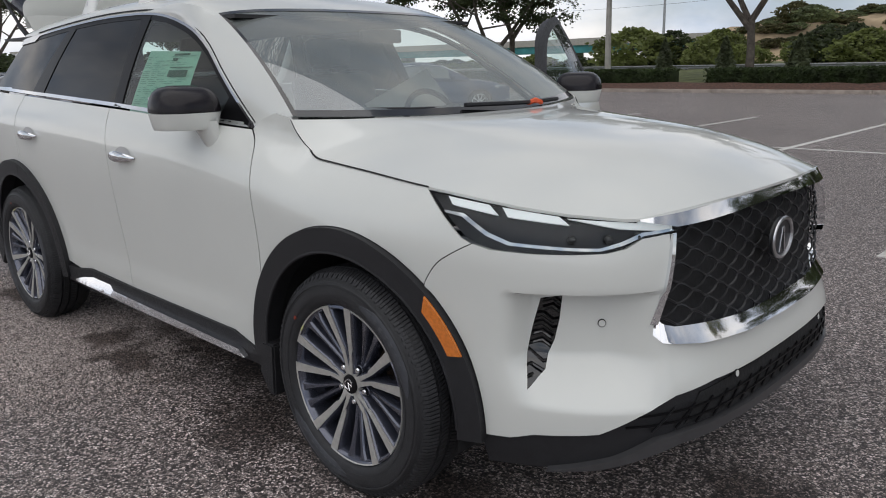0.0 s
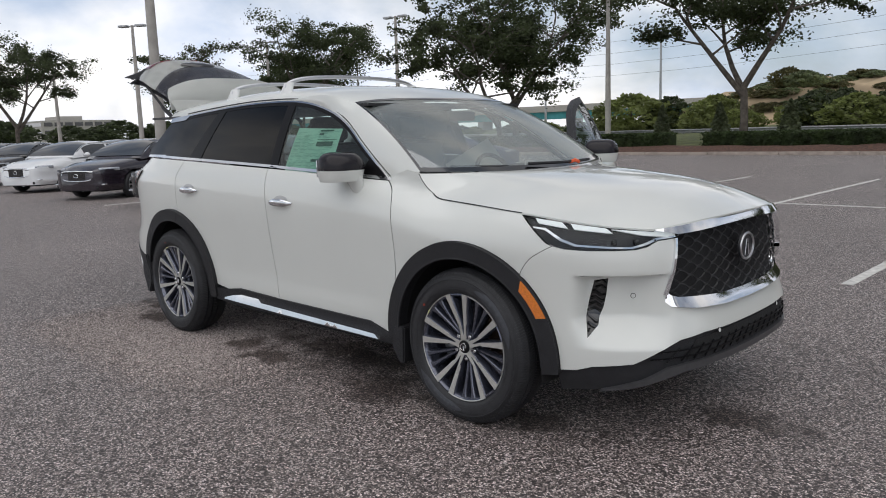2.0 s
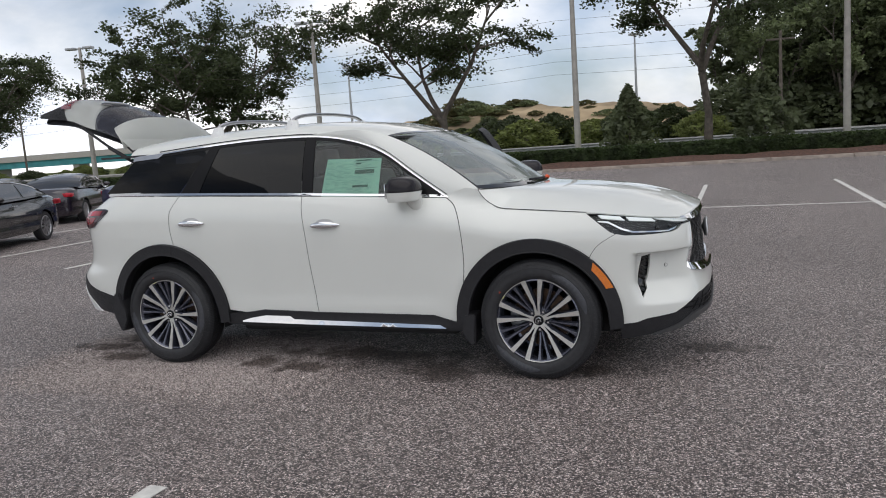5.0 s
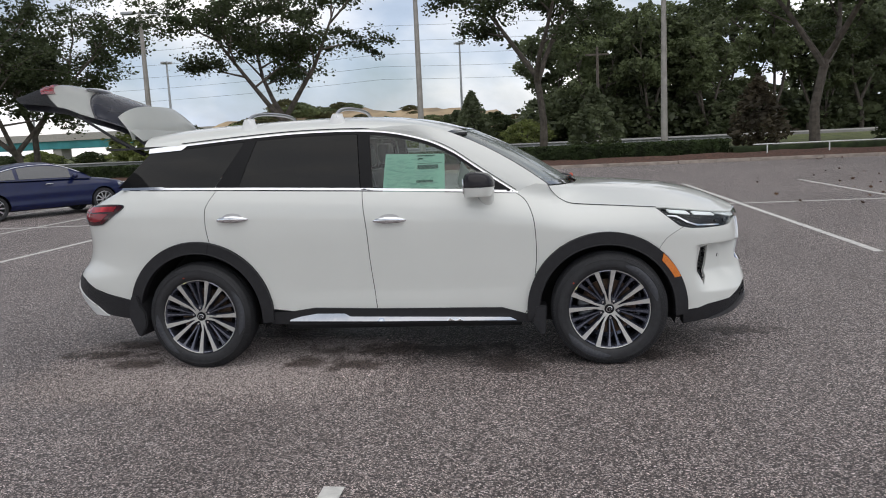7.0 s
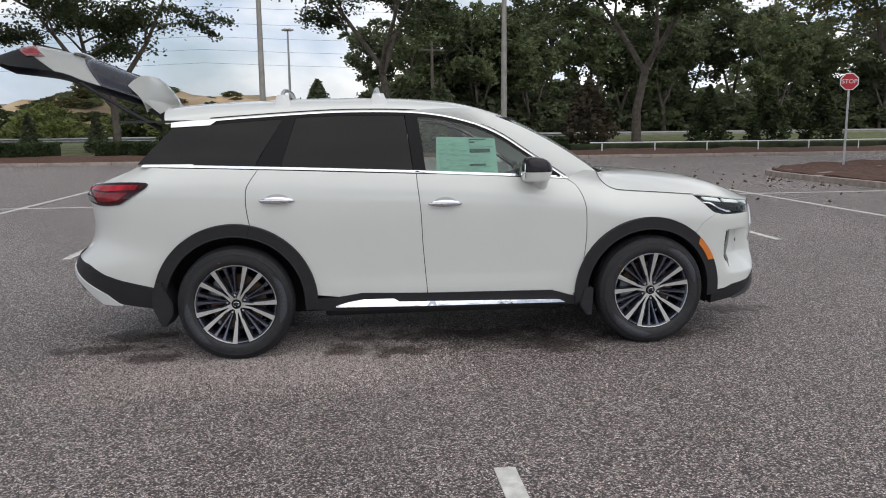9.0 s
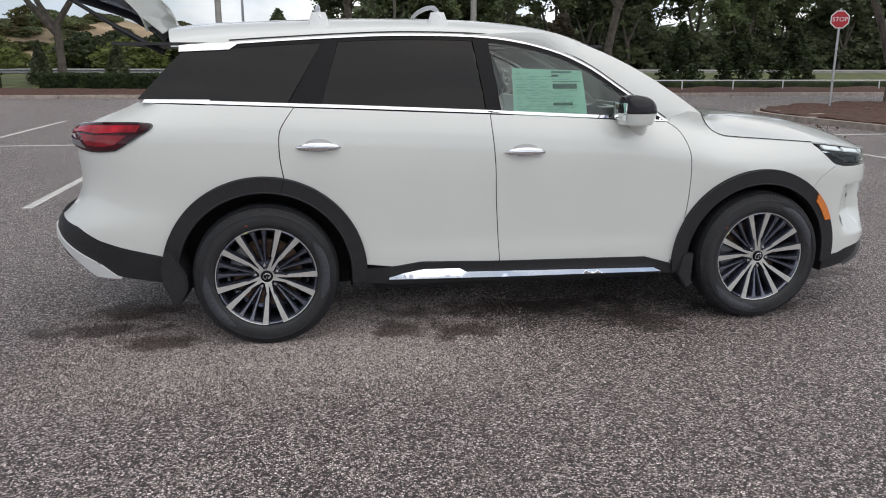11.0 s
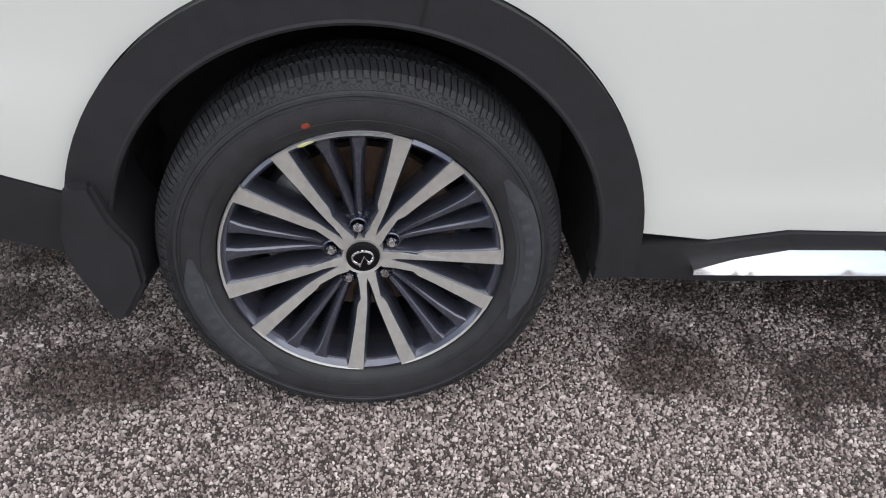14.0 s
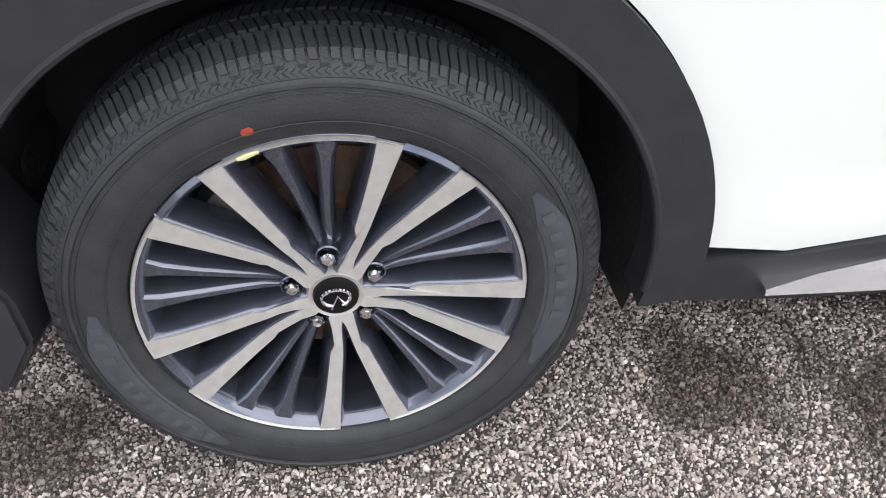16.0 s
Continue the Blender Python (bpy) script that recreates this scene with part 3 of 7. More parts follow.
OAK_LABEL = "spreading live oak with a dark, gappy crown"
oak_a = hide_source(tree("oak_tree", 11, 10.5, 6.4, 3.0, 0.064, LEAF, 3, 230, OAK_LABEL), pose(-13.5, 38, 0.2, 0, 0, 20))
oak_b = hide_source(tree("oak_tree", 23, 9.6, 7.2, 1.7, 0.074, LEAF, 3, 220, "live oak with several leaning stems and a few reddish leaves", LEAFRED), pose(-30.5, 38, 0.2, 0, 0, 100))
oak_c = hide_source(tree("oak_tree", 31, 12.0, 6.0, 4.6, 0.068, LEAF, 3, 210, "tall live oak with a straight trunk"), pose(1.3, 39, 0.2, 0, 0, 0))
copy_thing(oak_a, pose(-51, 38, 0.2, 0, 0, 150))
wide_oak = copy_thing(oak_c, pose(15.8, 38, 0.2, 0, 0, 130))
wide_oak.scale = (1.22, 1.22, 1.0)
copy_thing(oak_b, pose(-62, 45, 0.2, 0, 0, 200))
copy_thing(oak_b, pose(-60, 31.6, 0.2, 0, 0, 30)).scale = (0.8, 0.8, 0.85)
copy_thing(oak_a, pose(-60, 16.7, 0.0, 0, 0, 250)).scale = (0.78, 0.78, 0.85)
copy_thing(oak_a, pose(-31.5, 41, 0.2, 0, 0, 310))
hide_source(tree("oak_tree", 37, 9.0, 6.2, 2.0, 0.055, LEAFMID, 3, 200, "young oak with yellowing leaves beside the kerbed island", LEAFYELLOW), pose(21.5, 22.5, 0.0, 0, 0, 180))
# far woods
wood_a = hide_source(tree("woodland_tree", 41, 13, 4.5, 3.0, 0.15, LEAFDARK, 3, 75, "tall dark woodland tree", None, 1), pose(8, 72, 0.5))
wood_b = hide_source(tree("woodland_tree", 43, 11, 4.5, 2.0, 0.14, LEAFMID, 3, 75, "tall green woodland tree", None, 1), pose(14, 70, 0.5))
rng = random.Random(5)
for k in range(34):
    x = 2 + k * 3.0 + rng.uniform(-1, 1)
    y = 72 + rng.uniform(-5, 14)
    tw = copy_thing((wood_a, wood_b)[k % 2], pose(x, y, 0.5, 0, 0, rng.uniform(0, 360)))
    s = rng.uniform(0.8, 1.15) * (0.75 if k < 3 else 1.0)
    tw.scale = (s, s, s * rng.uniform(0.9, 1.1))
under = hide_source(bush("woodland_bush", 59, 4.5, 3.2, 0.17, LEAFDARK, 1900, False, "dark undergrowth of the wood"), pose(7, 68, 0.4))
for k in range(58):
    t = copy_thing(under, pose(3 + k * 1.8 + rng.uniform(-1, 1), 69 + rng.uniform(-1, 7) + (0 if k < 10 else 6), 0.3, 0, 0, rng.uniform(0, 360)))
    s = rng.uniform(0.7, 1.3)
    t.scale = (s * 1.2, s * 1.2, s)
# distant tree line behind the wood
g = np.random.default_rng(88)
n = 9000
cs = np.stack([g.uniform(6, 190, n), g.uniform(108, 122, n), np.zeros(n)], 1)
cs[:, 2] = 0.5 + g.uniform(0, 1, n) ** 0.8 * (7.5 + 2.0 * np.sin(cs[:, 0] * 0.31) + 1.2 * np.sin(cs[:, 0] * 0.83))
tagged(new("distant_tree_line", leaf_mesh("distant_tree_line", cs, g.uniform(0.35, 0.75, n), LEAFDARK, 89)), "dark green tree line far behind the wood", "trees", "", "stuff")
# shrubs behind the hedge
mag = hide_source(bush("magnolia_bush", 51, 3.5, 1.35, 0.10, LEAFDARK, 2000, "oval", "dark magnolia shrub behind the hedge"), pose(-2.5, 36, 0.3))
copy_thing(mag, pose(4.0, 36, 0.3, 0, 0, 80))
redmag = hide_source(bush("reddish_bush", 52, 3.6, 1.5, 0.10, LEAFRED, 2000, "oval", "reddish-brown magnolia shrub behind the hedge"), pose(12.3, 36, 0.3))
cyp = hide_source(bush("cypress_bush", 53, 2.0, 0.58, 0.06, LEAFDARK, 2400, True, "small dark conical evergreen"), pose(-13.9, 36, 0.3))
for x in (-17.3, -10.4):
    copy_thing(cyp, pose(x, 36.2, 0.3, 0, 0, x * 40))
small = hide_source(bush("young_tree", 54, 3.2, 1.2, 0.08, LEAF, 2800, True, "young bushy tree on the grass"), pose(22.8, 36, 0.3))
for x in (26.4, 19.5):
    copy_thing(small, pose(x, 36.5, 0.3, 0, 0, x * 33))
scrub = hide_source(bush("scrub_bush", 55, 3.0, 2.6, 0.12, LEAFLIGHT, 2600, False, "bright green scrub bush below the mound"), pose(-26, 62, 0.5))
for k in range(40):
    t = copy_thing(scrub, pose(-92 + k * 2.35 + rng.uniform(-1, 1), 66 + rng.uniform(-2, 14), 0.4, 0, 0, rng.uniform(0, 360)))
    s = rng.uniform(0.6, 1.25) * (0.45 if t.location.x < -36 else 1.0)
    t.scale = (s * 1.2, s, s)
scrub_d = hide_source(bush("scrub_bush", 56, 3.4, 2.4, 0.12, LEAF, 2600, False, "dark green scrub bush beside the road"), pose(-6, 66, 0.5))
for k in range(16):
    t = copy_thing(scrub_d, pose(-80 + k * 5.2 + rng.uniform(-2, 2), 69 + rng.uniform(-2, 6), 0.4, 0, 0, rng.uniform(0, 360)))
    if t.location.x < -36:
        t.scale = (0.7, 0.7, 0.42)

for k in range(18):
    t = copy_thing(scrub_d, pose(-190 + rng.uniform(-25, 25), 30 + 5.5 * k, 0.0, 0, 0, rng.uniform(0, 360)))
    s = rng.uniform(1.1, 1.8)
    t.scale = (s * 1.5, s * 1.5, s)

# hedge: clipped box of small leaves over a dark core
for hx0, hx1 in ((-95, -14.2), (-12.6, 9.8)):
    bm = bmesh.new()
    box(bm, hx0 + 0.1, hx1 - 0.1, 31.0, 32.1, 0.1, 0.86, 0.1)
    hedge = part("hedge", bm, HEDGE, label="long clipped dark green hedge", category="hedge")
    g = np.random.default_rng(int(abs(hx0)))
    n = int((hx1 - hx0) * 420)
    cs = np.stack([g.uniform(hx0, hx1, n), np.where(g.random(n) < 0.55, 31.0 - g.uniform(0, 0.06, n), g.uniform(31.0, 32.1, n)), np.zeros(n)], 1)
    cs[:, 2] = np.where(cs[:, 1] < 31.0, g.uniform(0.12, 0.9, n), 0.88 + g.uniform(-0.03, 0.06, n))
    ob = new("hedge_leaves", leaf_mesh("hedge_leaves", cs, g.uniform(0.03, 0.06, n), HEDGE, 3))
    ob.parent = hedge

# sandy mound
bm = bmesh.new()
prof_h = curve((-70, 0.5), (-58, 2.2), (-52, 5.6), (-47, 5.0), (-43, 7.4), (-36, 7.0), (-28, 6.0), (-16, 5.8), (-8, 5.2), (4, 3.2), (14, 0.5))
rows = []
noise_at = lambda x, y: noise.noise(Vector((x * 0.12, y * 0.12, 0.3))) * 1.3 + noise.noise(Vector((x * 0.4, y * 0.4, 2.0))) * 0.9
for i in range(15):
    y = 98 + 3.2 * i
    f = math.sin(math.pi * min(1.0, i / 10) * 0.5) if i <= 10 else 1 - (i - 10) * 0.1
    rows.append([Vector((-75 + 1.5 * k, y, 0.3 + max(0.0, (prof_h(-75 + 1.5 * k)) * f + noise_at(-75 + 1.5 * k, y) * f))) for k in range(62)])
grid(bm, rows)
part("earth_mound", bm, SAND, label="large sandy earth mound with green scrub", kind="structure")
mound_scrub = hide_source(bush("mound_bush", 57, 2.2, 2.4, 0.14, LEAFDRY, 1500, False, "low green scrub on the sandy mound"), pose(-36, 106, 6.0))
mound_scrub2 = hide_source(bush("mound_bush", 58, 2.0, 2.6, 0.14, LEAFMID, 1500, False, "low dark scrub on the sandy mound"), pose(-33, 104, 5.5))
for k in range(104):
    x = rng.uniform(-46, -30) if k < 60 else rng.uniform(-58, 4)
    i = rng.uniform(2, 9.5)
    y = 98 + 3.2 * i
    f = math.sin(math.pi * min(1.0, i / 10) * 0.5)
    z = 0.2 + max(0.0, prof_h(x) * f + noise_at(x, y) * f)
    t = copy_thing((mound_scrub, mound_scrub2)[k % 2], pose(x, y, z - 0.35, 0, 0, rng.uniform(0, 360)))
    s = rng.uniform(0.25, 0.6)
    t.scale = (s * 1.5, s * 1.3, s)


# ---- light poles, masts, rails ----
def light_pole(x, y, height, heads, turn=0.0, z=0.1):
    root = thing("light_pole", "tall concrete light pole with grey box lamp heads" if heads else "tall plain concrete light pole", "light pole", "car park light poles")
    bm = bmesh.new()
    tube(bm, [(0, 0, -0.2), (0, 0, height * 0.5), (0, 0, height)], [0.19, 0.15, 0.10], 12)
    part("pole", bm, CONCRETE, root)
    for k in range(heads):
        a = math.pi * k
        bm = bmesh.new()
        box(bm, 0.35, 1.05, -0.22, 0.22, height - 0.14, height + 0.02, 0.03, Matrix.Rotation(a, 4, "Z"))
        tube(bm, [(0, 0, height - 0.08), (0.4 * math.cos(a), 0.4 * math.sin(a), height - 0.06)], 0.05, 8)
        part("lamp_head", bm, STEEL, root, "grey lamp head")
    root.matrix_basis = pose(x, y, z, 0, 0, turn)
    return root


light_pole(-21.9, 38, 9.6, 2, 8)
light_pole(-5.6, 38, 12.5, 2, 8)
light_pole(7.9, 38, 12.5, 2, 8)
light_pole(-40.6, 38, 10.0, 2, 8)
light_pole(-20.2, 8.3, 10.5, 2, 0)
light_pole(-73.8, 24.8, 9.0, 2, 30)
light_pole(-52, 22.6, 9.5, 2, 30)
light_pole(-58, 38, 9.8, 2, 30)


def mast(x, y, height):
    root = thing("high_mast", "thin grey high-mast lamp by the road", "light pole")
    bm = bmesh.new()
    tube(bm, [(0, 0, 0), (0, 0, height)], [0.2, 0.1], 8)
    part("pole", bm, STEEL, root)
    bm = bmesh.new()
    for k in range(6):
        a = k * math.pi / 3
        box(bm, 0.1, 0.7, -0.12, 0.12, height - 0.1, height + 0.12, 0.02, Matrix.Rotation(a, 4, "Z"))
    part("lamp_ring", bm, STEEL, root)
    root.matrix_basis = pose(x, y, 0.3)


mast(-8.2, 90, 12.6)
mast(-42, 82, 11.5)
mast(-72, 100, 13)
for x, y, h in ((6.0, 60, 8.0), (-95, 80, 12)):
    root = thing("utility_pole", "brown wooden utility pole", "utility pole")
    bm = bmesh.new()
    tube(bm, [(0, 0, -0.2), (0, 0, h)], [0.16, 0.11], 8)
    part("pole", bm, BARK, root)
    bm = bmesh.new()
    box(bm, -1.0, 1.0, -0.06, 0.06, h - 0.7, h - 0.55, 0.01)
    part("cross_arm", bm, BARK, root)
    root.matrix_basis = pose(x, y, 0.4, 0, 0, 10)
for k, (z0, z1, yy) in enumerate(((13.5, 16.5, 100), (12.0, 14.5, 100), (10.6, 12.6, 100), (9.0, 10.8, 100), (15.5, 18.5, 100))):
    bm = bmesh.new()
    tube(bm, [(x, yy, z0 + (z1 - z0) * (x + 160) / 280 - 1.0 * math.sin(math.pi * ((x + 160) % 70) / 70)) for x in range(-160, 121, 10)], 0.02, 4)
    part("overhead_cable", bm, CLAD, label="thin black overhead cable", category="cable", group="overhead cables")


def guard_rail(x0, x1, y, z):
    root = thing("guard_rail", "galvanised steel roadside guard rail", "guard rail")
    bm = bmesh.new()
    prof = ((0, 0), (0.06, 0.06), (0, 0.15), (0.06, 0.24), (0, 0.30))
    grid(bm, [[Vector((x, y - a, z + b)) for a, b in prof] for x in np.linspace(x0, x1, 60)])
    bmesh.ops.solidify(bm, geom=bm.faces[:], thickness=0.01)
    part("rail", bm, STEEL, root)
    for x in np.arange(x0 + 1, x1, 2.0):
        bm = bmesh.new()
        box(bm, x - 0.06, x + 0.06, y + 0.02, y + 0.16, 0.2, z + 0.28, 0.0)
        part("post", bm, STEEL, root)


guard_rail(-40, 5, 50, 0.62)
guard_rail(5.8, 14.5, 48, 0.62)

fence = thing("low_rail_fence", "low white-painted tube rail along the planted bed", "fence")
bm = bmesh.new()
tube(bm, [(10.4, 29.6, 0.66), (40, 29.6, 0.66)], 0.028, 8)
part("rail", bm, TRIMWHITE, fence)
for x in np.arange(11, 40, 2.6):
    bm = bmesh.new()
    tube(bm, [(x, 29.6, 0.0), (x, 29.6, 0.66)], 0.03, 8)
    part("post", bm, TRIMWHITE, fence)
bm = bmesh.new()
box(bm, 9.9, 40, 31.2, 32.0, 0.1, 0.55, 0.1)
low_hedge = part("low_hedge", bm, HEDGE, label="low dark hedge behind the rail", category="hedge")

# island with stop sign
isl = [(11.6, 10.2), (11.4, 15.0), (12.6, 17.0), (16, 19.2), (24, 20.0), (24, 9.0), (13.2, 9.2)]
iso = spline(isl + [isl[0]], 5)[:-1]
flat = lambda u, v, o=0: Vector((u, v, 0.14 + o))
part("island_kerb", panel(iso, flat, step=0.6, thick=0.2), KERB, label="concrete kerb of a planted island", kind="structure")
part("island_mulch", panel(inset(iso, 0.18), lambda u, v, o=0: Vector((u, v, 0.17 + 0.10 * noise.noise(Vector((u * 1.5, v * 1.5, 0))) + o)), step=0.3, thick=0.1), MULCH, label="dark bark mulch on the island", kind="structure")
stop = thing("stop_sign", "red octagonal stop sign on a grey steel post", "road sign")
bm = bmesh.new()
box(bm, -0.03, 0.03, -0.03, 0.03, 0.0, 3.0)
part("post", bm, STEEL, stop)
bm = bmesh.new()
octo = [(0.25 * math.cos(radians(22.5 + 45 * k)), 0.25 * math.sin(radians(22.5 + 45 * k))) for k in range(8)]
panel(octo, lambda u, v, o=0: Vector((u, -0.04 - o, 2.68 + v)), step=0.3, thick=0.01, bm=bm)
part("plate", bm, material("stop_red", (0.45, 0.02, 0.03), 0.4), stop)
bm = bmesh.new()
panel(inset(octo, -0.03), lambda u, v, o=0: Vector((u, -0.036 - o, 2.68 + v)), step=0.3, thick=0.01, bm=bm)
part("border", bm, TRIMWHITE, stop)
txt = bpy.data.curves.new("letters", "FONT")
txt.body, txt.size, txt.align_x, txt.align_y, txt.extrude = "STOP", 0.18, "CENTER", "CENTER", 0.002
to = new("letters", txt)
txt.materials.append(TRIMWHITE)
to.parent = stop
to.matrix_basis = pose(0, -0.045, 2.68, 90, 0, 0)
stop.matrix_basis = pose(14.8, 16.9, 0.1, 0, 0, -25)

# overpass and far building
bridge = thing("overpass", "long concrete road overpass with a teal girder", "bridge")
bm = bmesh.new()
box(bm, -330, -70, 160, 166, 5.0, 6.6)
part("parapet", bm, CONCRETE, bridge)
bm = bmesh.new()
box(bm, -330, -72, 160.5, 165.5, 3.2, 5.0)
part("girder", bm, TEAL, bridge, "teal painted girder")
for x in range(-320, -75, 30):
    bm = bmesh.new()
    box(bm, x, x + 2.0, 161, 165, 0, 3.2)
    part("pier", bm, CONCRETE, bridge)
def office(name, x0, x1, y0, y1, h, floors, label):
    """A far office block with window bands on the two sides that face the car park."""
    root = thing(name, label, "building")
    bm = bmesh.new()
    box(bm, x0, x1, y0, y1, 0, h)
    box(bm, x0 + 4, x1 - 6, y0 + (y1 - y0) * 0.3, y0 + (y1 - y0) * 0.62, h, h + 2.2)
    part("wall", bm, CONCRETE, root)
    for f in range(floors):
        z = h - 2.9 - f * 4.0
        for k in range(int((y1 - y0) / 5)):
            bm = bmesh.new()
            box(bm, x1 - 0.4, x1 + 0.15, y0 + 1 + 5 * k, y0 + 5 + 5 * k, z, z + 1.9)
            part("window", bm, GLOSSBLACK, root)
        bm = bmesh.new()
        box(bm, x0 + 1, x1 - 1, y0 - 0.15, y0 + 0.4, z, z + 1.9)
        part("window", bm, GLOSSBLACK, root)


office("office_building", -440, -410, 140, 176, 12.0, 2, "low beige office building far beyond the trees")
office("office_building", -440, -405, 243, 283, 17.5, 4, "beige office block with dark window bands, far off")

# signs seen from behind, beside the far road
for x, shape in ((36.7, "square"), (37.7, "round")):
    root = thing("road_sign", "pale back of a " + shape + " road sign on a steel post", "road sign")
    bm = bmesh.new()
    box(bm, -0.04, 0.04, -0.04, 0.04, 0, 2.6)
    part("post", bm, STEEL, root)
    bm = bmesh.new()
    k = 24 if shape == "round" else 4
    rim_pts = [(0.48 * math.cos(2 * math.pi * (q + 0.5) / k), 2.45 + 0.48 * math.sin(2 * math.pi * (q + 0.5) / k)) for q in range(k)]
    panel(rim_pts, lambda u, v, o=0: Vector((u, -0.06 - o, v)), step=0.5, thick=0.02, bm=bm)
    part("plate", bm, TRIMWHITE, root)
    root.matrix_basis = pose(x, 80, 0.3)

# fallen leaves round the island and on the asphalt
g = np.random.default_rng(77)
n = 120
cs = np.stack([np.where(g.random(n) < 0.6, g.normal(10.6, 1.0, n), g.uniform(6, 20, n)), g.normal(13.0, 2.6, n), g.uniform(0.012, 0.03, n)], 1)
cs[:, 1] = np.where(cs[:, 0] > 12.0, g.uniform(27.3, 28.3, n), cs[:, 1])
tagged(new("fallen_leaves", leaf_mesh("fallen_leaves", cs, g.uniform(0.022, 0.045, n), material("dry_brown_leaf", (0.10, 0.05, 0.025), 0.8, 0.0, 0.4, 3.0), 5, flat=0.15)), "scattered dry brown leaves on the asphalt", "leaves", "", "stuff")


def loose_stones():
    """Crushed stones standing proud of the binder round the rear wheel."""
    g = np.random.default_rng(9)
    pitch = 0.0060
    xs, ys = np.meshgrid(np.arange(-2.85, 0.15, pitch), np.arange(-1.85, -0.1, pitch))
    c = np.stack([xs.ravel(), ys.ravel()], 1)
    c += g.uniform(-0.45, 0.45, c.shape) * pitch
    fade = np.clip((c[:, 0] + 2.85) / 0.8, 0, 1) * np.clip((0.15 - c[:, 0]) / 0.8, 0, 1) * np.clip((c[:, 1] + 1.85) / 0.55, 0, 1) * np.clip((-0.1 - c[:, 1]) / 0.3, 0, 1)
    c = c[g.random(len(c)) < fade * 0.97]
    n = len(c)
    unit = np.array([(-1, -1, -1), (1, -1, -1), (1, 1, -1), (-1, 1, -1), (-0.6, -0.6, 1), (0.6, -0.6, 1), (0.6, 0.6, 1), (-0.6, 0.6, 1)], float)
    v = unit[None] + g.uniform(-0.45, 0.45, (n, 8, 3))
    size = g.lognormal(0, 0.30, (n, 1, 1)) * 0.0027
    v = v * size * np.stack([g.uniform(0.8, 1.4, n), g.uniform(0.7, 1.1, n), g.uniform(0.7, 1.1, n)], 1)[:, None, :]
    a = g.uniform(0, 2 * math.pi, n)[:, None]
    x, y = v[..., 0] * np.cos(a) - v[..., 1] * np.sin(a), v[..., 0] * np.sin(a) + v[..., 1] * np.cos(a)
    v = np.stack([x + c[:, None, 0], y + c[:, None, 1], v[..., 2] + 0.0008], 2)
    quad = np.array([(4, 5, 6, 7), (0, 1, 5, 4), (1, 2, 6, 5), (2, 3, 7, 6), (3, 0, 4, 7)])
    f = (quad[None] + 8 * np.arange(n)[:, None, None]).reshape(-1, 4)
    me = bpy.data.meshes.new("loose_stones")
    me.from_pydata(v.reshape(-1, 3).tolist(), [], f.tolist())
    me.materials.append(ground_material(True))
    tagged(new("loose_stones", me), "pale and dark crushed stones of the asphalt surface", "gravel", "", "stuff")


loose_stones()


# ================= the white SUV: x forward, right side at -y, axles at x = +-1.45 =================
suv = thing("suv", "pearl white three-row SUV with black cladding, tailgate and driver's door open", "car")
FX0, RX0, NP = 1.0, -1.1, 3.95
MID = FX0 + math.pi / 2
SHOULDER = curve((-2.7, 1.27), (-2.1, 1.305), (-1.3, 1.285), (-0.2, 1.245), (0.85, 1.185), (1.2, 1.115), (1.6, 1.075), (2.0, 1.045), (2.5, 1.0))
FLANK = curve((0.1, 0.89), (0.3, 0.942), (0.42, 0.955), (0.55, 0.962), (0.75, 0.972), (0.95, 0.986), (1.1, 0.986), (1.5, 0.986))
TUCK = curve((-3.0, 0.055), (0.3, 0.055), (0.65, 0.080), (0.85, 0.105), (1.0, 0.112), (1.2, 0.13), (1.45, 0.11), (1.8, 0.06), (2.1, 0.055), (2.6, 0.055))
NOSE = curve((0.1, 2.33), (0.22, 2.44), (0.36, 2.475), (0.5, 2.47), (0.62, 2.435), (0.86, 2.415), (1.0, 2.388), (1.1, 2.35))
TAIL = curve((0.2, -2.48), (0.4, -2.59), (0.57, -2.65), (0.68, -2.62), (0.76, -2.545), (0.9, -2.50), (1.05, -2.51), (1.15, -2.50), (1.22, -2.39), (1.3, -2.25), (1.4, -2.16))


def half_width(x, z):
    d = 1 - (SHOULDER(x) - z) / 0.2
    sculpt = 0.006 * smoothstep(-1.0, -0.6, x) * (1 - smoothstep(0.6, 1.0, x)) * math.exp(-((z - 0.53) / (0.035 if z < 0.53 else 0.15)) ** 2)
    return FLANK(z) - TUCK(x) * min(1.02, max(0.0, d)) ** 2 - sculpt


def recess(y, z):
    """The hollow of the front bumper beside the grille."""
    y = abs(y)
    return 0.092 * smoothstep(0.59, 0.73, y) * (1 - smoothstep(0.845, 0.90, y)) * max(0.0, min(1.0, (z - 0.468) / 0.13)) * (1 - smoothstep(0.782, 0.798, z))


def body_point(s, z):
    if RX0 <= s <= FX0:
        return Vector((s, -half_width(s, z), z))
    front = s > FX0
    phi = s - FX0 if front else RX0 - s
    a = NOSE(z) - FX0 if front else RX0 - TAIL(z)
    sn, cs = abs(math.sin(phi)), abs(math.cos(phi))
    x = s
    for _ in range(3):
        w = half_width(x, z)
        r = ((sn / a) ** NP + (cs / w) ** NP) ** (-1 / NP)
        x = FX0 + r * sn if front else RX0 - r * sn
    if front:
        r -= recess(r * cs, z)
        return Vector((FX0 + r * sn, -r * math.cos(phi), z))
    return Vector((RX0 - r * sn, -r * math.cos(phi), z))


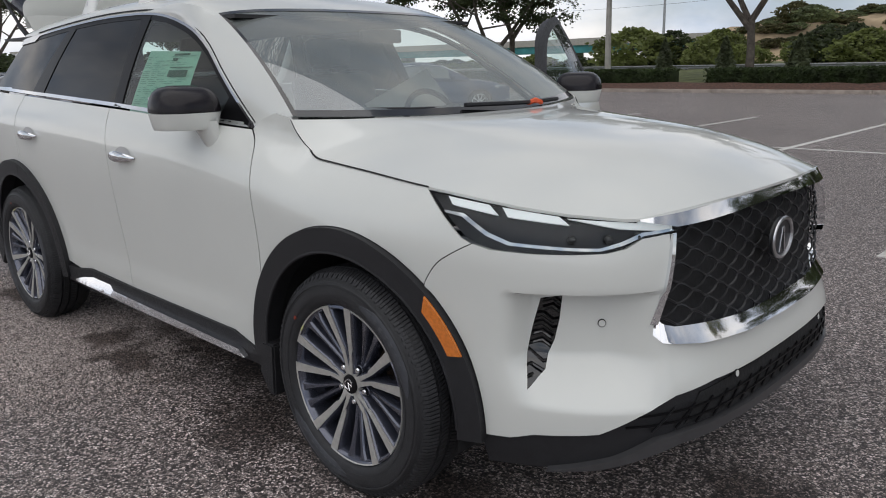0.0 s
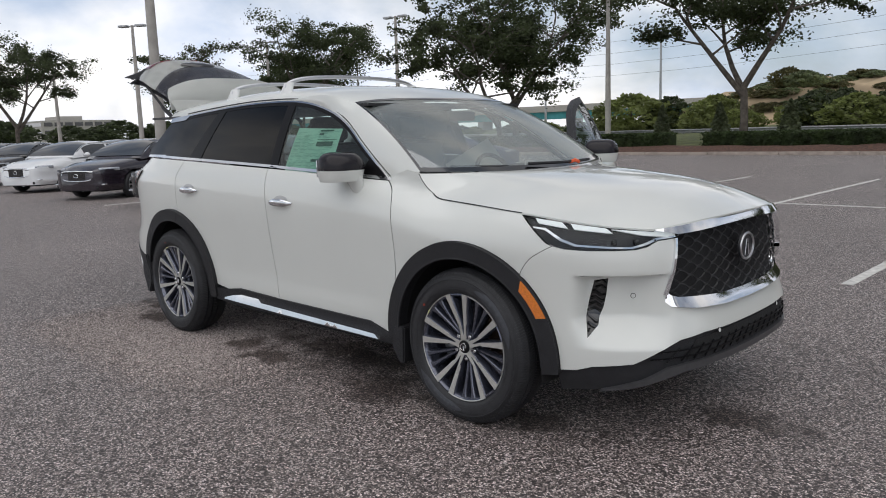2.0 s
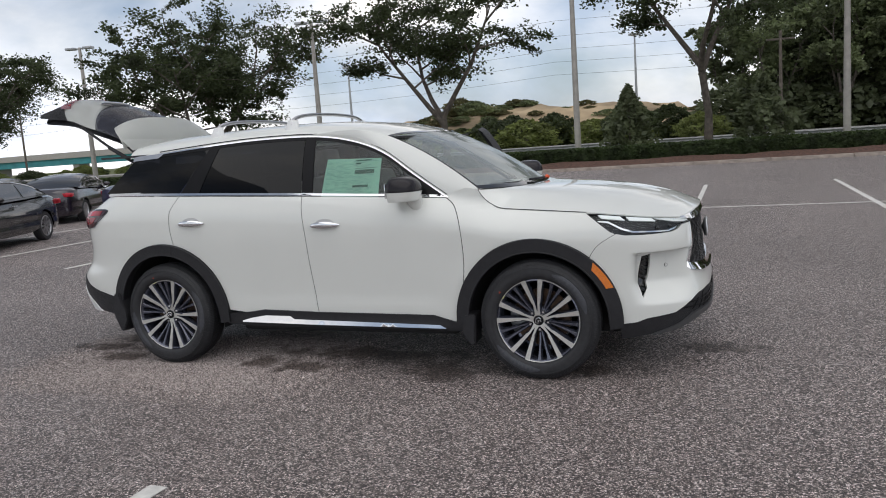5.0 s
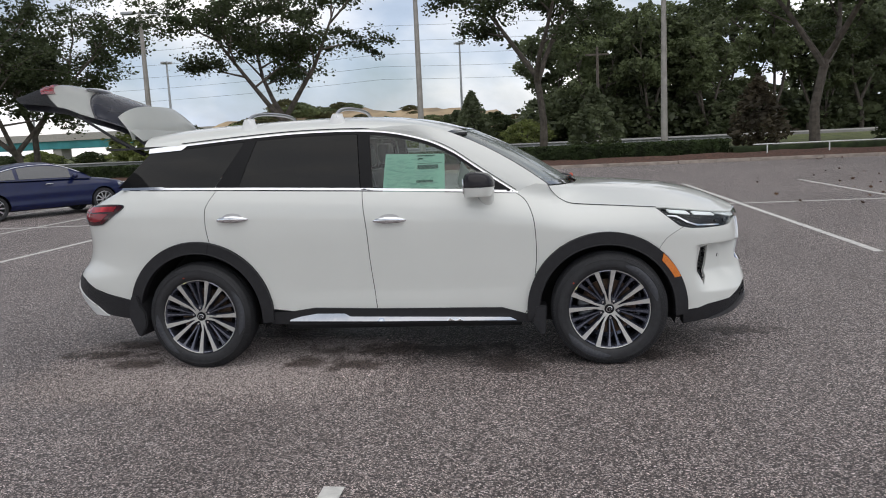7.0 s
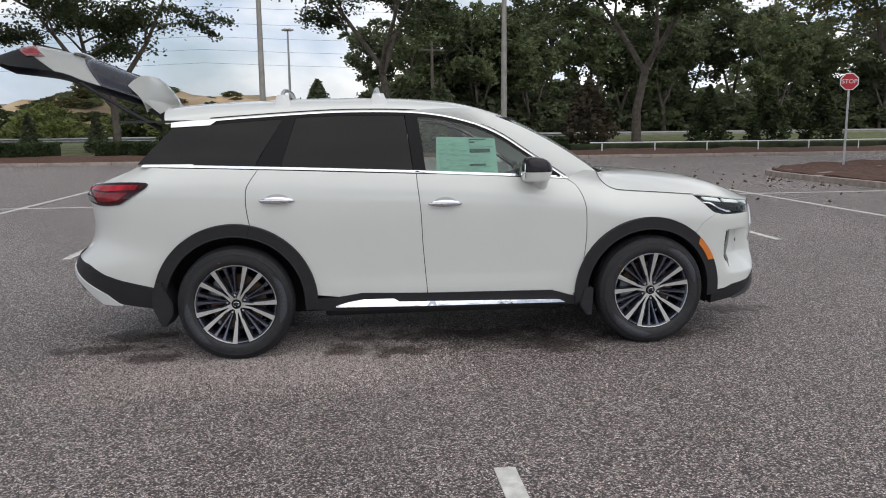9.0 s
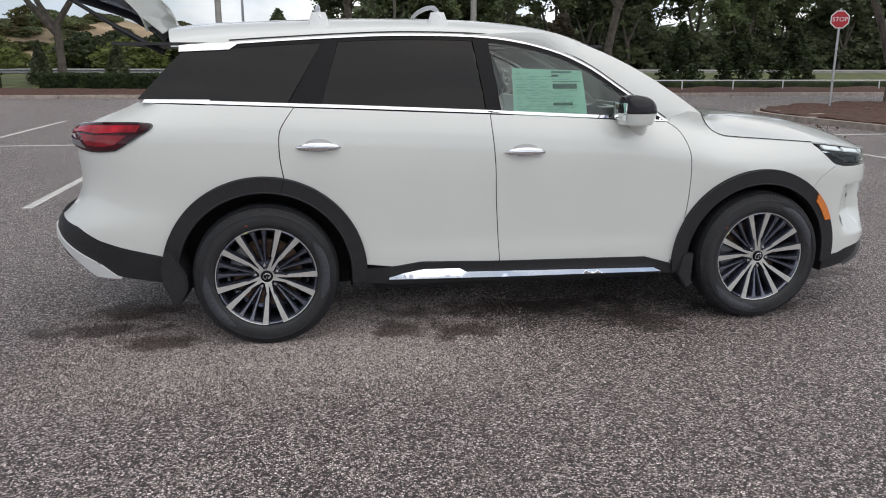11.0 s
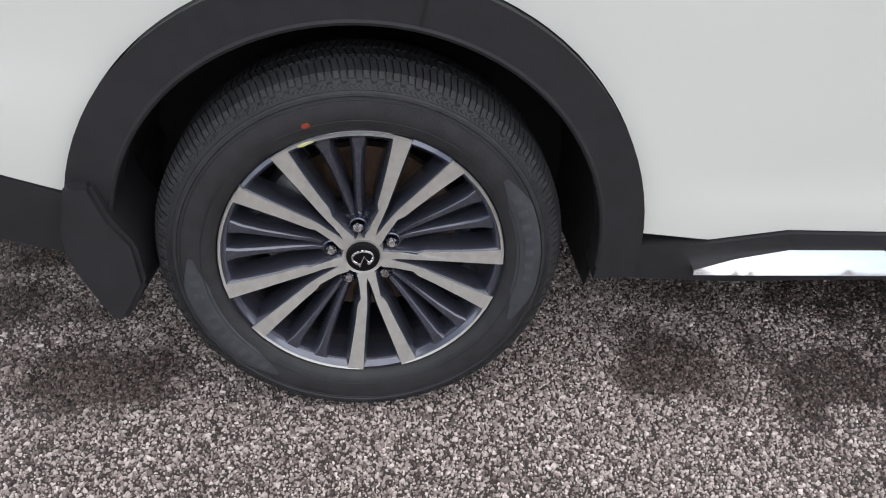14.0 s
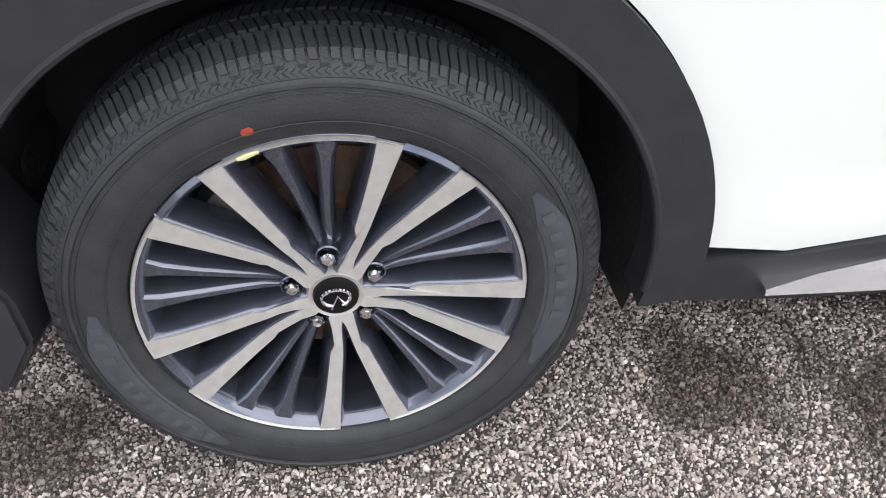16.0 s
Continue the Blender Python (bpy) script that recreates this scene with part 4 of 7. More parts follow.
def body(s, z, off=0.0):
    p = body_point(s, z)
    if not off:
        return p
    e = 0.004
    n = (body_point(s + e, z) - body_point(s - e, z)).cross(body_point(s, z + e) - body_point(s, z - e)).normalized()
    return p + n * off


def at_x(x, z):
    """Surface coordinate of the flank at x."""
    if RX0 <= x <= FX0:
        return x
    w = half_width(x, z)
    a = NOSE(z) - FX0 if x > FX0 else RX0 - TAIL(z)
    t = min(0.999, abs(x - (FX0 if x > FX0 else RX0)) / a)
    phi = math.atan2(t * a, w * (1 - t ** NP) ** (1 / NP))
    return FX0 + phi if x > FX0 else RX0 - phi


def at_y(y, z, front=True):
    w = half_width(2.1 if front else -2.2, z)
    a = NOSE(z) - FX0 if front else RX0 - TAIL(z)
    t = min(0.999, abs(y) / w)
    phi = math.atan2(a * (1 - t ** NP) ** (1 / NP), -y)
    return FX0 + phi if front else RX0 - phi


def on_x(pts):
    return [(at_x(x, z), z) for x, z in pts]


def on_y(pts, front=True):
    return [(at_y(y, z, front), z) for y, z in pts]


MIRROR = Matrix.Diagonal((1, -1, 1, 1))
HINGE = Vector((0.84, 0.84, 0))
LEFTDOOR = Matrix.Translation(HINGE) @ Matrix.Rotation(radians(-68), 4, "Z") @ Matrix.Translation(-HINGE) @ MIRROR


def sheet(name, poly, mat, surf=body, label="", sides="R", parent=None, **kw):
    """One panel on the right side, the left side, or both."""
    made = []
    for s in sides:
        m = {"R": None, "L": MIRROR, "D": LEFTDOOR}[s]
        made.append(part(name, panel(poly, surf, m=m, flip=s != "R", **kw), mat, parent or suv, label))
    return made[0]


# ---- outlines on the flank (x, z) ----
SEAM_B = spline([(-0.215, 1.243), (-0.21, 1.16), (-0.19, 0.97), (-0.18, 0.77), (-0.16, 0.53), (-0.15, 0.415)], 4)
SEAM_A = spline([(0.885, 0.36), (0.92, 0.44), (0.95, 0.58), (0.97, 0.74), (0.97, 0.90), (0.955, 1.03), (0.91, 1.135), (0.845, 1.187)], 4)
SEAM_C = spline([(-1.27, 1.285), (-1.32, 1.215), (-1.35, 1.15), (-1.352, 1.03), (-1.335, 0.915)], 4)
BELT = [(0.845, 1.187), (0.43, 1.212), (0.1, 1.23), (-0.215, 1.243)]
BELT2 = [(-0.215, 1.243), (-0.7, 1.262), (-1.0, 1.275), (-1.27, 1.285)]
ARCH_F, ARCH_R = 0.537, 0.545
HOODSEAM = spline([(1.065, 1.226), (1.09, 1.185), (1.135, 1.14), (1.20, 1.105), (1.30, 1.092), (1.56, 1.074), (1.77, 1.059)], 4)

sheet("front_door", on_x(SEAM_A + BELT + SEAM_B + [(0.3, 0.41), (0.73, 0.405)]), PEARL, gap=0.0025, thick=0.008, sides="RD")
rear_arch = arc(-1.45, 0.385, ARCH_R, 4, 77, 20)
sheet("rear_door", on_x(BELT2 + SEAM_C + rear_arch[::-1] + [(-0.76, 0.405), (-0.6, 0.428), (-0.15, 0.415)] + SEAM_B[::-1]), PEARL, gap=0.0025, thick=0.008, sides="RL")
fender_arch = arc(1.435, 0.374, ARCH_F, 183, 49.5, 32)
LAMP_LOW = [(1.77, 1.055), (1.85, 0.990), (1.915, 0.937), (1.95, 0.922)]
SEAM_F = spline([(1.95, 0.922), (1.90, 0.895), (1.84, 0.855), (1.80, 0.805), (1.787, 0.778)], 3)
sheet("front_fender", on_x(SEAM_A[::-1] + fender_arch) + on_x(SEAM_F[::-1][1:] + LAMP_LOW[::-1][1:] + HOODSEAM[::-1] + [(1.06, 1.236), (0.98, 1.248), (0.9, 1.224)]),
      PEARL, gap=0.0025, thick=0.008, sides="RL", step=0.035)
quarter_arch = arc(-1.45, 0.385, ARCH_R, 79, 170, 26)
REARTOP = [(-1.95, 1.305), (-2.08, 1.31)]
sheet("quarter_panel", on_x(SEAM_C[::-1] + [(-1.6, 1.297)] + REARTOP) + on_y([(-0.74, 1.28), (-0.66, 1.2), (-0.66, 1.0), (-0.66, 0.86)], False)
      + [(-2.300, 0.690), (-2.144, 0.648), (-2.062, 0.586), (-1.992, 0.551), (-1.858, 0.503)] + on_x(quarter_arch[::-1]), PEARL, gap=0.0025, thick=0.008, sides="RL", step=0.035)

# near-black colour stands in for the shade inside narrow gaps
SEAMDARK = material("painted_gap_shade", (0.012, 0.012, 0.013), 0.9)


def seam(line, width=0.004, sides="R", surf=body, off=-0.0035):
    a = [np.array(p, float) for p in line]
    lo, hi = [], []
    for i, p in enumerate(a):
        d = a[min(i + 1, len(a) - 1)] - a[max(i - 1, 0)]
        d = d / (np.linalg.norm(d) + 1e-9)
        nn = np.array((-d[1], d[0]))
        lo.append(tuple(p - nn * width))
        hi.append(tuple(p + nn * width))
    sheet("gap_shade_strip", lo + hi[::-1], SEAMDARK, surf, sides=sides, off=off, thick=0.0, step=0.03)


# dark strips drawn along the joints in place of shaded gaps
seam(on_x(SEAM_A), sides="RL")
seam(on_x(SEAM_B), sides="RL")
seam(on_x(SEAM_C), sides="RL")
seam(on_x(HOODSEAM), 0.0022, sides="RL", off=0.003)
seam(on_x(SEAM_F), 0.003, sides="RL")

# front bumper, one piece across
bump_r = on_x(SEAM_F) + on_x(arc(1.435, 0.374, ARCH_F + 0.004, 46, -2, 14)) + on_x([(2.05, 0.362)]) + on_y([(-0.86, 0.385), (-0.775, 0.405), (-0.70, 0.455), (-0.60, 0.500), (-0.45, 0.512), (-0.2, 0.505)])
lamp_low = on_x([(1.95, 0.922), (2.0, 0.910), (2.1, 0.906), (2.2, 0.906)]) + on_y([(-0.745, 0.908), (-0.70, 0.918), (-0.655, 0.940), (-0.575, 0.945)])
grille_edge = on_y([(-0.575, 0.945), (-0.585, 0.87), (-0.627, 0.70), (-0.63, 0.665), (-0.605, 0.645), (-0.48, 0.622), (-0.25, 0.603), (0, 0.597)])


def across(half, front_mid=FX0 + math.pi / 2):
    """The other half of a line that ends on the centre."""
    return [(2 * front_mid - s, z) for s, z in half[::-1]]


right_side = bump_r + [(FX0 + math.pi / 2, 0.503)]
upper = lamp_low + grille_edge[1:]
vent = [(1.943, 0.762), (1.984, 0.772), (1.979, 0.70), (1.970, 0.640), (1.947, 0.562), (1.905, 0.512), (1.911, 0.572), (1.926, 0.665)]
vent_l = across(vent)
part("front_bumper", panel(right_side + across(right_side)[1:] + (upper + across(upper)[1:])[::-1][1:-1], body, step=0.0125, thick=0.02, holes=[vent, vent_l]), PEARL, suv)
for side, vp in (("R", vent), ("L", vent_l)):
    part("air_vent", panel(vp, lambda s, z, o=0: body(s, z, o - 0.035), step=0.03, thick=0), GLOSSBLACK, suv, "black slatted air vent")
    bm = bmesh.new()
    for k in range(11):
        z = 0.52 + k * 0.025
        lo_s, hi_s = min(p[0] for p in vp), max(p[0] for p in vp)
        row = [(lo_s + (hi_s - lo_s) * t, z) for t in (0, 0.25, 0.5, 0.75, 1.0)]
        row = [q for q in row if inside(q, inset(vp, -0.01))]
        if len(row) < 2:
            continue
        tube(bm, [body(s, zz + 0.012 * math.sin(i * 2.0), -0.02) for i, (s, zz) in enumerate(row)], 0.0045, 5)
    part("vent_slats", bm, GLOSSBLACK, suv)

# black lower bumper and skid strip
lowlip = on_x([(1.962, 0.40), (1.955, 0.30), (1.96, 0.235)]) + on_y([(-0.88, 0.245), (-0.80, 0.275), (-0.70, 0.315), (-0.6, 0.345), (-0.35, 0.352), (-0.2, 0.345)]) + [(MID, 0.34)]
lip_top = on_x([(1.962, 0.40), (1.975, 0.366), (2.05, 0.366)]) + on_y([(-0.86, 0.389), (-0.775, 0.409), (-0.70, 0.459), (-0.60, 0.504), (-0.45, 0.516), (-0.2, 0.509)]) + [(MID, 0.507)]
part("lower_bumper", panel(lowlip + across(lowlip)[1:] + (lip_top + across(lip_top)[1:])[::-1][1:-1], lambda s, z, o=0: body(s, z, o - 0.018), step=0.03, thick=0.06), CLAD, suv, "black plastic lower bumper")
intake = on_y([(-0.56, 0.40), (-0.50, 0.485), (-0.3, 0.495), (0, 0.49), (0.3, 0.495), (0.50, 0.485), (0.56, 0.40), (0.3, 0.392), (0, 0.388), (-0.3, 0.392)])
part("lower_intake", panel(intake, lambda s, z, o=0: body(s, z, o - 0.014), step=0.03, thick=0.01), DARK, suv, "black mesh lower intake")
bm = bmesh.new()
for k in range(-9, 10):
    tube(bm, [body(MID + k * 0.05 + 0.016 * j, 0.40 + 0.021 * j, -0.008) for j in range(4)], 0.0035, 5)
for zz in (0.42, 0.45):
    tube(bm, [body(MID + q * 0.05, zz, -0.008) for q in range(-10, 11)], 0.0035, 5)
part("intake_mesh", bm, PILLARBLACK, suv)
skid_t = on_y([(-0.83, 0.272), (-0.74, 0.325), (-0.655, 0.378), (-0.56, 0.388), (-0.35, 0.388), (-0.2, 0.382)]) + [(MID, 0.38)]
skid_b = on_y([(-0.83, 0.268), (-0.76, 0.290), (-0.66, 0.330), (-0.58, 0.352), (-0.35, 0.358), (-0.2, 0.352)]) + [(MID, 0.348)]
part("skid_strip", panel(skid_t + across(skid_t)[1:] + (skid_b + across(skid_b)[1:])[::-1], lambda s, z, o=0: body(s, z, o + 0.002), step=0.03, thick=0.04), material("dark_satin_skid_plastic", (0.10, 0.10, 0.105), 0.4, 0.5, 0.08, 25.0), suv, "dark satin skid strip")

# ---- grille ----
gr_half = on_y([(-0.56, 0.955), (-0.58, 0.87), (-0.62, 0.70), (-0.60, 0.665), (-0.5, 0.645), (-0.25, 0.625)]) + [(MID, 0.62)]
gr_top = on_y([(-0.565, 0.955), (-0.3, 0.967)]) + [(MID, 0.97)]
gr_poly = gr_half + across(gr_half)[1:] + (gr_top + across(gr_top)[1:])[::-1][1:-1]
grille = part("grille", panel(gr_poly, lambda s, z, o=0: body(s, z, o - 0.045), step=0.04, thick=0), DARK, suv, "black woven-mesh grille")
bm = bmesh.new()
rows_g, width = 11, 0.126
for k in range(rows_g + 1):
    z0 = 0.635 + k * 0.0302
    run = []
    for i in range(181):
        y = -0.605 + 1.21 * i / 180
        z = z0 + 0.0128 * math.sin(2 * math.pi * y / width + (math.pi if k % 2 else 0))
        s = at_y(y, z)
        if inside((s, z), gr_poly):
            run.append(body(s, z, -0.020 + 0.003 * math.cos(4 * math.pi * y / width)))
        elif len(run) > 2:
            tube(bm, run, 0.0036, 5)
            run = []
        else:
            run = []
    if len(run) > 2:
        tube(bm, run, 0.0036, 5)
part("grille_mesh", bm, material("satin_black_mesh", (0.026, 0.026, 0.028), 0.36, 0.0, 0.2, 20.0, spec=0.4), suv)


def strip(name, line_a, line_b, mat, off, thick=0.02, step=0.03, label="", surf=body, sides="R", parent=None):
    return sheet(name, list(line_a) + list(line_b)[::-1], mat, surf, label, sides, parent, off=off, thick=thick, step=step)


tb_out, tb_in = on_y([(-0.655, 0.988), (-0.60, 0.992), (-0.4, 1.001), (-0.2, 1.006)]) + [(MID, 1.008)], on_y([(-0.655, 0.983), (-0.56, 0.960), (-0.4, 0.963), (-0.2, 0.967)]) + [(MID, 0.968)]
part("grille_top_bar", panel(tb_out + across(tb_out)[1:] + (tb_in + across(tb_in)[1:])[::-1], lambda s, z, o=0: body(s, z, o + 0.30 * (1.008 - z)), off=0.004, thick=0.05, step=0.012), CHROME, suv, "polished chrome grille bar")
for flipped in (False, True):
    a, b = on_y([(-0.572, 0.945), (-0.592, 0.87), (-0.634, 0.70)]), on_y([(-0.562, 0.945), (-0.580, 0.87), (-0.620, 0.70)])
    if flipped:
        a, b = across(a), across(b)
    part("grille_side_bar", panel(a + b[::-1], body, off=0.012, thick=0.05, step=0.012), CHROME, suv)
u_out = on_y([(-0.636, 0.705), (-0.637, 0.672), (-0.61, 0.646), (-0.48, 0.624), (-0.25, 0.605)]) + [(MID, 0.60)]
u_in = on_y([(-0.622, 0.708), (-0.605, 0.695), (-0.56, 0.682), (-0.45, 0.672), (-0.25, 0.655)]) + [(MID, 0.65)]
part("grille_lower_bar", panel(u_out + across(u_out)[1:] + (u_in + across(u_in)[1:])[::-1], lambda s, z, o=0: body(s, z, o + 0.028 - 0.5 * max(0, z - 0.60)), off=0.0, thick=0.05, step=0.012), CHROME, suv, "polished chrome lower grille bar")
# badge: a plain oval ring on a dark disc
badge_c = body(MID, 0.845, 0.012)
bm = bmesh.new()
lathe(bm, [(0.0, 0.012), (0.066, 0.012), (0.068, 0.0), (0.0, -0.02)], 40, Matrix.Translation(badge_c) @ Matrix.Rotation(radians(90), 4, "Z") @ Matrix.Diagonal((1.12, -1, 0.95, 1)))
badge = part("badge", bm, LAMPBLACK, suv, "oval chrome-ringed badge")
bm = bmesh.new()
ring = [badge_c + Vector((0.014, 0.074 * math.cos(t), 0.062 * math.sin(t))) for t in [2 * math.pi * k / 40 for k in range(41)]]
tube(bm, ring, 0.0065, 8, cap=False)
for sy in (-1, 1):
    tube(bm, [badge_c + Vector((0.014, sy * 0.006, 0.035)), badge_c + Vector((0.014, sy * 0.022, -0.045))], 0.0032, 6)
part("ring", bm, SATIN, badge)

# ---- headlamps ----
HL = on_x(LAMP_LOW) + lamp_low[1:] + on_y([(-0.535, 0.953), (-0.535, 0.972), (-0.66, 0.986)]) + on_x([(2.17, 1.006), (2.06, 1.022), (1.945, 1.038), (1.85, 1.050)])
for flipped in (False, True):
    hp = across(HL) if flipped else HL
    lamp = part("headlamp", panel(hp, lambda s, z, o=0: body(s, z, o - 0.03), step=0.03, thick=0.04), LAMPBLACK, suv, "dark LED headlamp with lit white strips")

    def hq(pts_x=(), pts_y=()):
        q = on_x(pts_x) + on_y(pts_y)
        return across(q) if flipped else q
    for k, (tx, ty) in enumerate(((((1.840, 1.044), (1.970, 1.029), (2.003, 1.003), (1.862, 1.023)), ()),
                                 (((2.008, 1.024), (2.152, 1.005), (2.18, 0.983), (2.029, 1.000)), ()),
                                 (((2.172, 1.000), (2.28, 0.987)), ((-0.55, 0.968), (-0.56, 0.952), (-0.70, 0.970))))):
        part("running_light", panel(hq(tx, ty), body, off=-0.008, thick=0.012, step=0.03), DRL, lamp, "lit white running light")
    a = hq(((1.84, 1.007), (1.905, 1.002), (1.985, 0.957), (2.05, 0.934), (2.2, 0.924)), ((-0.755, 0.922), (-0.71, 0.935), (-0.65, 0.956), (-0.56, 0.958)))
    b = hq(((1.845, 1.0), (1.90, 0.993), (1.98, 0.947), (2.045, 0.925), (2.2, 0.916)), ((-0.755, 0.914), (-0.705, 0.926), (-0.645, 0.947), (-0.55, 0.951)))
    part("lamp_trim", panel(a + b[::-1], body, off=-0.008, thick=0.01, step=0.02), CHROME, lamp)
    for yy in (-0.80, -0.73, -0.66):
        s = at_y(yy, 0.945)
        bm = bmesh.new()
        c = body(2 * MID - s if flipped else s, 0.945, -0.022)
        bmesh.ops.create_uvsphere(bm, u_segments=16, v_segments=10, radius=0.015, matrix=Matrix.Translation(c))
        part("projector", bm, GLOSSBLACK, lamp)
    cover = part("lens", panel(hp, body, off=0.001, thick=0.0, step=0.03), LENS, lamp)
    cover.visible_shadow = False

# ---- bonnet ----
edge = [(x, z) for x, z in HOODSEAM[:]] + [(1.85, 1.053), (1.945, 1.041), (2.06, 1.025), (2.17, 1.009)]
edge3 = [body(at_x(x, z), z, 0.001) for x, z in edge] + [body(at_y(y, z), z, 0.004) for y, z in ((-0.69, 0.993), (-0.66, 0.991), (-0.60, 0.997))]
BON_Z = curve((1.2, 1.213), (1.4, 1.211), (1.7, 1.193), (2.0, 1.154), (2.2, 1.102), (2.33, 1.048), (2.41, 1.010))
rows = []
for i, e in enumerate(edge3):
    t = i / (len(edge3) - 1)
    xc = 1.285 + (2.402 - 1.285) * t ** 1.25
    row = []
    for k in range(41):
        v = -1 + 2 * k / 40
        a = abs(v)
        x = xc + (e.x - xc) * a ** 2.3
        crease = 0.005 * math.exp(-((a - 0.62) / 0.10) ** 2) * (1 - 0.6 * t)
        z = BON_Z(xc) + (e.z - BON_Z(xc)) * a ** (2.2 + 1.2 * (1 - t)) + crease * (1 - a)
        row.append(Vector((x, abs(e.y) * v, z)))
    rows.append(row)
bm = bmesh.new()
grid(bm, rows)
rim = [e for e in bm.edges if e.is_boundary]
r = bmesh.ops.extrude_edge_only(bm, edges=rim)
for v in [g for g in r["geom"] if isinstance(g, bmesh.types.BMVert)]:
    v.co.z -= 0.008
bonnet = part("bonnet", bm, PEARL, suv)

# ---- cowl, wipers ----
bm = bmesh.new()
grid(bm, [[Vector((1.0 + 0.275 * (1 - (abs(v) ** 2.3)), 0.80 * v, 1.195)) for v in [k / 10 - 1 for k in range(21)]], [Vector((0.93 + 0.28 * (1 - abs(v) ** 2.3), 0.82 * v, 1.185)) for v in [k / 10 - 1 for k in range(21)]]])
part("cowl", bm, CLAD, suv)
for pts in ([(1.20, 0.52, 1.235), (1.255, 0.2, 1.235), (1.235, -0.15, 1.242)], [(1.16, -0.10, 1.235), (1.19, -0.35, 1.235), (1.09, -0.65, 1.25)]):
    bm = bmesh.new()
    tube(bm, spline(pts, 6), 0.009, 6)
    part("wiper", bm, CLAD, suv)

bm = bmesh.new()
tube(bm, spline([(1.245, 0.235, 1.226), (1.262, 0.27, 1.240), (1.270, 0.30, 1.232), (1.255, 0.325, 1.226)], 4), [0.004, 0.008, 0.010, 0.010, 0.012, 0.012, 0.010, 0.010, 0.012, 0.010, 0.008, 0.006, 0.004], 6)
part("wiper_tag", bm, material("orange_tag_plastic", (0.70, 0.10, 0.03), 0.5, 0.0, 0.2, 60.0), suv, "orange plastic tag on the wiper")

# ---- greenhouse ----
def side_glass(x, z, off=0.0):
    h = z - 1.22
    w = 0.922 - 0.40 * h - 0.28 * h * max(h, 0) - 0.05 * max(0.0, -1.0 - x) ** 2 - 0.088 * max(0.0, x) ** 1.5
    return Vector((x, -w - off * 0.93, z + off * 0.36))


TOPLINE = spline([(-1.86, 1.588), (-1.58, 1.612), (-1.12, 1.643), (-0.73, 1.662), (-0.34, 1.661), (-0.11, 1.645), (0.12, 1.601), (0.36, 1.512), (0.62, 1.340), (0.84, 1.194)], 5)
TOPF = curve(*[TOPLINE[i] for i in range(0, len(TOPLINE), 3)])
top_pts = lambda a, b, n=12, d=0.0: [(a + (b - a) * i / n, TOPF(a + (b - a) * i / n) - d) for i in range(n + 1)]
win_front = [(-0.14, 1.243), (-0.185, TOPF(-0.185) - 0.02)] + top_pts(-0.16, 0.60, 16, 0.022) + [(0.655, 1.305), (0.62, 1.218)]
win_rear = [(-1.13, 1.28), (-1.02, TOPF(-1.02) - 0.02)] + top_pts(-0.98, -0.28, 10, 0.02) + [(-0.235, 1.25)]
win_q = [(-1.31, 1.292), (-1.11, TOPF(-1.11) - 0.02)] + top_pts(-1.15, -1.55, 6, 0.02) + [(-1.60, 1.585), (-1.845, 1.568), (-2.07, 1.325), (-1.74, 1.32), (-1.72, 1.296)]
for sd in "RD":
    g = sheet("front_window", win_front, CLEARGLASS, side_glass, sides=sd, thick=0, off=0.0, step=0.08)
    g.visible_shadow = False
for nm, poly in (("rear_window", win_rear), ("quarter_window", win_q)):
    for sd in "RL":
        g = sheet(nm, poly, PRIVACY, side_glass, sides=sd, thick=0, off=0.0, step=0.08, label="dark privacy glass")
sail = [(0.62, 1.21), (0.66, 1.318), (0.835, 1.204), (0.82, 1.195)]
sheet("mirror_sail", sail, PILLARBLACK, side_glass, sides="RD", off=0.004, thick=0.02)
sheet("b_pillar", [(-0.228, 1.25), (-0.275, TOPF(-0.275) - 0.012), (-0.19, TOPF(-0.19) - 0.012), (-0.145, 1.243)], PILLARBLACK, side_glass, sides="RL", off=0.004, thick=0.02)
sheet("c_pillar", [(-1.305, 1.288), (-1.105, TOPF(-1.105) - 0.012), (-1.02, TOPF(-1.02) - 0.012), (-1.13, 1.278)], PILLARBLACK, side_glass, sides="RL", off=0.003, thick=0.02)
# chrome line over and under the windows
hi = top_pts(-1.60, 0.845, 40, -0.004)
lo = top_pts(-1.60, 0.845, 40, 0.006)
strip("window_trim", hi, lo, CHROME, 0.006, 0.02, 0.03, "bright chrome window trim", side_glass, "R")
strip("roof_joint", top_pts(-1.60, 0.845, 40, -0.018), top_pts(-1.60, 0.845, 40, -0.013), DARK, 0.0085, 0.01, 0.03, "", side_glass, "RL")
blk_hi, blk_lo = top_pts(-1.60, 0.845, 40, 0.005), top_pts(-1.60, 0.83, 40, 0.026)
strip("window_frame", blk_hi, blk_lo, PILLARBLACK, 0.002, 0.02, 0.03, "", side_glass, "RL")
strip("window_trim", [(-1.86, 1.602), (-1.62, 1.612), (-1.58, 1.618)], [(-1.86, 1.565), (-1.60, 1.578), (-1.56, 1.604)], CHROME, 0.006, 0.02, 0.03, "", side_glass, "R")
bl = [(0.86, 1.186), (0.43, 1.213), (-0.2, 1.245), (-1.0, 1.277), (-1.7, 1.30)]
strip("belt_trim", [(x, z + 0.016) for x, z in bl], bl, CHROME, 0.004, 0.03, 0.04, "bright chrome belt trim", side_glass, "R")
strip("belt_trim", [(-1.70, 1.322), (-2.03, 1.324)], [(-1.70, 1.298), (-1.76, 1.302), (-2.045, 1.308)][::1], CHROME, 0.004, 0.03, 0.04, "", side_glass, "R")
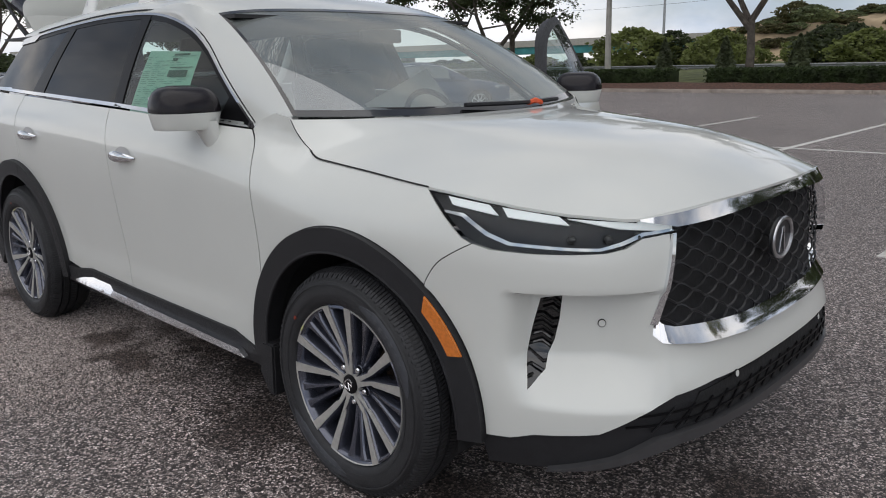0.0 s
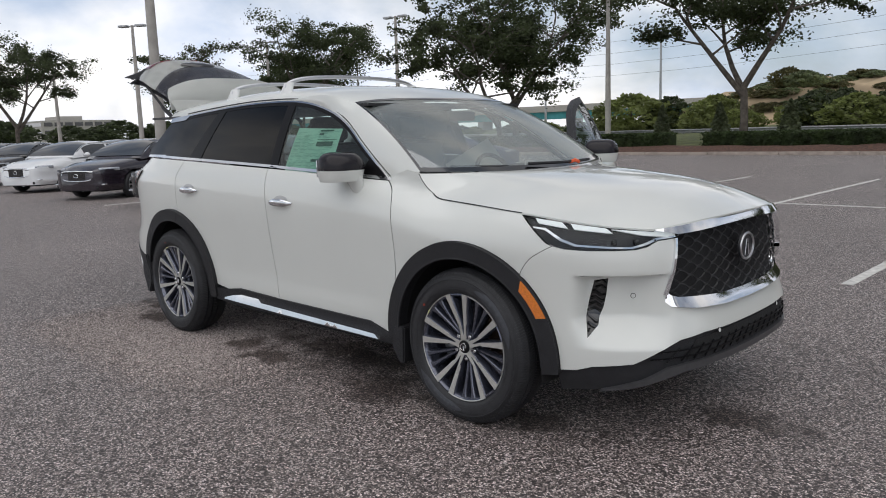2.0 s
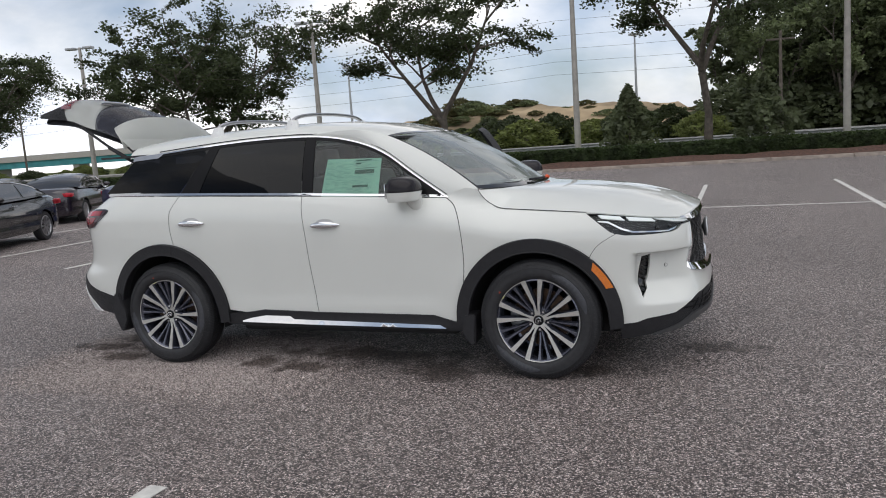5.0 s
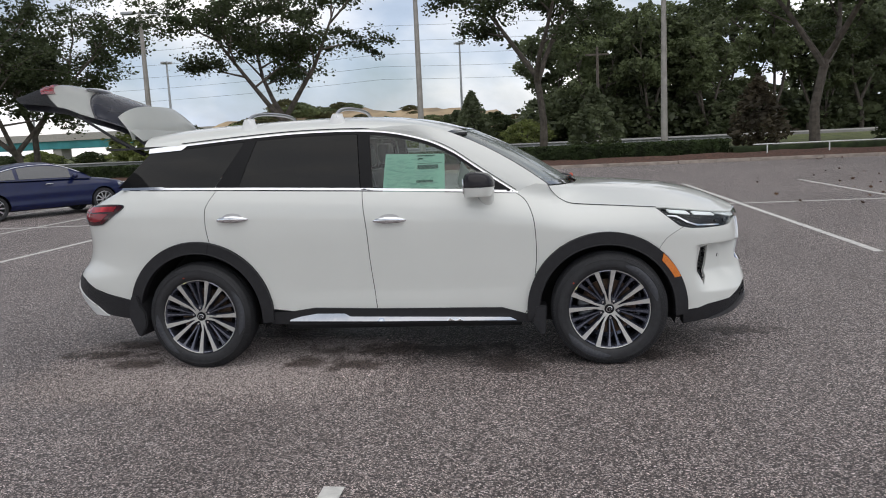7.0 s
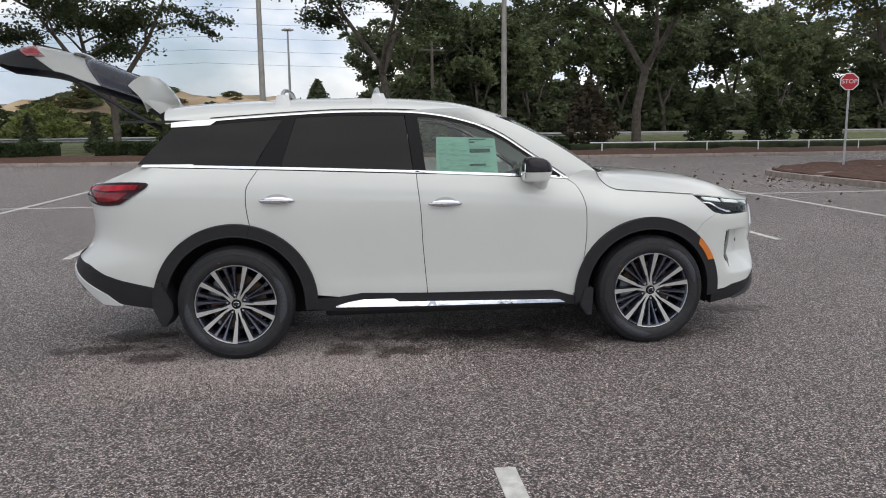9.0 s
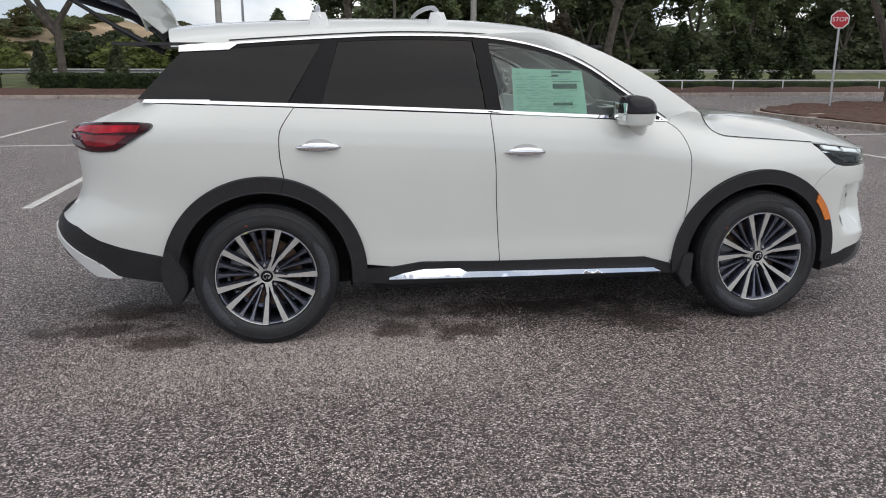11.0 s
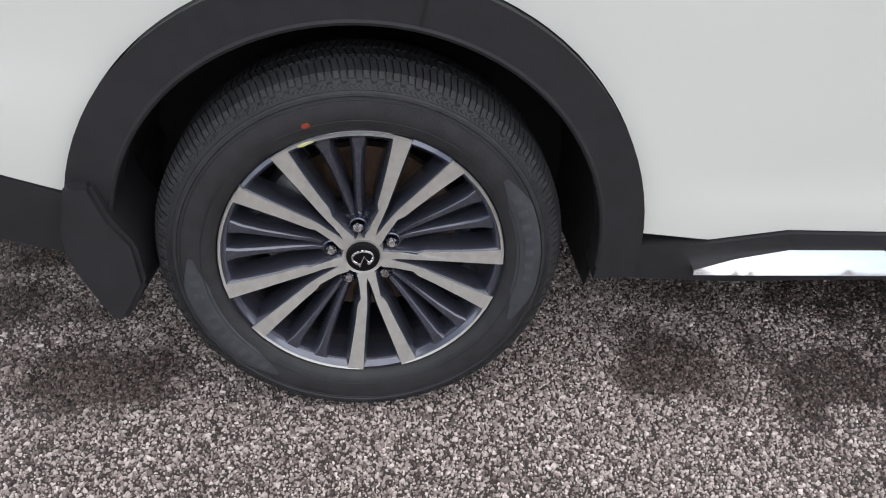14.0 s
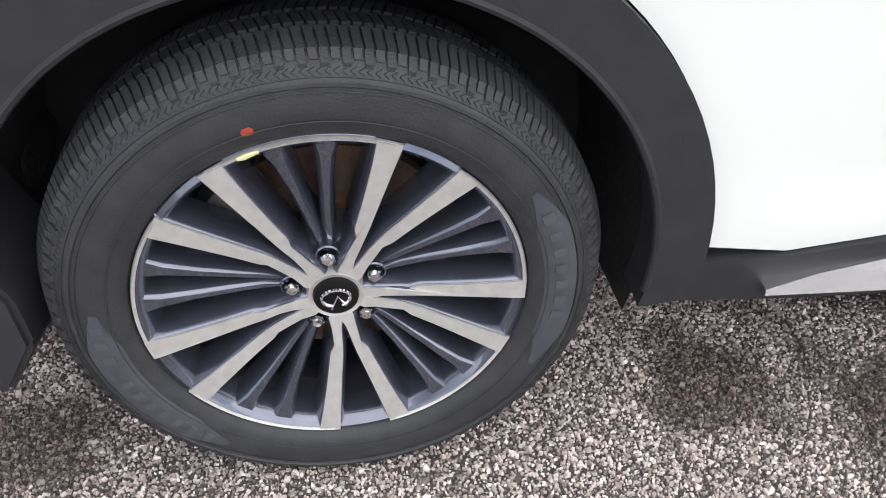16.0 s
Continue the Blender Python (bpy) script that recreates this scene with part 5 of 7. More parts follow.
strip("door_frame_left", top_pts(-0.25, 0.845, 24, -0.024), top_pts(-0.25, 0.83, 24, 0.022), CLAD, 0.0, 0.05, 0.03, "black window frame", side_glass, "D")
strip("door_frame_left", [(-0.215, 1.24), (-0.25, TOPF(-0.25) + 0.024)], [(-0.15, 1.24), (-0.19, TOPF(-0.19) + 0.01)], CLAD, 0.0, 0.05, 0.04, "", side_glass, "D")

# ---- roof, from drip line to drip line ----
ROOF_Z = curve((-2.0, 1.705), (-1.74, 1.735), (-1.3, 1.757), (-0.86, 1.772), (-0.41, 1.772), (-0.15, 1.763), (0.12, 1.735), (0.30, 1.695), (0.47, 1.648))
rows = []
for i in range(41):
    t = i / 40
    row = []
    for k in range(41):
        v = -1 + 2 * k / 40
        a = abs(v)
        xe, xc = -1.90 + (0.36 + 1.90) * t, -1.96 + (0.47 + 1.96) * t
        d = side_glass(xe, TOPF(xe) + 0.004, 0.004)
        x = xc + (xe - xc) * a ** 2
        zc = ROOF_Z(xc)
        ye = abs(d.y) - (0.05 * smoothstep(0.9, 1.0, t))
        ze = d.z + (0.098 * smoothstep(0.70, 1.0, t))
        row.append(Vector((x, ye * math.copysign(1 - (1 - a) ** 1.25, v), ze + (zc - ze) * (1 - a ** 3.2) ** 0.8)))
    rows.append(row)
bm = bmesh.new()
grid(bm, rows)
part("roof", bm, PEARL, suv)
roof_rows = rows

# ---- windscreen and pillars ----
ws_top = [roof_rows[-1][k] for k in range(41)]
rows = []
for j in range(17):
    t = j / 16
    row = []
    for k in range(41):
        v = -1 + 2 * k / 40
        b = Vector((1.035 + 0.215 * (1 - abs(v) ** 2.3), 0.895 * v, 1.235 - 0.027 * (1 - v * v)))
        p = ws_top[k].lerp(b, t)
        p += Vector((0.35, 0, 0.9)).normalized() * 0.03 * 4 * t * (1 - t)
        row.append(p)
    rows.append(row)
bm = bmesh.new()
grid(bm, [[p for p in r[1:-1]] for r in rows[::-1]])
windscreen = part("windscreen", bm, SCREEN, suv, "clear windscreen reflecting the sky")
windscreen.visible_shadow = False
for j0, j1, nm in ((0, 0.55, "screen_border"), (16, 15.3, "screen_border")):
    bm = bmesh.new()
    a, b = rows[j0], rows[j0 + (1 if j0 == 0 else -1)]
    grid(bm, [[p + Vector((0.001, 0, 0.0025)) for p in a[1:-1]], [p.lerp(q, abs(j1 - j0)) + Vector((0.001, 0, 0.0025)) for p, q in zip(a[1:-1], b[1:-1])]])
    part(nm, bm, GLOSSBLACK, suv)
for sy in (0, 1):
    edge_ws = [r[1] if sy == 0 else r[-2] for r in rows]
    bm = bmesh.new()
    grid(bm, [[p + Vector((0, 0, 0.003)) for p in edge_ws], [p.lerp(r[2] if sy == 0 else r[-3], 0.35) + Vector((0.002, 0, 0.004)) for p, r in zip(edge_ws, rows)]])
    part("screen_border", bm, GLOSSBLACK, suv)
    prow = []
    inner = [roof_rows[i][0 if sy == 0 else -1] for i in range(28, 40)]
    outer_x = [-1.90 + 2.26 * i / 40 for i in range(28, 40)]
    inner += edge_ws
    outer_x += [0.36 + 0.56 * i / 16 for i in range(17)]
    for i, (p, xd) in enumerate(zip(inner, outer_x)):
        d = side_glass(min(xd, 0.90), TOPF(min(xd, 0.845)) + 0.004, 0.004)
        d.x = xd
        if sy:
            d.y = -d.y
        k = min(1.0, (p - d).length / 0.12)
        out = Vector((0.15, -0.7 if sy == 0 else 0.7, 0.6)).normalized() * 0.010 * k
        tuck = Vector((-0.02, 0, -0.02)) if i >= 12 else Vector((0, 0, -0.004))
        prow.append([d, d.lerp(p, 0.25) + out * 0.8, d.lerp(p, 0.5) + out, d.lerp(p, 0.75) + out * 0.8, p + Vector((0, 0, 0.004)), p + tuck])
    bm = bmesh.new()
    grid(bm, prow)
    if sy == 0:
        bmesh.ops.reverse_faces(bm, faces=bm.faces)
    part("a_pillar", bm, PEARL, suv)

# ---- cladding ----
for cx, cz, r_out, a0, a1, nm in ((1.435, 0.374, ARCH_F, -4, 186, "wheel_arch"), (-1.45, 0.385, ARCH_R, -5, 173, "wheel_arch")):
    ring_o = arc(cx, cz, r_out, a0, a1, 44)
    ring_i = arc(cx, cz, r_out - 0.080, a0 - 2, a1 + 2, 44)
    sheet(nm, on_x(ring_o + ring_i[::-1]), CLAD, off=0.024, thick=0.07, step=0.03, sides="RL", label="black plastic wheel-arch cladding")
    for sy in (-1, 1):
        lip = arc(cx, cz, r_out - 0.080, a0 + 2, a1 - 4, 44)
        bm = bmesh.new()
        tube(bm, [MIRROR @ body(at_x(x, z), z, 0.020) if sy > 0 else body(at_x(x, z), z, 0.020) for x, z in lip], 0.0065, 8)
        part("arch_lip", bm, CLAD, suv)
        bm = bmesh.new()
        prof = arc(cx, cz, r_out - 0.074, -13, 193, 36)
        grid(bm, [[Vector((x, sy * 0.93, z)) for x, z in prof], [Vector((x, sy * 0.55, z)) for x, z in prof]])
        cap = [Vector((x, sy * 0.56, z)) for x, z in prof]
        bm.faces.new([bm.verts.new(p) for p in cap])
        part("wheel_well", bm, DARK, suv)
rocker = [(-0.925, 0.40), (-0.76, 0.405), (-0.6, 0.428), (-0.15, 0.417), (0.73, 0.407), (0.885, 0.36), (0.94, 0.36), (0.93, 0.30), (0.7, 0.305), (-0.7, 0.305), (-0.93, 0.32)]
sheet("rocker_cladding", on_x(rocker), CLAD, off=0.010, thick=0.05, sides="RL", label="black plastic sill cladding")
chrome_sill = [(-0.785, 0.352), (-0.70, 0.372), (-0.59, 0.388), (-0.385, 0.386), (-0.345, 0.366), (0.78, 0.347), (0.825, 0.327), (-0.16, 0.334), (-0.785, 0.343)]
sheet("sill_strip", on_x(chrome_sill), CHROME, lambda s, z, o=0: body(s, z, o + 0.45 * (0.39 - z)), off=0.011, thick=0.02, sides="RL", step=0.03, label="bright chrome sill strip")
bm = bmesh.new()
box(bm, -1.95, 2.1, -0.55, 0.55, 0.21, 0.34, 0.03)
box(bm, -0.86, 0.86, -0.86, 0.86, 0.25, 0.34, 0.02)
part("underbody", bm, DARK, suv)
for cx in (-1.45, 1.45):
    bm = bmesh.new()
    tube(bm, [(cx, -0.8, 0.385), (cx, 0.8, 0.385)], 0.05, 10)
    part("axle", bm, DARK, suv)
# inner shell keeps the cabin dark and shows in the panel gaps
bm = bmesh.new()
sh = lambda s, z, o=0: body(s, z, -0.022)
for nm_poly in (on_x([(-0.93, 0.44), (0.93, 0.42), (0.96, 0.9), (0.84, 1.17), (-0.215, 1.225), (-1.27, 1.265), (-1.36, 0.98), (-1.0, 0.75)]), on_x(arc(1.435, 0.374, ARCH_F + 0.02, 175, 30, 20) + [(1.9, 0.9), (1.75, 1.03), (1.2, 1.08), (1.0, 1.15), (0.95, 0.9)])):
    panel(nm_poly, sh, thick=0, step=0.08, bm=bm)
part("inner_shell", bm, DARK, suv)

# dark strip laid on the rear arch cladding for its shaded split
gap_a = radians(78)
sheet("gap_shade_strip", on_x([(-1.45 + r * math.cos(gap_a) + d, 0.385 + r * math.sin(gap_a)) for r, d in ((ARCH_R, -0.003), (ARCH_R - 0.073, -0.003), (ARCH_R - 0.073, 0.003), (ARCH_R, 0.003))]), SEAMDARK, off=0.0255, thick=0.0, step=0.03, sides="RL")

# mud flaps, side markers, handles, fuel-side details
for cx, pts in ((0, [(-1.972, 0.545), (-2.000, 0.44), (-1.992, 0.37), (-1.942, 0.25), (-1.915, 0.243), (-1.862, 0.335), (-1.868, 0.42), (-1.905, 0.48), (-1.925, 0.548)]), (1, [(0.955, 0.42), (0.93, 0.30), (0.985, 0.215), (1.02, 0.22), (1.03, 0.42)])):
    for sy in (-1, 1):
        bm = bmesh.new()
        f = [bm.verts.new((x, sy * 0.985, z)) for x, z in pts]
        g = [bm.verts.new((x + (0.02 if cx == 0 else 0.0), sy * (0.80 if cx == 0 else 0.84), z)) for x, z in pts]
        bm.faces.new(f)
        bm.faces.new(g[::-1])
        for i in range(len(f)):
            j = (i + 1) % len(f)
            bm.faces.new((f[i], g[i], g[j], f[j]))
        bmesh.ops.recalc_face_normals(bm, faces=bm.faces)
        bmesh.ops.bevel(bm, geom=list(bm.edges), offset=0.008, segments=2, affect="EDGES")
        part("mud_flap", bm, CLAD, suv, "black plastic mud flap")
mk = arc(1.435, 0.374, ARCH_F - 0.003, 46, 24.5, 10) + arc(1.435, 0.374, ARCH_F - 0.045, 26, 43, 10)
sheet("side_marker", on_x(mk), AMBER, off=0.032, thick=0.02, step=0.02, sides="RL", label="amber side marker")
for hx, hz in ((-1.15, 1.082), (-0.025, 1.04)):
    for sd in "RL" if hx < -0.5 else "RD":
        m = {"R": Matrix(), "L": MIRROR, "D": LEFTDOOR}[sd]
        y = -half_width(hx, hz)
        bm = bmesh.new()
        rows = []
        for i in range(15):
            t = i / 14
            x = hx - 0.118 + 0.236 * t
            hgt = 0.004 + 0.020 * math.sin(math.pi * t) ** 0.6
            outw = 0.006 + 0.038 * math.sin(math.pi * t) ** 0.5
            zz = hz - 0.002 + 0.004 * math.sin(math.pi * t)
            rows.append([m @ Vector((x, y - outw * 0.75 + 0.25 * outw * -math.cos(a), zz + hgt * math.sin(a))) for a in [2 * math.pi * k / 12 for k in range(12)]])
        grid(bm, rows, close=True)
        bmesh.ops.recalc_face_normals(bm, faces=bm.faces)
        h = part("door_handle", bm, CHROME, suv, "chrome door handle")
        # flat ellipse: the hollow's shade is put into its greyer white
        cup = [(hx + 0.075 * math.cos(a), hz + 0.008 + 0.034 * math.sin(a)) for a in [2 * math.pi * k / 20 for k in range(20)]]
        bm = panel(on_x(cup), body, off=0.0025, thick=0.0, step=0.03, m=m if sd != "R" else None, flip=sd != "R")
        part("handle_recess", bm, material("recess_shaded_white", (0.46, 0.46, 0.46), 0.35, 0, 0.05, 20.0, coat=1.0) if "recess_shaded_white" not in bpy.data.materials else bpy.data.materials["recess_shaded_white"], suv)

# ---- door mirrors ----
def mirror_shell(sd):
    m = {"R": Matrix(), "D": LEFTDOOR}[sd]

    def lump(z0, z1, top):
        rows = []
        for i in range(13):
            t = i / 12
            z = z0 + (z1 - z0) * t
            k = (math.sqrt(max(0, 1 - t ** 2.5)) * 0.985 + 0.015) if top else (0.80 + 0.2 * t ** 0.7)
            row = []
            for a in [2 * math.pi * q / 28 for q in range(28)]:
                ca, sa = math.cos(a), math.sin(a)
                x = 0.595 + (0.112 if ca > 0 else 0.098) * math.copysign(abs(ca) ** 0.75, ca) * (k if ca > 0 else (0.55 + 0.45 * k)) + 0.012 * sa
                y = -1.008 + 0.122 * math.copysign(abs(sa) ** 0.8, sa) * (0.35 + 0.65 * k)
                row.append(m @ Vector((x, y, z)))
            rows.append(row)
        bm = bmesh.new()
        vs = grid(bm, rows, close=True)
        bm.faces.new(vs[0])
        bm.faces.new(vs[-1])
        bmesh.ops.recalc_face_normals(bm, faces=bm.faces)
        return bm
    mir = part("door_mirror", lump(1.25, 1.345, True), MIRRORCAP, suv, "black-capped white door mirror")
    part("lower_shell", lump(1.185, 1.247, False), PEARL, mir)
    bm = bmesh.new()
    rows = []
    for i in range(9):
        t = i / 8
        c = Vector((0.635 + 0.02 * t, -0.955 + 0.03 * t, 1.215 - 0.105 * t))
        rows.append([m @ (c + Vector((0.068 * math.cos(a) * (1 - 0.45 * t), 0.045 * math.sin(a) * (1 - 0.3 * t), 0))) for a in [2 * math.pi * q / 14 for q in range(14)]])
    vs = grid(bm, rows, close=True)
    bm.faces.new(vs[-1])
    bmesh.ops.recalc_face_normals(bm, faces=bm.faces)
    part("stalk", bm, PEARL, mir)
    bm = bmesh.new()
    box(bm, 0.500, 0.507, -1.10, -0.92, 1.21, 1.305, 0.003, m)
    part("mirror_glass", bm, CHROME, mir)


for sd in "RD":
    mirror_shell(sd)

# ---- tail lamps, rear bumper ----
TL = spline([(-2.255, 1.13), (-2.272, 1.155), (-2.261, 1.183), (-2.015, 1.205), (-1.885, 1.207), (-1.863, 1.19), (-1.885, 1.155), (-1.968, 1.078), (-2.003, 1.062), (-2.097, 1.055), (-2.237, 1.085), (-2.255, 1.13)], 3)[:-1]
for sd, mm in (("R", None), ("L", MIRROR)):
    lamp = part("tail_lamp", panel(TL, body, off=0.008, thick=0.03, step=0.03, m=mm, flip=sd == "L"), GLOSSBLACK, suv, "red tail lamp with a black edge")
    part("red_lens", panel(inset(TL, 0.007), body, off=0.0105, thick=0.004, step=0.03, m=mm, flip=sd == "L"), TAILDARK, lamp, "smoked red lens")
    part("bright_lens", panel([(-2.25, 1.158), (-2.144, 1.178), (-1.905, 1.193), (-1.91, 1.160), (-1.98, 1.157), (-2.062, 1.148), (-2.14, 1.152), (-2.20, 1.146), (-2.237, 1.14)], body, off=0.0125, thick=0.004, step=0.03, m=mm, flip=sd == "L"), TAILRED, lamp, "bright red upper lens")
    part("mid_lens", panel([(-2.15, 1.143), (-2.062, 1.140), (-1.94, 1.145), (-1.985, 1.098), (-2.03, 1.085), (-2.10, 1.085)], body, off=0.0125, thick=0.004, step=0.03, m=mm, flip=sd == "L"), material("deep_red_lens", (0.24, 0.008, 0.016), 0.12, 0.0, 0.3, 9.0, coat=0.2, spec=0.3) if "deep_red_lens" not in bpy.data.materials else bpy.data.materials["deep_red_lens"], lamp)
    part("reversing_lens", panel([(-2.237, 1.112), (-2.150, 1.110), (-2.115, 1.072), (-2.228, 1.092)], body, off=0.0125, thick=0.004, step=0.03, m=mm, flip=sd == "L"), CALIPER, lamp, "clear reversing lens")
rb_top = [(-1.858, 0.500), (-1.992, 0.548), (-2.062, 0.583), (-2.144, 0.645), (-2.300, 0.687)] + on_y([(-0.4, 0.70), (-0.001, 0.70)], False)
rb_low = on_x([(-1.985, 0.36), (-2.2, 0.385), (-2.38, 0.43)]) + on_y([(-0.75, 0.46), (-0.4, 0.46), (-0.001, 0.46)], False)
sheet("rear_bumper", rb_top + rb_low[::-1], CLAD, off=0.004, thick=0.03, step=0.03, sides="RL", label="black plastic rear bumper")
ws_a = [(-2.015, 0.380), (-2.074, 0.456), (-2.191, 0.540), (-2.284, 0.605)] + on_y([(-0.45, 0.625)], False)
ws_b = [(-2.109, 0.380), (-2.15, 0.425), (-2.191, 0.468), (-2.272, 0.550)] + on_y([(-0.45, 0.575)], False)
sheet("bumper_strip", ws_a + ws_b[::-1], TRIMWHITE, off=0.012, thick=0.02, step=0.03, sides="RL", label="white bumper strip")
bm = bmesh.new()
box(bm, -2.46, -1.9, -0.72, 0.72, 0.40, 0.48, 0.03)
part("rear_valance", bm, DARK, suv)
bm = bmesh.new()
box(bm, -2.40, -2.30, -0.70, 0.70, 0.46, 0.80, 0.02)
part("load_sill", bm, PEARL, suv)

# ---- open tailgate: its outside faces up and forward ----
gate = thing("tailgate", "open white tailgate with a dark rear window", "")
gate.parent = suv
G_T = (0.0, 0.2, 0.35, 0.5, 0.65, 0.8, 1.0)
G_XC, G_ZC = curve(*zip(G_T, (-1.95, -2.16, -2.34, -2.52, -2.74, -2.95, -3.22))), curve(*zip(G_T, (1.70, 1.92, 2.00, 2.07, 2.135, 2.165, 2.08)))
G_XE, G_ZE = curve(*zip(G_T, (-1.95, -2.07, -2.18, -2.30, -2.45, -2.60, -2.93))), curve(*zip(G_T, (1.66, 1.755, 1.80, 1.84, 1.89, 1.945, 1.99)))


def gate_skin(t0, t1, drop, name, mat, label="", half=0.61):
    rows = []
    n = max(3, int((t1 - t0) / 0.03))
    for i in range(n + 1):
        t = t0 + (t1 - t0) * i / n
        row = []
        for k in range(33):
            a = k / 16 - 1
            w = abs(a) ** 2.3
            row.append(Vector((G_XC(t) + (G_XE(t) - G_XC(t)) * w + 0.3 * drop, half * (1 - 0.06 * t) * a, G_ZC(t) + (G_ZE(t) - G_ZC(t)) * w - drop)))
        rows.append(row)
    bm = bmesh.new()
    grid(bm, rows)
    bmesh.ops.solidify(bm, geom=bm.faces[:], thickness=0.012)
    bmesh.ops.recalc_face_normals(bm, faces=bm.faces)
    return part(name, bm, mat, gate, label)


gate_skin(0.0, 0.18, 0.0, "upper_skin", PEARL)
gate_skin(0.183, 0.53, 0.0, "gate_window", material("dark_window_glass", (0.060, 0.061, 0.078), 0.1, 0.0, 0.2, 6.0, spec=0.8), "dark tinted rear window")
gate_skin(0.533, 0.82, 0.0, "outer_skin", PEARL)
gate_skin(0.823, 1.0, 0.0, "lower_trim", CLAD, "black lower tailgate trim")
gate_skin(0.02, 0.98, 0.05, "inner_trim", TRIMGREY, "dark grey inner tailgate trim", 0.59)
bm = bmesh.new()
rows = []
for q in (1.0, 0.93, 0.7, 0.35):
    rows.append([Vector((G_XC(0.555 + 0.042 * q * math.sin(a)), 0.17 * q * math.cos(a) - 0.03, G_ZC(0.555 + 0.042 * q * math.sin(a)) + 0.024 * (1 - q * q) ** 0.5 - 0.002)) for a in [k * math.pi / 12 for k in range(25)]])
grid(bm, rows)
bm.faces.new(list(bm.verts)[-25:-1])
bmesh.ops.recalc_face_normals(bm, faces=bm.faces)
part("wiper_base", bm, GLOSSBLACK, gate)
for sy in (-1, 1):
    bm = bmesh.new()
    tube(bm, [(-1.95, sy * 0.60, 1.56), (-2.20, sy * 0.60, 1.70)], 0.016, 8)
    tube(bm, [(-2.18, sy * 0.60, 1.69), (-2.47, sy * 0.58, 1.875)], 0.011, 8)
    part("gas_strut", bm, CLAD, gate, "black gas strut")
    bm = bmesh.new()
    rows = []
    for i in range(7):
        t = 0.765 + 0.09 * i / 6
        rows.append([Vector((G_XC(t) + (G_XE(t) - G_XC(t)) * w ** 2.3, sy * 0.61 * (1 - 0.06 * t) * w, G_ZC(t) + (G_ZE(t) - G_ZC(t)) * w ** 2.3 + 0.006)) for w in (0.15, 0.3, 0.45, 0.6, 0.72)])
    grid(bm, rows)
    bmesh.ops.solidify(bm, geom=bm.faces[:], thickness=0.012)
    part("gate_lamp", bm, TAILRED, gate, "red tailgate lamp")
bm = bmesh.new()
rows = []
for i in range(13):
    t = i / 12
    row = []
    for k in range(33):
        a = -1 + k / 16
        top_z, low_z = 1.945 - 0.09 * abs(a) ** 3.5, 1.672 + 0.05 * (1 - a * a)
        row.append(Vector((-1.985 - 0.13 * t - 0.05 * a * a + 0.03 * math.sin(math.pi * t), 0.615 * a * (1 - 0.10 * t ** 4), low_z + (top_z - low_z) * t)))
    rows.append(row)
grid(bm, rows)
bmesh.ops.solidify(bm, geom=bm.faces[:], thickness=0.04)
part("spoiler", bm, PEARL, gate, "white roof spoiler tipped up")
# ---- roof bars ----
for x, xx in ((-0.45, 0.0), (-1.12, 0.0)):
    bm = bmesh.new()
    base = lambda v: ROOF_Z(x) - 0.07 * abs(v) ** 3
    pts = spline([(x + 0.02, -0.60, base(0.95) + 0.02), (x, -0.575, base(1) + 0.085), (x, -0.40, ROOF_Z(x) + 0.055), (x, 0, ROOF_Z(x) + 0.068), (x, 0.40, ROOF_Z(x) + 0.055), (x, 0.575, base(1) + 0.085), (x + 0.02, 0.60, base(1) + 0.02)], 5)
    tube(bm, pts, 0.014, 8)
    bar = part("roof_bar", bm, SATIN, suv, "silver roof cross bar")
    for sy in (-1, 1):
        bm = bmesh.new()
        rows = []
        for i in range(7):
            t = i / 6
            L = 0.085 * (1 - 0.55 * t)
            rows.append([Vector((x + L * math.cos(a), sy * (0.625 - 0.055 * t) + 0.028 * math.sin(a), base(1) - 0.045 + 0.135 * t)) for a in [2 * math.pi * q / 16 for q in range(16)]])
        vs = grid(bm, rows, close=True)
        bm.faces.new(vs[-1])
        bmesh.ops.recalc_face_normals(bm, faces=bm.faces)
        part("bar_foot", bm, TRIMWHITE, bar, "white bar foot")

# parking sensors
for yy, zz in ((-0.725, 0.69), (-0.34, 0.50), (0.725, 0.69), (0.34, 0.50)):
    s = at_y(yy, zz)
    c, n = body(s, zz, 0.002), (body(s, zz, 0.01) - body(s, zz)).normalized()
    bm = bmesh.new()
    bmesh.ops.create_cone(bm, cap_ends=True, segments=20, radius1=0.0118, radius2=0.0118, depth=0.004, matrix=Matrix.Translation(c) @ n.to_track_quat("Z", "Y").to_matrix().to_4x4())
    sensor = part("parking_sensor", bm, SEAMDARK, suv, "round parking sensor in a dark ring")
    bm = bmesh.new()
    bmesh.ops.create_cone(bm, cap_ends=True, segments=20, radius1=0.0098, radius2=0.0096, depth=0.0056, matrix=Matrix.Translation(c) @ n.to_track_quat("Z", "Y").to_matrix().to_4x4())
    part("sensor_face", bm, PEARL, sensor)

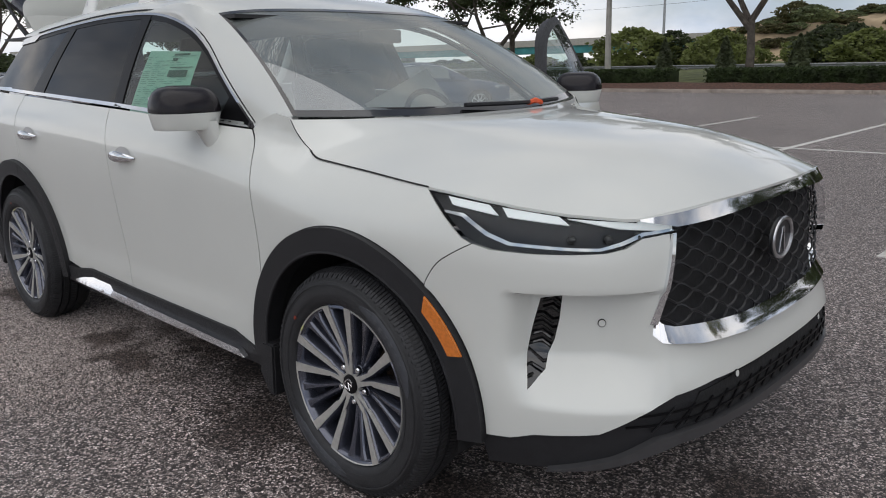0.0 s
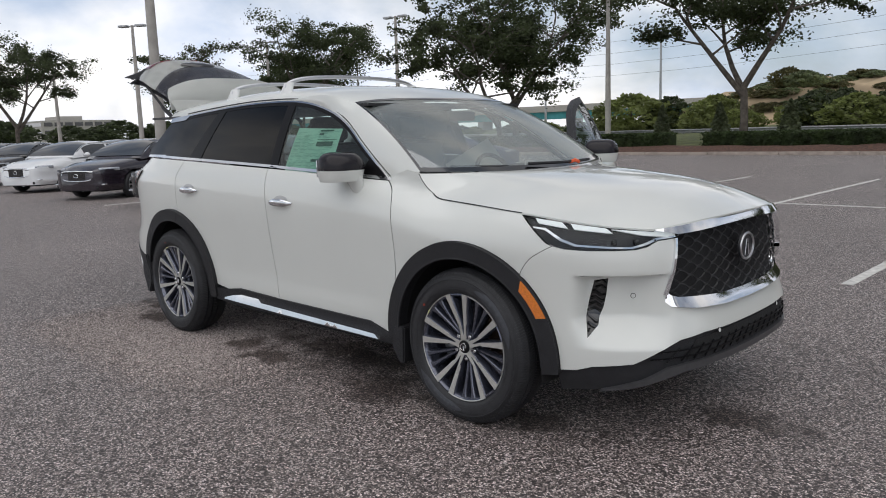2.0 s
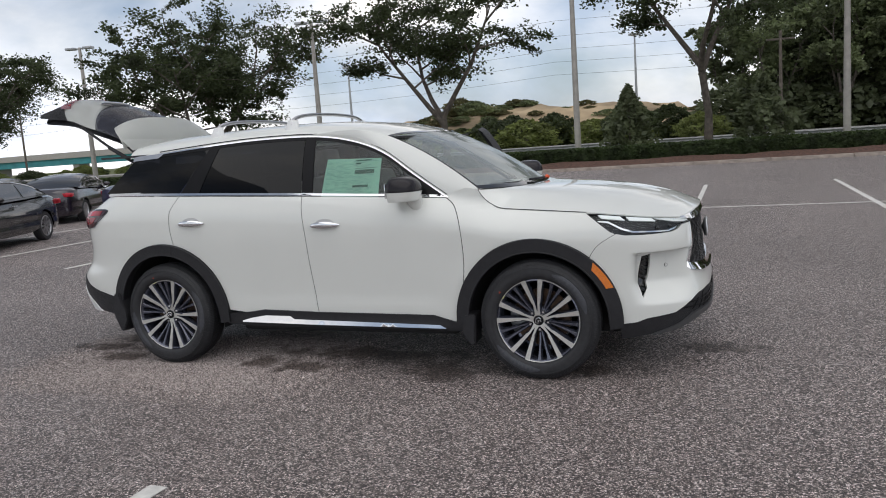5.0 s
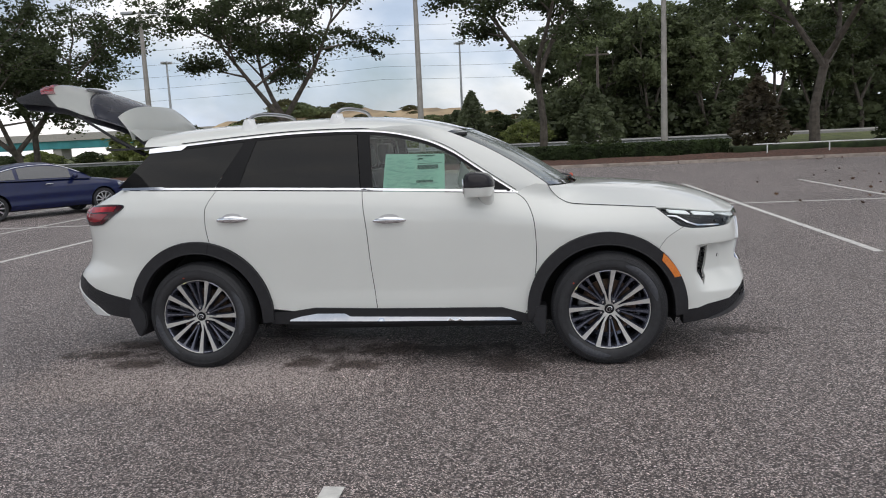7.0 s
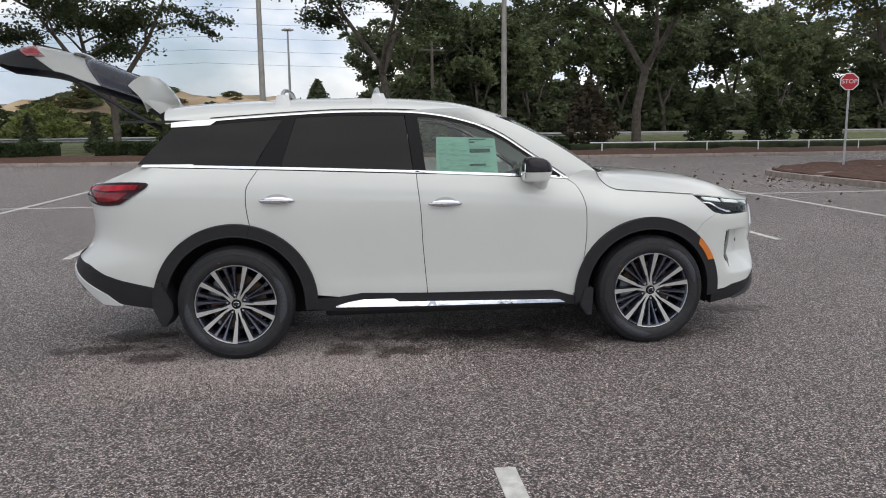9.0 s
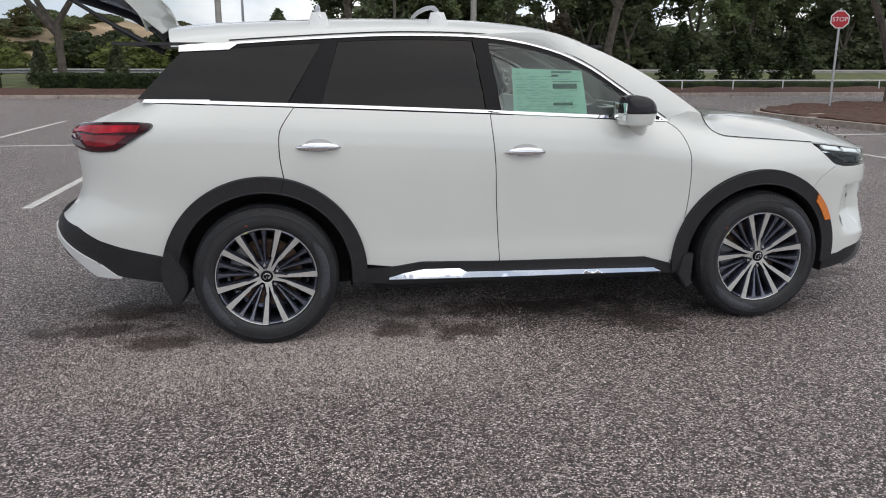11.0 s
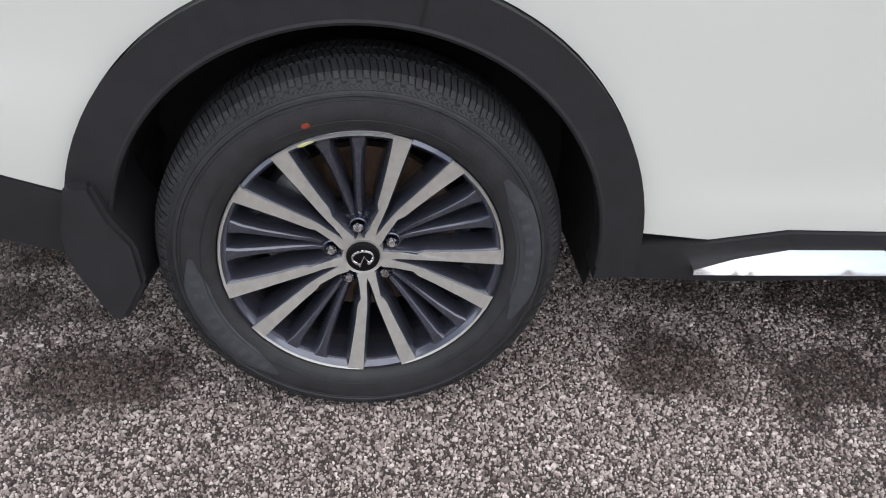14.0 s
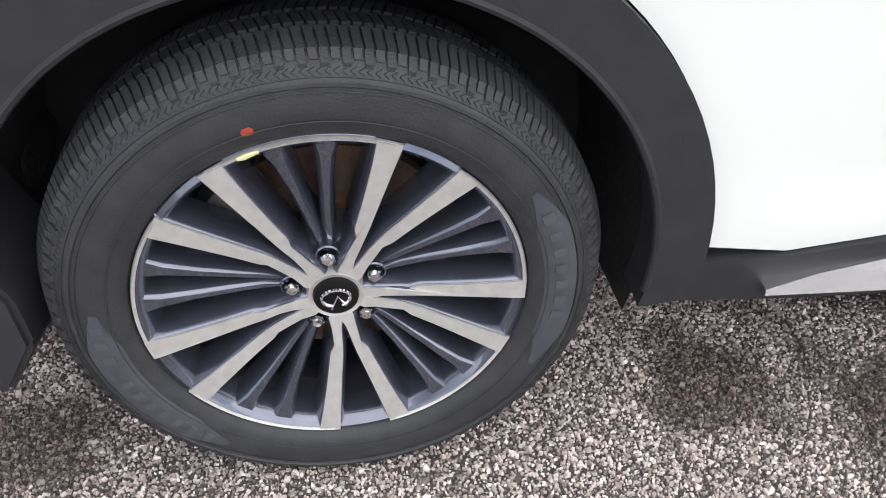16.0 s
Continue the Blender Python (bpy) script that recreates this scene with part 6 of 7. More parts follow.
# ---- cabin ----
def seat(x, y, w=0.52):
    bm = bmesh.new()
    box(bm, x - 0.27, x + 0.27, y - w / 2, y + w / 2, 0.62, 0.80, 0.05)
    st = part("seat", bm, SEATBLACK, suv, "black leather seat")
    bm = bmesh.new()
    box(bm, -0.08, 0.08, -w / 2, w / 2, 0, 0.62, 0.05, Matrix.Translation((x - 0.27, y, 0.76)) @ Matrix.Rotation(radians(-14), 4, "Y"))
    part("backrest", bm, SEATBLACK, st)
    bm = bmesh.new()
    box(bm, -0.05, 0.05, -0.14, 0.14, 0, 0.17, 0.04, Matrix.Translation((x - 0.43, y, 1.39)) @ Matrix.Rotation(radians(-8), 4, "Y"))
    part("headrest", bm, SEATBLACK, st)


for sx in (0.15, -0.85):
    for sy in (-0.38, 0.38):
        seat(sx, sy)
bm = bmesh.new()
rows = []
for k in range(21):
    y = -0.78 + 1.56 * k / 20
    hump = 0.05 * math.exp(-((y - 0.38) / 0.17) ** 2)
    rows.append([Vector((1.12 - 0.12 * (y / 0.8) ** 2, y, 1.17)), Vector((0.9, y, 1.18 + hump)), Vector((0.72, y, 1.13 + hump)), Vector((0.66, y, 1.0)), Vector((0.70, y, 0.6))])
grid(bm, rows)
part("dashboard", bm, SEATBLACK, suv, "black dashboard")
bm = bmesh.new()
wheel_m = Matrix.Translation((0.55, 0.38, 1.10)) @ Matrix.Rotation(radians(66), 4, "Y")
tube(bm, [wheel_m @ Vector((0.185 * math.cos(t), 0.185 * math.sin(t), 0)) for t in [2 * math.pi * k / 32 for k in range(33)]], 0.015, 8, False)
tube(bm, [wheel_m @ Vector((0, -0.18, 0)), wheel_m @ Vector((0, 0.18, 0))], 0.02, 8)
tube(bm, [wheel_m @ Vector((0, 0, 0)), wheel_m @ Vector((0.17, 0, 0))], 0.02, 8)
part("steering_wheel", bm, SEATBLACK, suv)
bm = bmesh.new()
box(bm, -0.004, 0.0, -0.27, 0.20, -0.10, 0.16, 0.0, Matrix.Translation((0.42, 0.40, 1.18)) @ Matrix.Rotation(radians(20), 4, "X") @ Matrix.Rotation(radians(-30), 4, "Y"))
part("paper_sheet", bm, PAPERWHITE, suv, "white paper cover behind the wheel")
bm = bmesh.new()
box(bm, 0.86, 1.02, 0.20, 0.62, 1.205, 1.210, 0.0, Matrix.Rotation(radians(0), 4, "Z"))
part("paper_sheet", bm, PAPERWHITE, suv, "white paper on the dashboard")
bm = bmesh.new()
box(bm, -0.84, 0.86, -0.86, 0.86, 0.36, 0.40)
box(bm, -2.2, -0.84, -0.54, 0.54, 0.36, 0.40)
box(bm, -2.2, 0.5, -0.70, 0.70, 1.60, 1.615)
part("cabin_lining", bm, SEATBLACK, suv)
bm = bmesh.new()
box(bm, -0.03, 0.0, -0.12, 0.12, 0, 0.06, 0.01, Matrix.Translation((0.60, 0, 1.50)))
part("interior_mirror", bm, SEATBLACK, suv)

# ---- window sticker ----
stk = lambda u, v, o=0: side_glass(u, v, -0.006 + o)
bm = panel([(-0.075, 1.232), (-0.062, 1.488), (0.352, 1.475), (0.358, 1.215)], stk, step=0.1, thick=0.001)
sticker = part("window_sticker", bm, PAPER, suv, "pale green printed window sticker")
bm, bm2 = bmesh.new(), bmesh.new()
rng = random.Random(4)
for (u0, u1, v0, v1) in ((0.165, 0.285, 1.462, 1.47), (0.165, 0.31, 1.375, 1.402), (0.16, 0.275, 1.285, 1.300), (0.165, 0.205, 1.44, 1.452), (0.165, 0.335, 1.412, 1.415)):
    panel([(u0, v0), (u0, v1), (u1, v1), (u1, v0)], lambda u, v, o=0: side_glass(u, v, -0.003 + o), step=0.2, thick=0, bm=bm)
for k in range(26):
    v = 1.245 + 0.0085 * k
    u = -0.05
    while u < 0.33:
        w = rng.uniform(0.02, 0.07)
        if rng.random() < 0.7 and u + w < 0.34:
            panel([(u, v), (u, v + 0.003), (u + w, v + 0.003), (u + w, v)], lambda u_, v_, o=0: side_glass(u_, v_, -0.0035 + o), step=0.2, thick=0, bm=bm2)
        u += w + 0.02
part("print", bm, INK, sticker)
part("fine_print", bm2, INKPALE, sticker)


# ---- wheels ----
def wheel(cx, side, turn):
    """A wheel at the right (side -1) or left; built about the y axis, face towards -y."""
    root = thing("wheel", "20-inch machined two-tone alloy wheel with a black tyre", "")
    root.parent = suv
    root.matrix_local = Matrix.Translation((cx, side * 0.883, 0.385)) @ Matrix.Rotation(math.pi if side > 0 else 0, 4, "Z") @ Matrix.Rotation(radians(turn), 4, "Y")
    bm = bmesh.new()
    R = 0.3835
    prof = [(0.270, 0.10), (0.270, -0.095), (0.276, -0.112), (0.290, -0.120), (0.315, -0.125), (0.340, -0.121), (0.342, -0.1235), (0.346, -0.1230), (0.348, -0.1195), (0.362, -0.111), (0.372, -0.098), (0.379, -0.085), (R - 0.001, -0.072),
            (R, -0.0660), (R - 0.008, -0.065), (R - 0.008, -0.057), (R + 0.001, -0.056), (R + 0.001, -0.026), (R - 0.008, -0.025), (R - 0.008, -0.015), (R + 0.001, -0.014), (R + 0.001, 0.018), (R - 0.008, 0.019), (R - 0.008, 0.029), (R, 0.03), (R - 0.002, 0.06), (R - 0.006, 0.085), (0.36, 0.11), (0.32, 0.125), (0.27, 0.11)]
    lathe(bm, prof, 120)
    tyre = part("tyre", bm, RUBBER, root, "black tyre", smooth=50)
    bm = bmesh.new()
    for k in range(186):
        t = 2 * math.pi * k / 186
        dy = 0.006 * (k % 2)
        for y0, y1, r0, r1, sk in ((-0.112 + dy, -0.098, 0.3600 + 0.35 * dy, 0.3720, 0.004), (-0.098, -0.068, 0.3720, 0.3850, 0.014), (-0.054, -0.028, 0.384, 0.3865, 0.02), (-0.012, 0.016, 0.384, 0.3865, -0.02)):
            a0, a1 = t, t + 0.0255
            q = []
            for (aa, yy, rr) in ((a0, y0, r0), (a1, y0, r0), (a1 + sk, y1, r1), (a0 + sk, y1, r1)):
                q.append(bm.verts.new((rr * math.cos(aa), yy, rr * math.sin(aa))))
            q2 = [bm.verts.new(v.co * 1.0 + Vector((v.co.x, 0, v.co.z)).normalized() * 0.0055) for v in q]
            bm.faces.new(q2)
            for i in range(4):
                j = (i + 1) % 4
                bm.faces.new((q[i], q[j], q2[j], q2[i]))
    part("tread", bm, RUBBER, root, smooth=0, kind="stuff")
    # fine raised rings and chevrons on the side wall
    for r_, y_ in ((0.2985, -0.1228), (0.3355, -0.1228), (0.3515, -0.1180)):
        bm = bmesh.new()
        tube(bm, [(r_ * math.cos(t), y_, r_ * math.sin(t)) for t in [2 * math.pi * k / 96 for k in range(97)]], 0.0008, 5, False)
        part("sidewall_ring", bm, RUBBER, root)
    bm = bmesh.new()
    for k in range(240):
        t = 2 * math.pi * k / 240
        for t0, t1, r0, r1, y0, y1 in ((t, t + 0.02, 0.3535, 0.3575, -0.1168, -0.1142), (t + 0.02, t, 0.3575, 0.3615, -0.1142, -0.1114)):
            tube(bm, [(r0 * math.cos(t0), y0 - 0.0006, r0 * math.sin(t0)), (r1 * math.cos(t1), y1 - 0.0006, r1 * math.sin(t1))], 0.0005, 3, False)
    part("sidewall_chevron", bm, RUBBER, root, kind="stuff")
    # raised panels and lettering bars on the side wall
    def wall(r, t, up=0.0):
        y = np.interp(r, [0.276, 0.290, 0.315, 0.340, 0.362], [-0.112, -0.120, -0.125, -0.122, -0.111])
        return Vector((r * math.sin(t), y - up, r * math.cos(t)))

    def band(bm, t0, t1, r0, r1, up, n=14, taper=0.0):
        rows = []
        for i in range(n + 1):
            t = t0 + (t1 - t0) * i / n
            e = taper * (max(0, 1 - i / (n * 0.2)) + max(0, (i - n * 0.8) / (n * 0.2)))
            rows.append([wall(r0 + (r1 - r0) * q, t, up if 0 < q < 1 else 0.0) if e == 0 else wall((r0 + r1) / 2 + (q - 0.5) * (r1 - r0) * (1 - e), t, up if 0 < q < 1 else 0.0) for q in (0, 0.03, 0.5, 0.97, 1)])
        grid(bm, rows)
    for b0 in (62, 222):
        bm = bmesh.new()
        band(bm, radians(b0), radians(b0 + 60), 0.294, 0.340, 0.0012, 24, 0.8)
        part("sidewall_panel", bm, RUBBERBAND, root)
    for t0, widths in ((69, (5, 4, 4, 4, 4, 4, 4)), (227, (4, 3.5, 3.5, 3.5, 3.5, 3.5, 3.5, 0, 4, 4, 3.5))):
        t = t0
        for w in widths:
            if w:
                bm = bmesh.new()
                band(bm, radians(t), radians(t + w * 0.62), 0.3085, 0.3265, 0.0026, 3)
                part("lettering_bar", bm, RUBBERMARK, root)
            t += (w or 3) + 1.3
    bm = bmesh.new()
    band(bm, radians(-11.0), radians(-8.2), 0.2965, 0.3070, 0.0015, 10, 0.75)
    part("paint_dot", bm, REDMARK, root, "red paint dot")
    bm = bmesh.new()
    tube(bm, [(0.266 * math.sin(radians(t)), -0.1095, 0.266 * math.cos(radians(t))) for t in (-16, -14, -12, -10)], [0.002, 0.004, 0.003, 0.002], 6)
    part("paint_dab", bm, YELLOWMARK, root, "pale yellow paint dab")
    # rim
    bm = bmesh.new()
    lathe(bm, [(0.272, -0.104), (0.264, -0.108), (0.257, -0.102), (0.252, -0.082), (0.244, -0.02), (0.234, 0.09), (0.2, 0.10)], 96)
    rim_ = part("rim", bm, RIMDARK, root, "dark grey painted rim barrel")

    def prism(bm, outline, y_of, *steps):
        """A plate with sides that go down in steps of (outwards, depth)."""
        rings = [[bm.verts.new((x, y_of(x, z), z)) for x, z in outline]]
        bm.faces.new(rings[0])
        for spread, depth in steps:
            wide = inset(outline, -spread) if spread else outline
            rings.append([bm.verts.new((q[0], y_of(x, z) + depth, q[1])) for (x, z), q in zip(outline, wide)])
        for a, b in zip(rings, rings[1:]):
            for i in range(len(a)):
                j = (i + 1) % len(a)
                bm.faces.new((a[i], b[i], b[j], a[j]))

    dish = lambda x, z: float(np.interp(math.hypot(x, z), [0.0, 0.05, 0.08, 0.13, 0.20, 0.26], [-0.088, -0.088, -0.083, -0.088, -0.100, -0.1095]))
    pol = lambda r, t: (r * math.sin(radians(t)), r * math.cos(radians(t)))
    for k in range(5):
        c = 72 * k
        for sgn in (-1, 1):
            # one of a pair of spokes beside the slit at c + 36
            lft, rgt = [], []
            for r, ang, w in ((0.037, 25.5, 0.0085), (0.046, 25.5, 0.0098), (0.066, 26.8, 0.0072), (0.085, 27.6, 0.0066), (0.104, 28.2, 0.0062), (0.118, 26.6, 0.0092), (0.128, 26.3, 0.0098), (0.155, 25.6, 0.0104), (0.19, 24.9, 0.0118), (0.23, 24.3, 0.0138), (0.262, 23.9, 0.0160), (0.270, 23.8, 0.0166)):
                t = c + sgn * ang
                u = np.array(pol(r, t))
                d = np.array((u[1], -u[0])) / r
                lft.append(tuple(u - d * w))
                rgt.append(tuple(u + d * w))
            bm = bmesh.new()
            prism(bm, lft + rgt[::-1], dish, (0.0, 0.008))
            bmesh.ops.recalc_face_normals(bm, faces=bm.faces)
            sp = part("spoke", bm, MACHINED, root, "bright machined spoke", smooth=30)
            bm = bmesh.new()
            prism(bm, inset(lft + rgt[::-1], -0.0012), lambda x, z: dish(x, z) + 0.003, (0.0035, 0.005), (0.0065, 0.020), (0.009, 0.052))
            bmesh.ops.recalc_face_normals(bm, faces=bm.faces)
            part("spoke_flank", bm, RIMDARK, root, smooth=30)
        # bright arc of the lip over the wide gap
        bm = bmesh.new()
        rows = []
        for i in range(25):
            t = c - 25.5 + 51 * i / 24
            rows.append([(pol(r, t)[0], y, pol(r, t)[1]) for r, y in ((0.2640, -0.094), (0.2650, -0.1085), (0.2690, -0.1105), (0.2710, -0.1065))])
        grid(bm, rows)
        bmesh.ops.recalc_face_normals(bm, faces=bm.faces)
        part("lip", bm, MACHINED, root)
        # two dark ribs in the gap
        for a_in, a_out in ((-4.5, -7.0), (4.5, 7.0)):
            bm = bmesh.new()
            lft, rgt = [], []
            for r, w in ((0.074, 0.0020), (0.10, 0.0034), (0.14, 0.0034), (0.19, 0.0042), (0.235, 0.0068), (0.258, 0.0125)):
                t = c + a_in * (0.8 + 0.2 * r / 0.244) + (a_out - a_in) * r / 0.244
                u = np.array(pol(r, t))
                d = np.array((u[1], -u[0])) / r
                lft.append(tuple(u - d * w))
                rgt.append(tuple(u + d * w))
            prism(bm, lft + rgt[::-1], lambda x, z: float(np.interp(math.hypot(x, z), [0.05, 0.09, 0.15, 0.2, 0.256], [-0.066, -0.066, -0.078, -0.089, -0.101])), (0.0030, 0.003), (0.0065, 0.010), (0.0090, 0.045))
            bmesh.ops.recalc_face_normals(bm, faces=bm.faces)
            part("rib", bm, RIMDARK, root, smooth=30)
        # lug nut
        x, z = pol(0.0615, c)
        bm = bmesh.new()
        lathe(bm, [(0.0170, -0.04), (0.0172, -0.072), (0.0150, -0.0735), (0.0140, -0.05)], 20, Matrix.Translation((x, 0.0, z)))
        part("nut_pocket", bm, RIMDARK, root)
        bm = bmesh.new()
        bmesh.ops.create_cone(bm, cap_ends=True, segments=6, radius1=0.0112, radius2=0.0108, depth=0.034, matrix=Matrix.Translation((x, -0.064, z)) @ Matrix.Rotation(radians(90), 4, "X"))
        bmesh.ops.create_cone(bm, cap_ends=True, segments=16, radius1=0.0098, radius2=0.0070, depth=0.005, matrix=Matrix.Translation((x, -0.0835, z)) @ Matrix.Rotation(radians(90), 4, "X"))
        part("lug_nut", bm, CHROME, root, "chrome lug nut")
    bm = bmesh.new()
    lathe(bm, [(0.0, -0.086), (0.033, -0.086), (0.0395, -0.0885), (0.0415, -0.080), (0.043, -0.060)], 48)
    part("hub", bm, MACHINED, root)
    bm = bmesh.new()
    lathe(bm, [(0.044, -0.062), (0.062, -0.052), (0.080, -0.052), (0.090, -0.035), (0.090, 0.0)], 48)
    part("hub_face", bm, RIMDARK, root)
    bm = bmesh.new()
    lathe(bm, [(0.0, -0.094), (0.026, -0.0935), (0.0315, -0.0915), (0.033, -0.086)], 40)
    cap = part("centre_cap", bm, PILLARBLACK, root, "black centre cap with a plain silver oval")
    bm = bmesh.new()
    tube(bm, [(0.020 * math.cos(t), -0.0960, 0.002 + 0.015 * math.sin(t)) for t in [radians(-70 + 320 * k / 28) for k in range(29)]], 0.0026, 6)
    tube(bm, [(-0.009, -0.0960, -0.017), (0.003, -0.0960, 0.006), (0.012, -0.0960, -0.013)], 0.0024, 6)
    part("cap_mark", bm, CHROME, root)
    bm = bmesh.new()
    lathe(bm, [(0.05, 0.0), (0.085, -0.002), (0.09, 0.012), (0.187, 0.012), (0.187, 0.035), (0.05, 0.035)], 64)
    part("brake_disc", bm, DISC, root, "rusty brake disc")
    bm = bmesh.new()
    rows = []
    for i in range(13):
        t = radians(-75 + 50 * i / 12)
        rows.append([(r * math.sin(t), y, r * math.cos(t)) for r, y in ((0.10, -0.01), (0.125, -0.03), (0.17, -0.03), (0.205, -0.015), (0.21, 0.04), (0.10, 0.04))])
    vs = grid(bm, rows, close=True)
    bm.faces.new(vs[0])
    bm.faces.new(vs[-1][::-1])
    bmesh.ops.recalc_face_normals(bm, faces=bm.faces)
    part("caliper", bm, CALIPER, root, "grey brake caliper")
    return root


wheel(-1.45, -1, -8.0)
wheel(1.45, -1, -42.0)
wheel(-1.45, 1, 12.0)
wheel(1.45, 1, 30.0)


# ================= parked cars =================
def sedan(name, paint_mat, label, coupe=False):
    """A saloon: nose towards +x, about 4.8 m long."""
    root = thing(name, label, "car", "parked cars")
    top = curve((-2.4, 0.92), (-2.2, 1.0), (-1.6, 1.03), (-0.5, 1.0), (0.7, 0.98), (1.4, 0.93), (2.0, 0.83), (2.4, 0.66))
    wide = curve((-2.42, 0.62), (-2.3, 0.78), (-1.8, 0.90), (0, 0.93), (1.5, 0.90), (2.1, 0.80), (2.35, 0.66), (2.42, 0.5))
    xs = np.linspace(-2.42, 2.42, 97)
    rows = []
    for x in xs:
        w, t = wide(x), top(x)
        sect = [(-0.92, 0.24), (-1.0, 0.34), (-0.985, 0.5), (-1.0, 0.62), (-0.985, 0.75), (-0.93, t - 0.06), (-0.80, t - 0.005), (-0.45, t + 0.025), (0, t + 0.035)]
        flank = [(p[0] + (q[0] - p[0]) * k / 3, p[1] + (q[1] - p[1]) * k / 3) for p, q in zip(sect[:5], sect[1:5]) for k in range(3)]
        sect = [(a, min(z, t + 0.04)) for a, z in flank + sect[4:]]
        sect += [(-a, z) for a, z in sect[-2::-1]]
        rows.append([Vector((x, a * w, z)) for a, z in sect])
    bm = bmesh.new()
    vs = grid(bm, rows)
    bm.faces.new(vs[0])
    bm.faces.new(vs[-1][::-1])
    dead = [f for f in bm.faces if any(math.hypot(f.calc_center_median().x - cx, f.calc_center_median().z - 0.33) < 0.375 for cx in (-1.42, 1.42)) and abs(f.calc_center_median().y) > 0.55 and f.calc_center_median().z < 0.74]
    bmesh.ops.delete(bm, geom=dead, context="FACES")
    for v in bm.verts:
        cx = math.copysign(1.42, v.co.x)
        d = math.hypot(v.co.x - cx, v.co.z - 0.33)
        if v.is_boundary and 0.3 < d < 0.45 and v.co.z > 0.26:
            v.co.x, v.co.z = cx + (v.co.x - cx) * 0.375 / d, 0.33 + (v.co.z - 0.33) * 0.375 / d
    bmesh.ops.recalc_face_normals(bm, faces=bm.faces)
    part("body", bm, paint_mat, root, smooth=50)
    bm = bmesh.new()
    box(bm, -2.2, 2.2, -0.6, 0.6, 0.2, 0.6)
    part("underbody", bm, DARK, root)
    # cabin
    rear = -1.75 if not coupe else -1.9
    line = curve((rear, 0.99), (-1.25, 1.26), (-0.7, 1.40), (-0.1, 1.435), (0.35, 1.38), (0.8, 1.18), (1.12, 0.97))
    cx = np.linspace(rear, 1.12, 33)
    rows = []
    for x in cx:
        t = max(line(x), top(x) + 0.01)
        wb = 0.88 * wide(x) / 0.93
        h = (t - top(x)) / 0.45
        wt = wb - 0.24 * h
        rows.append([Vector((x, -wb, top(x) - 0.02)), Vector((x, -(wb - 0.10 * h), top(x) + 0.4 * (t - top(x)))), Vector((x, -wt, t - 0.05 * h)), Vector((x, -wt * 0.6, t + 0.0)), Vector((x, 0, t + 0.02 * h)), Vector((x, wt * 0.6, t + 0.0)), Vector((x, wt, t - 0.05 * h)), Vector((x, wb - 0.10 * h, top(x) + 0.4 * (t - top(x)))), Vector((x, wb, top(x) - 0.02))])
    bm = bmesh.new()
    grid(bm, rows)
    part("cabin", bm, paint_mat, root, smooth=60)

    def skin(i0, i1, k0, k1, name_, lab, outw):
        bm = bmesh.new()
        sub = []
        for i in range(i0, i1 + 1):
            a = [rows[i][k] for k in range(k0, k1 + 1)]
            sub.append([p + outw for p in a])
        grid(bm, sub)
        bmesh.ops.recalc_face_normals(bm, faces=bm.faces)
        part(name_, bm, CARGLASS, root, lab, smooth=60)
    skin(22, 31, 2, 6, "windscreen", "dark reflecting windscreen", Vector((0.012, 0, 0.01)))
    skin(1, 7, 2, 6, "rear_screen", "", Vector((-0.012, 0, 0.01)))
    for sy in (-1, 1):
        for a0, a1 in (((5, 13), (14, 26)) if not coupe else ((5, 11), (12, 26))):
            bm = bmesh.new()
            sub = []
            for i in range(a0, a1 + 1):
                r = rows[i]
                p0, p1, p2 = (r[0], r[1], r[2]) if sy < 0 else (r[8], r[7], r[6])
                sub.append([p + Vector((0, sy * 0.01, 0)) for p in (p0.lerp(p1, 0.25), p1, p1.lerp(p2, 0.8))])
            grid(bm, sub)
            part("side_window", bm, CARGLASS, root, smooth=60)
        bm = bmesh.new()
        tube(bm, [(rows[i][2].x, sy * abs(rows[i][2].y) * 1.012, rows[i][2].z - 0.01) for i in range(4, 30)], 0.009, 5)
        part("window_trim", bm, CHROME, root)
        bm = bmesh.new()
        bmesh.ops.create_uvsphere(bm, u_segments=14, v_segments=10, radius=0.1, matrix=Matrix.Translation((0.62, sy * 0.98, 1.04)) @ Matrix.Diagonal((0.7, 1.0, 0.65, 1)))
        part("door_mirror", bm, paint_mat, root)
        bm = bmesh.new()
        lampm = Matrix.Translation((2.12, sy * 0.66, 0.735)) @ Matrix.Rotation(radians(sy * -38), 4, "Z")
        box(bm, -0.30, 0.19, -0.05, 0.065, -0.035, 0.05, 0.025, lampm)
        part("headlamp", bm, CARLAMP, root, "clear headlamp")
        bm = bmesh.new()
        box(bm, -2.40, -2.2, sy * 0.72 - 0.14, sy * 0.72 + 0.14, 0.78, 0.9, 0.03)
        part("tail_lamp", bm, TAILRED, root)
        bm = bmesh.new()
        box(bm, 2.22, 2.34, sy * 0.64 - 0.12, sy * 0.64 + 0.10, 0.37, 0.40, 0.01)
        part("fog_recess", bm, CHROME, root)
        bm = bmesh.new()
        box(bm, -0.15, 0.05, sy * 0.925 - 0.02, sy * 0.925 + 0.02, 0.86, 0.88, 0.006)
        part("door_handle", bm, CHROME, root)
        for wx in (-1.42, 1.42):
            m = Matrix.Translation((wx, sy * 0.80, 0.33)) @ Matrix.Rotation(math.pi if sy > 0 else 0, 4, "Z")
            bm = bmesh.new()
            lathe(bm, [(0.22, 0.09), (0.235, -0.085), (0.27, -0.10), (0.31, -0.095), (0.33, -0.07), (0.33, 0.07), (0.30, 0.1), (0.22, 0.09)], 40, m)
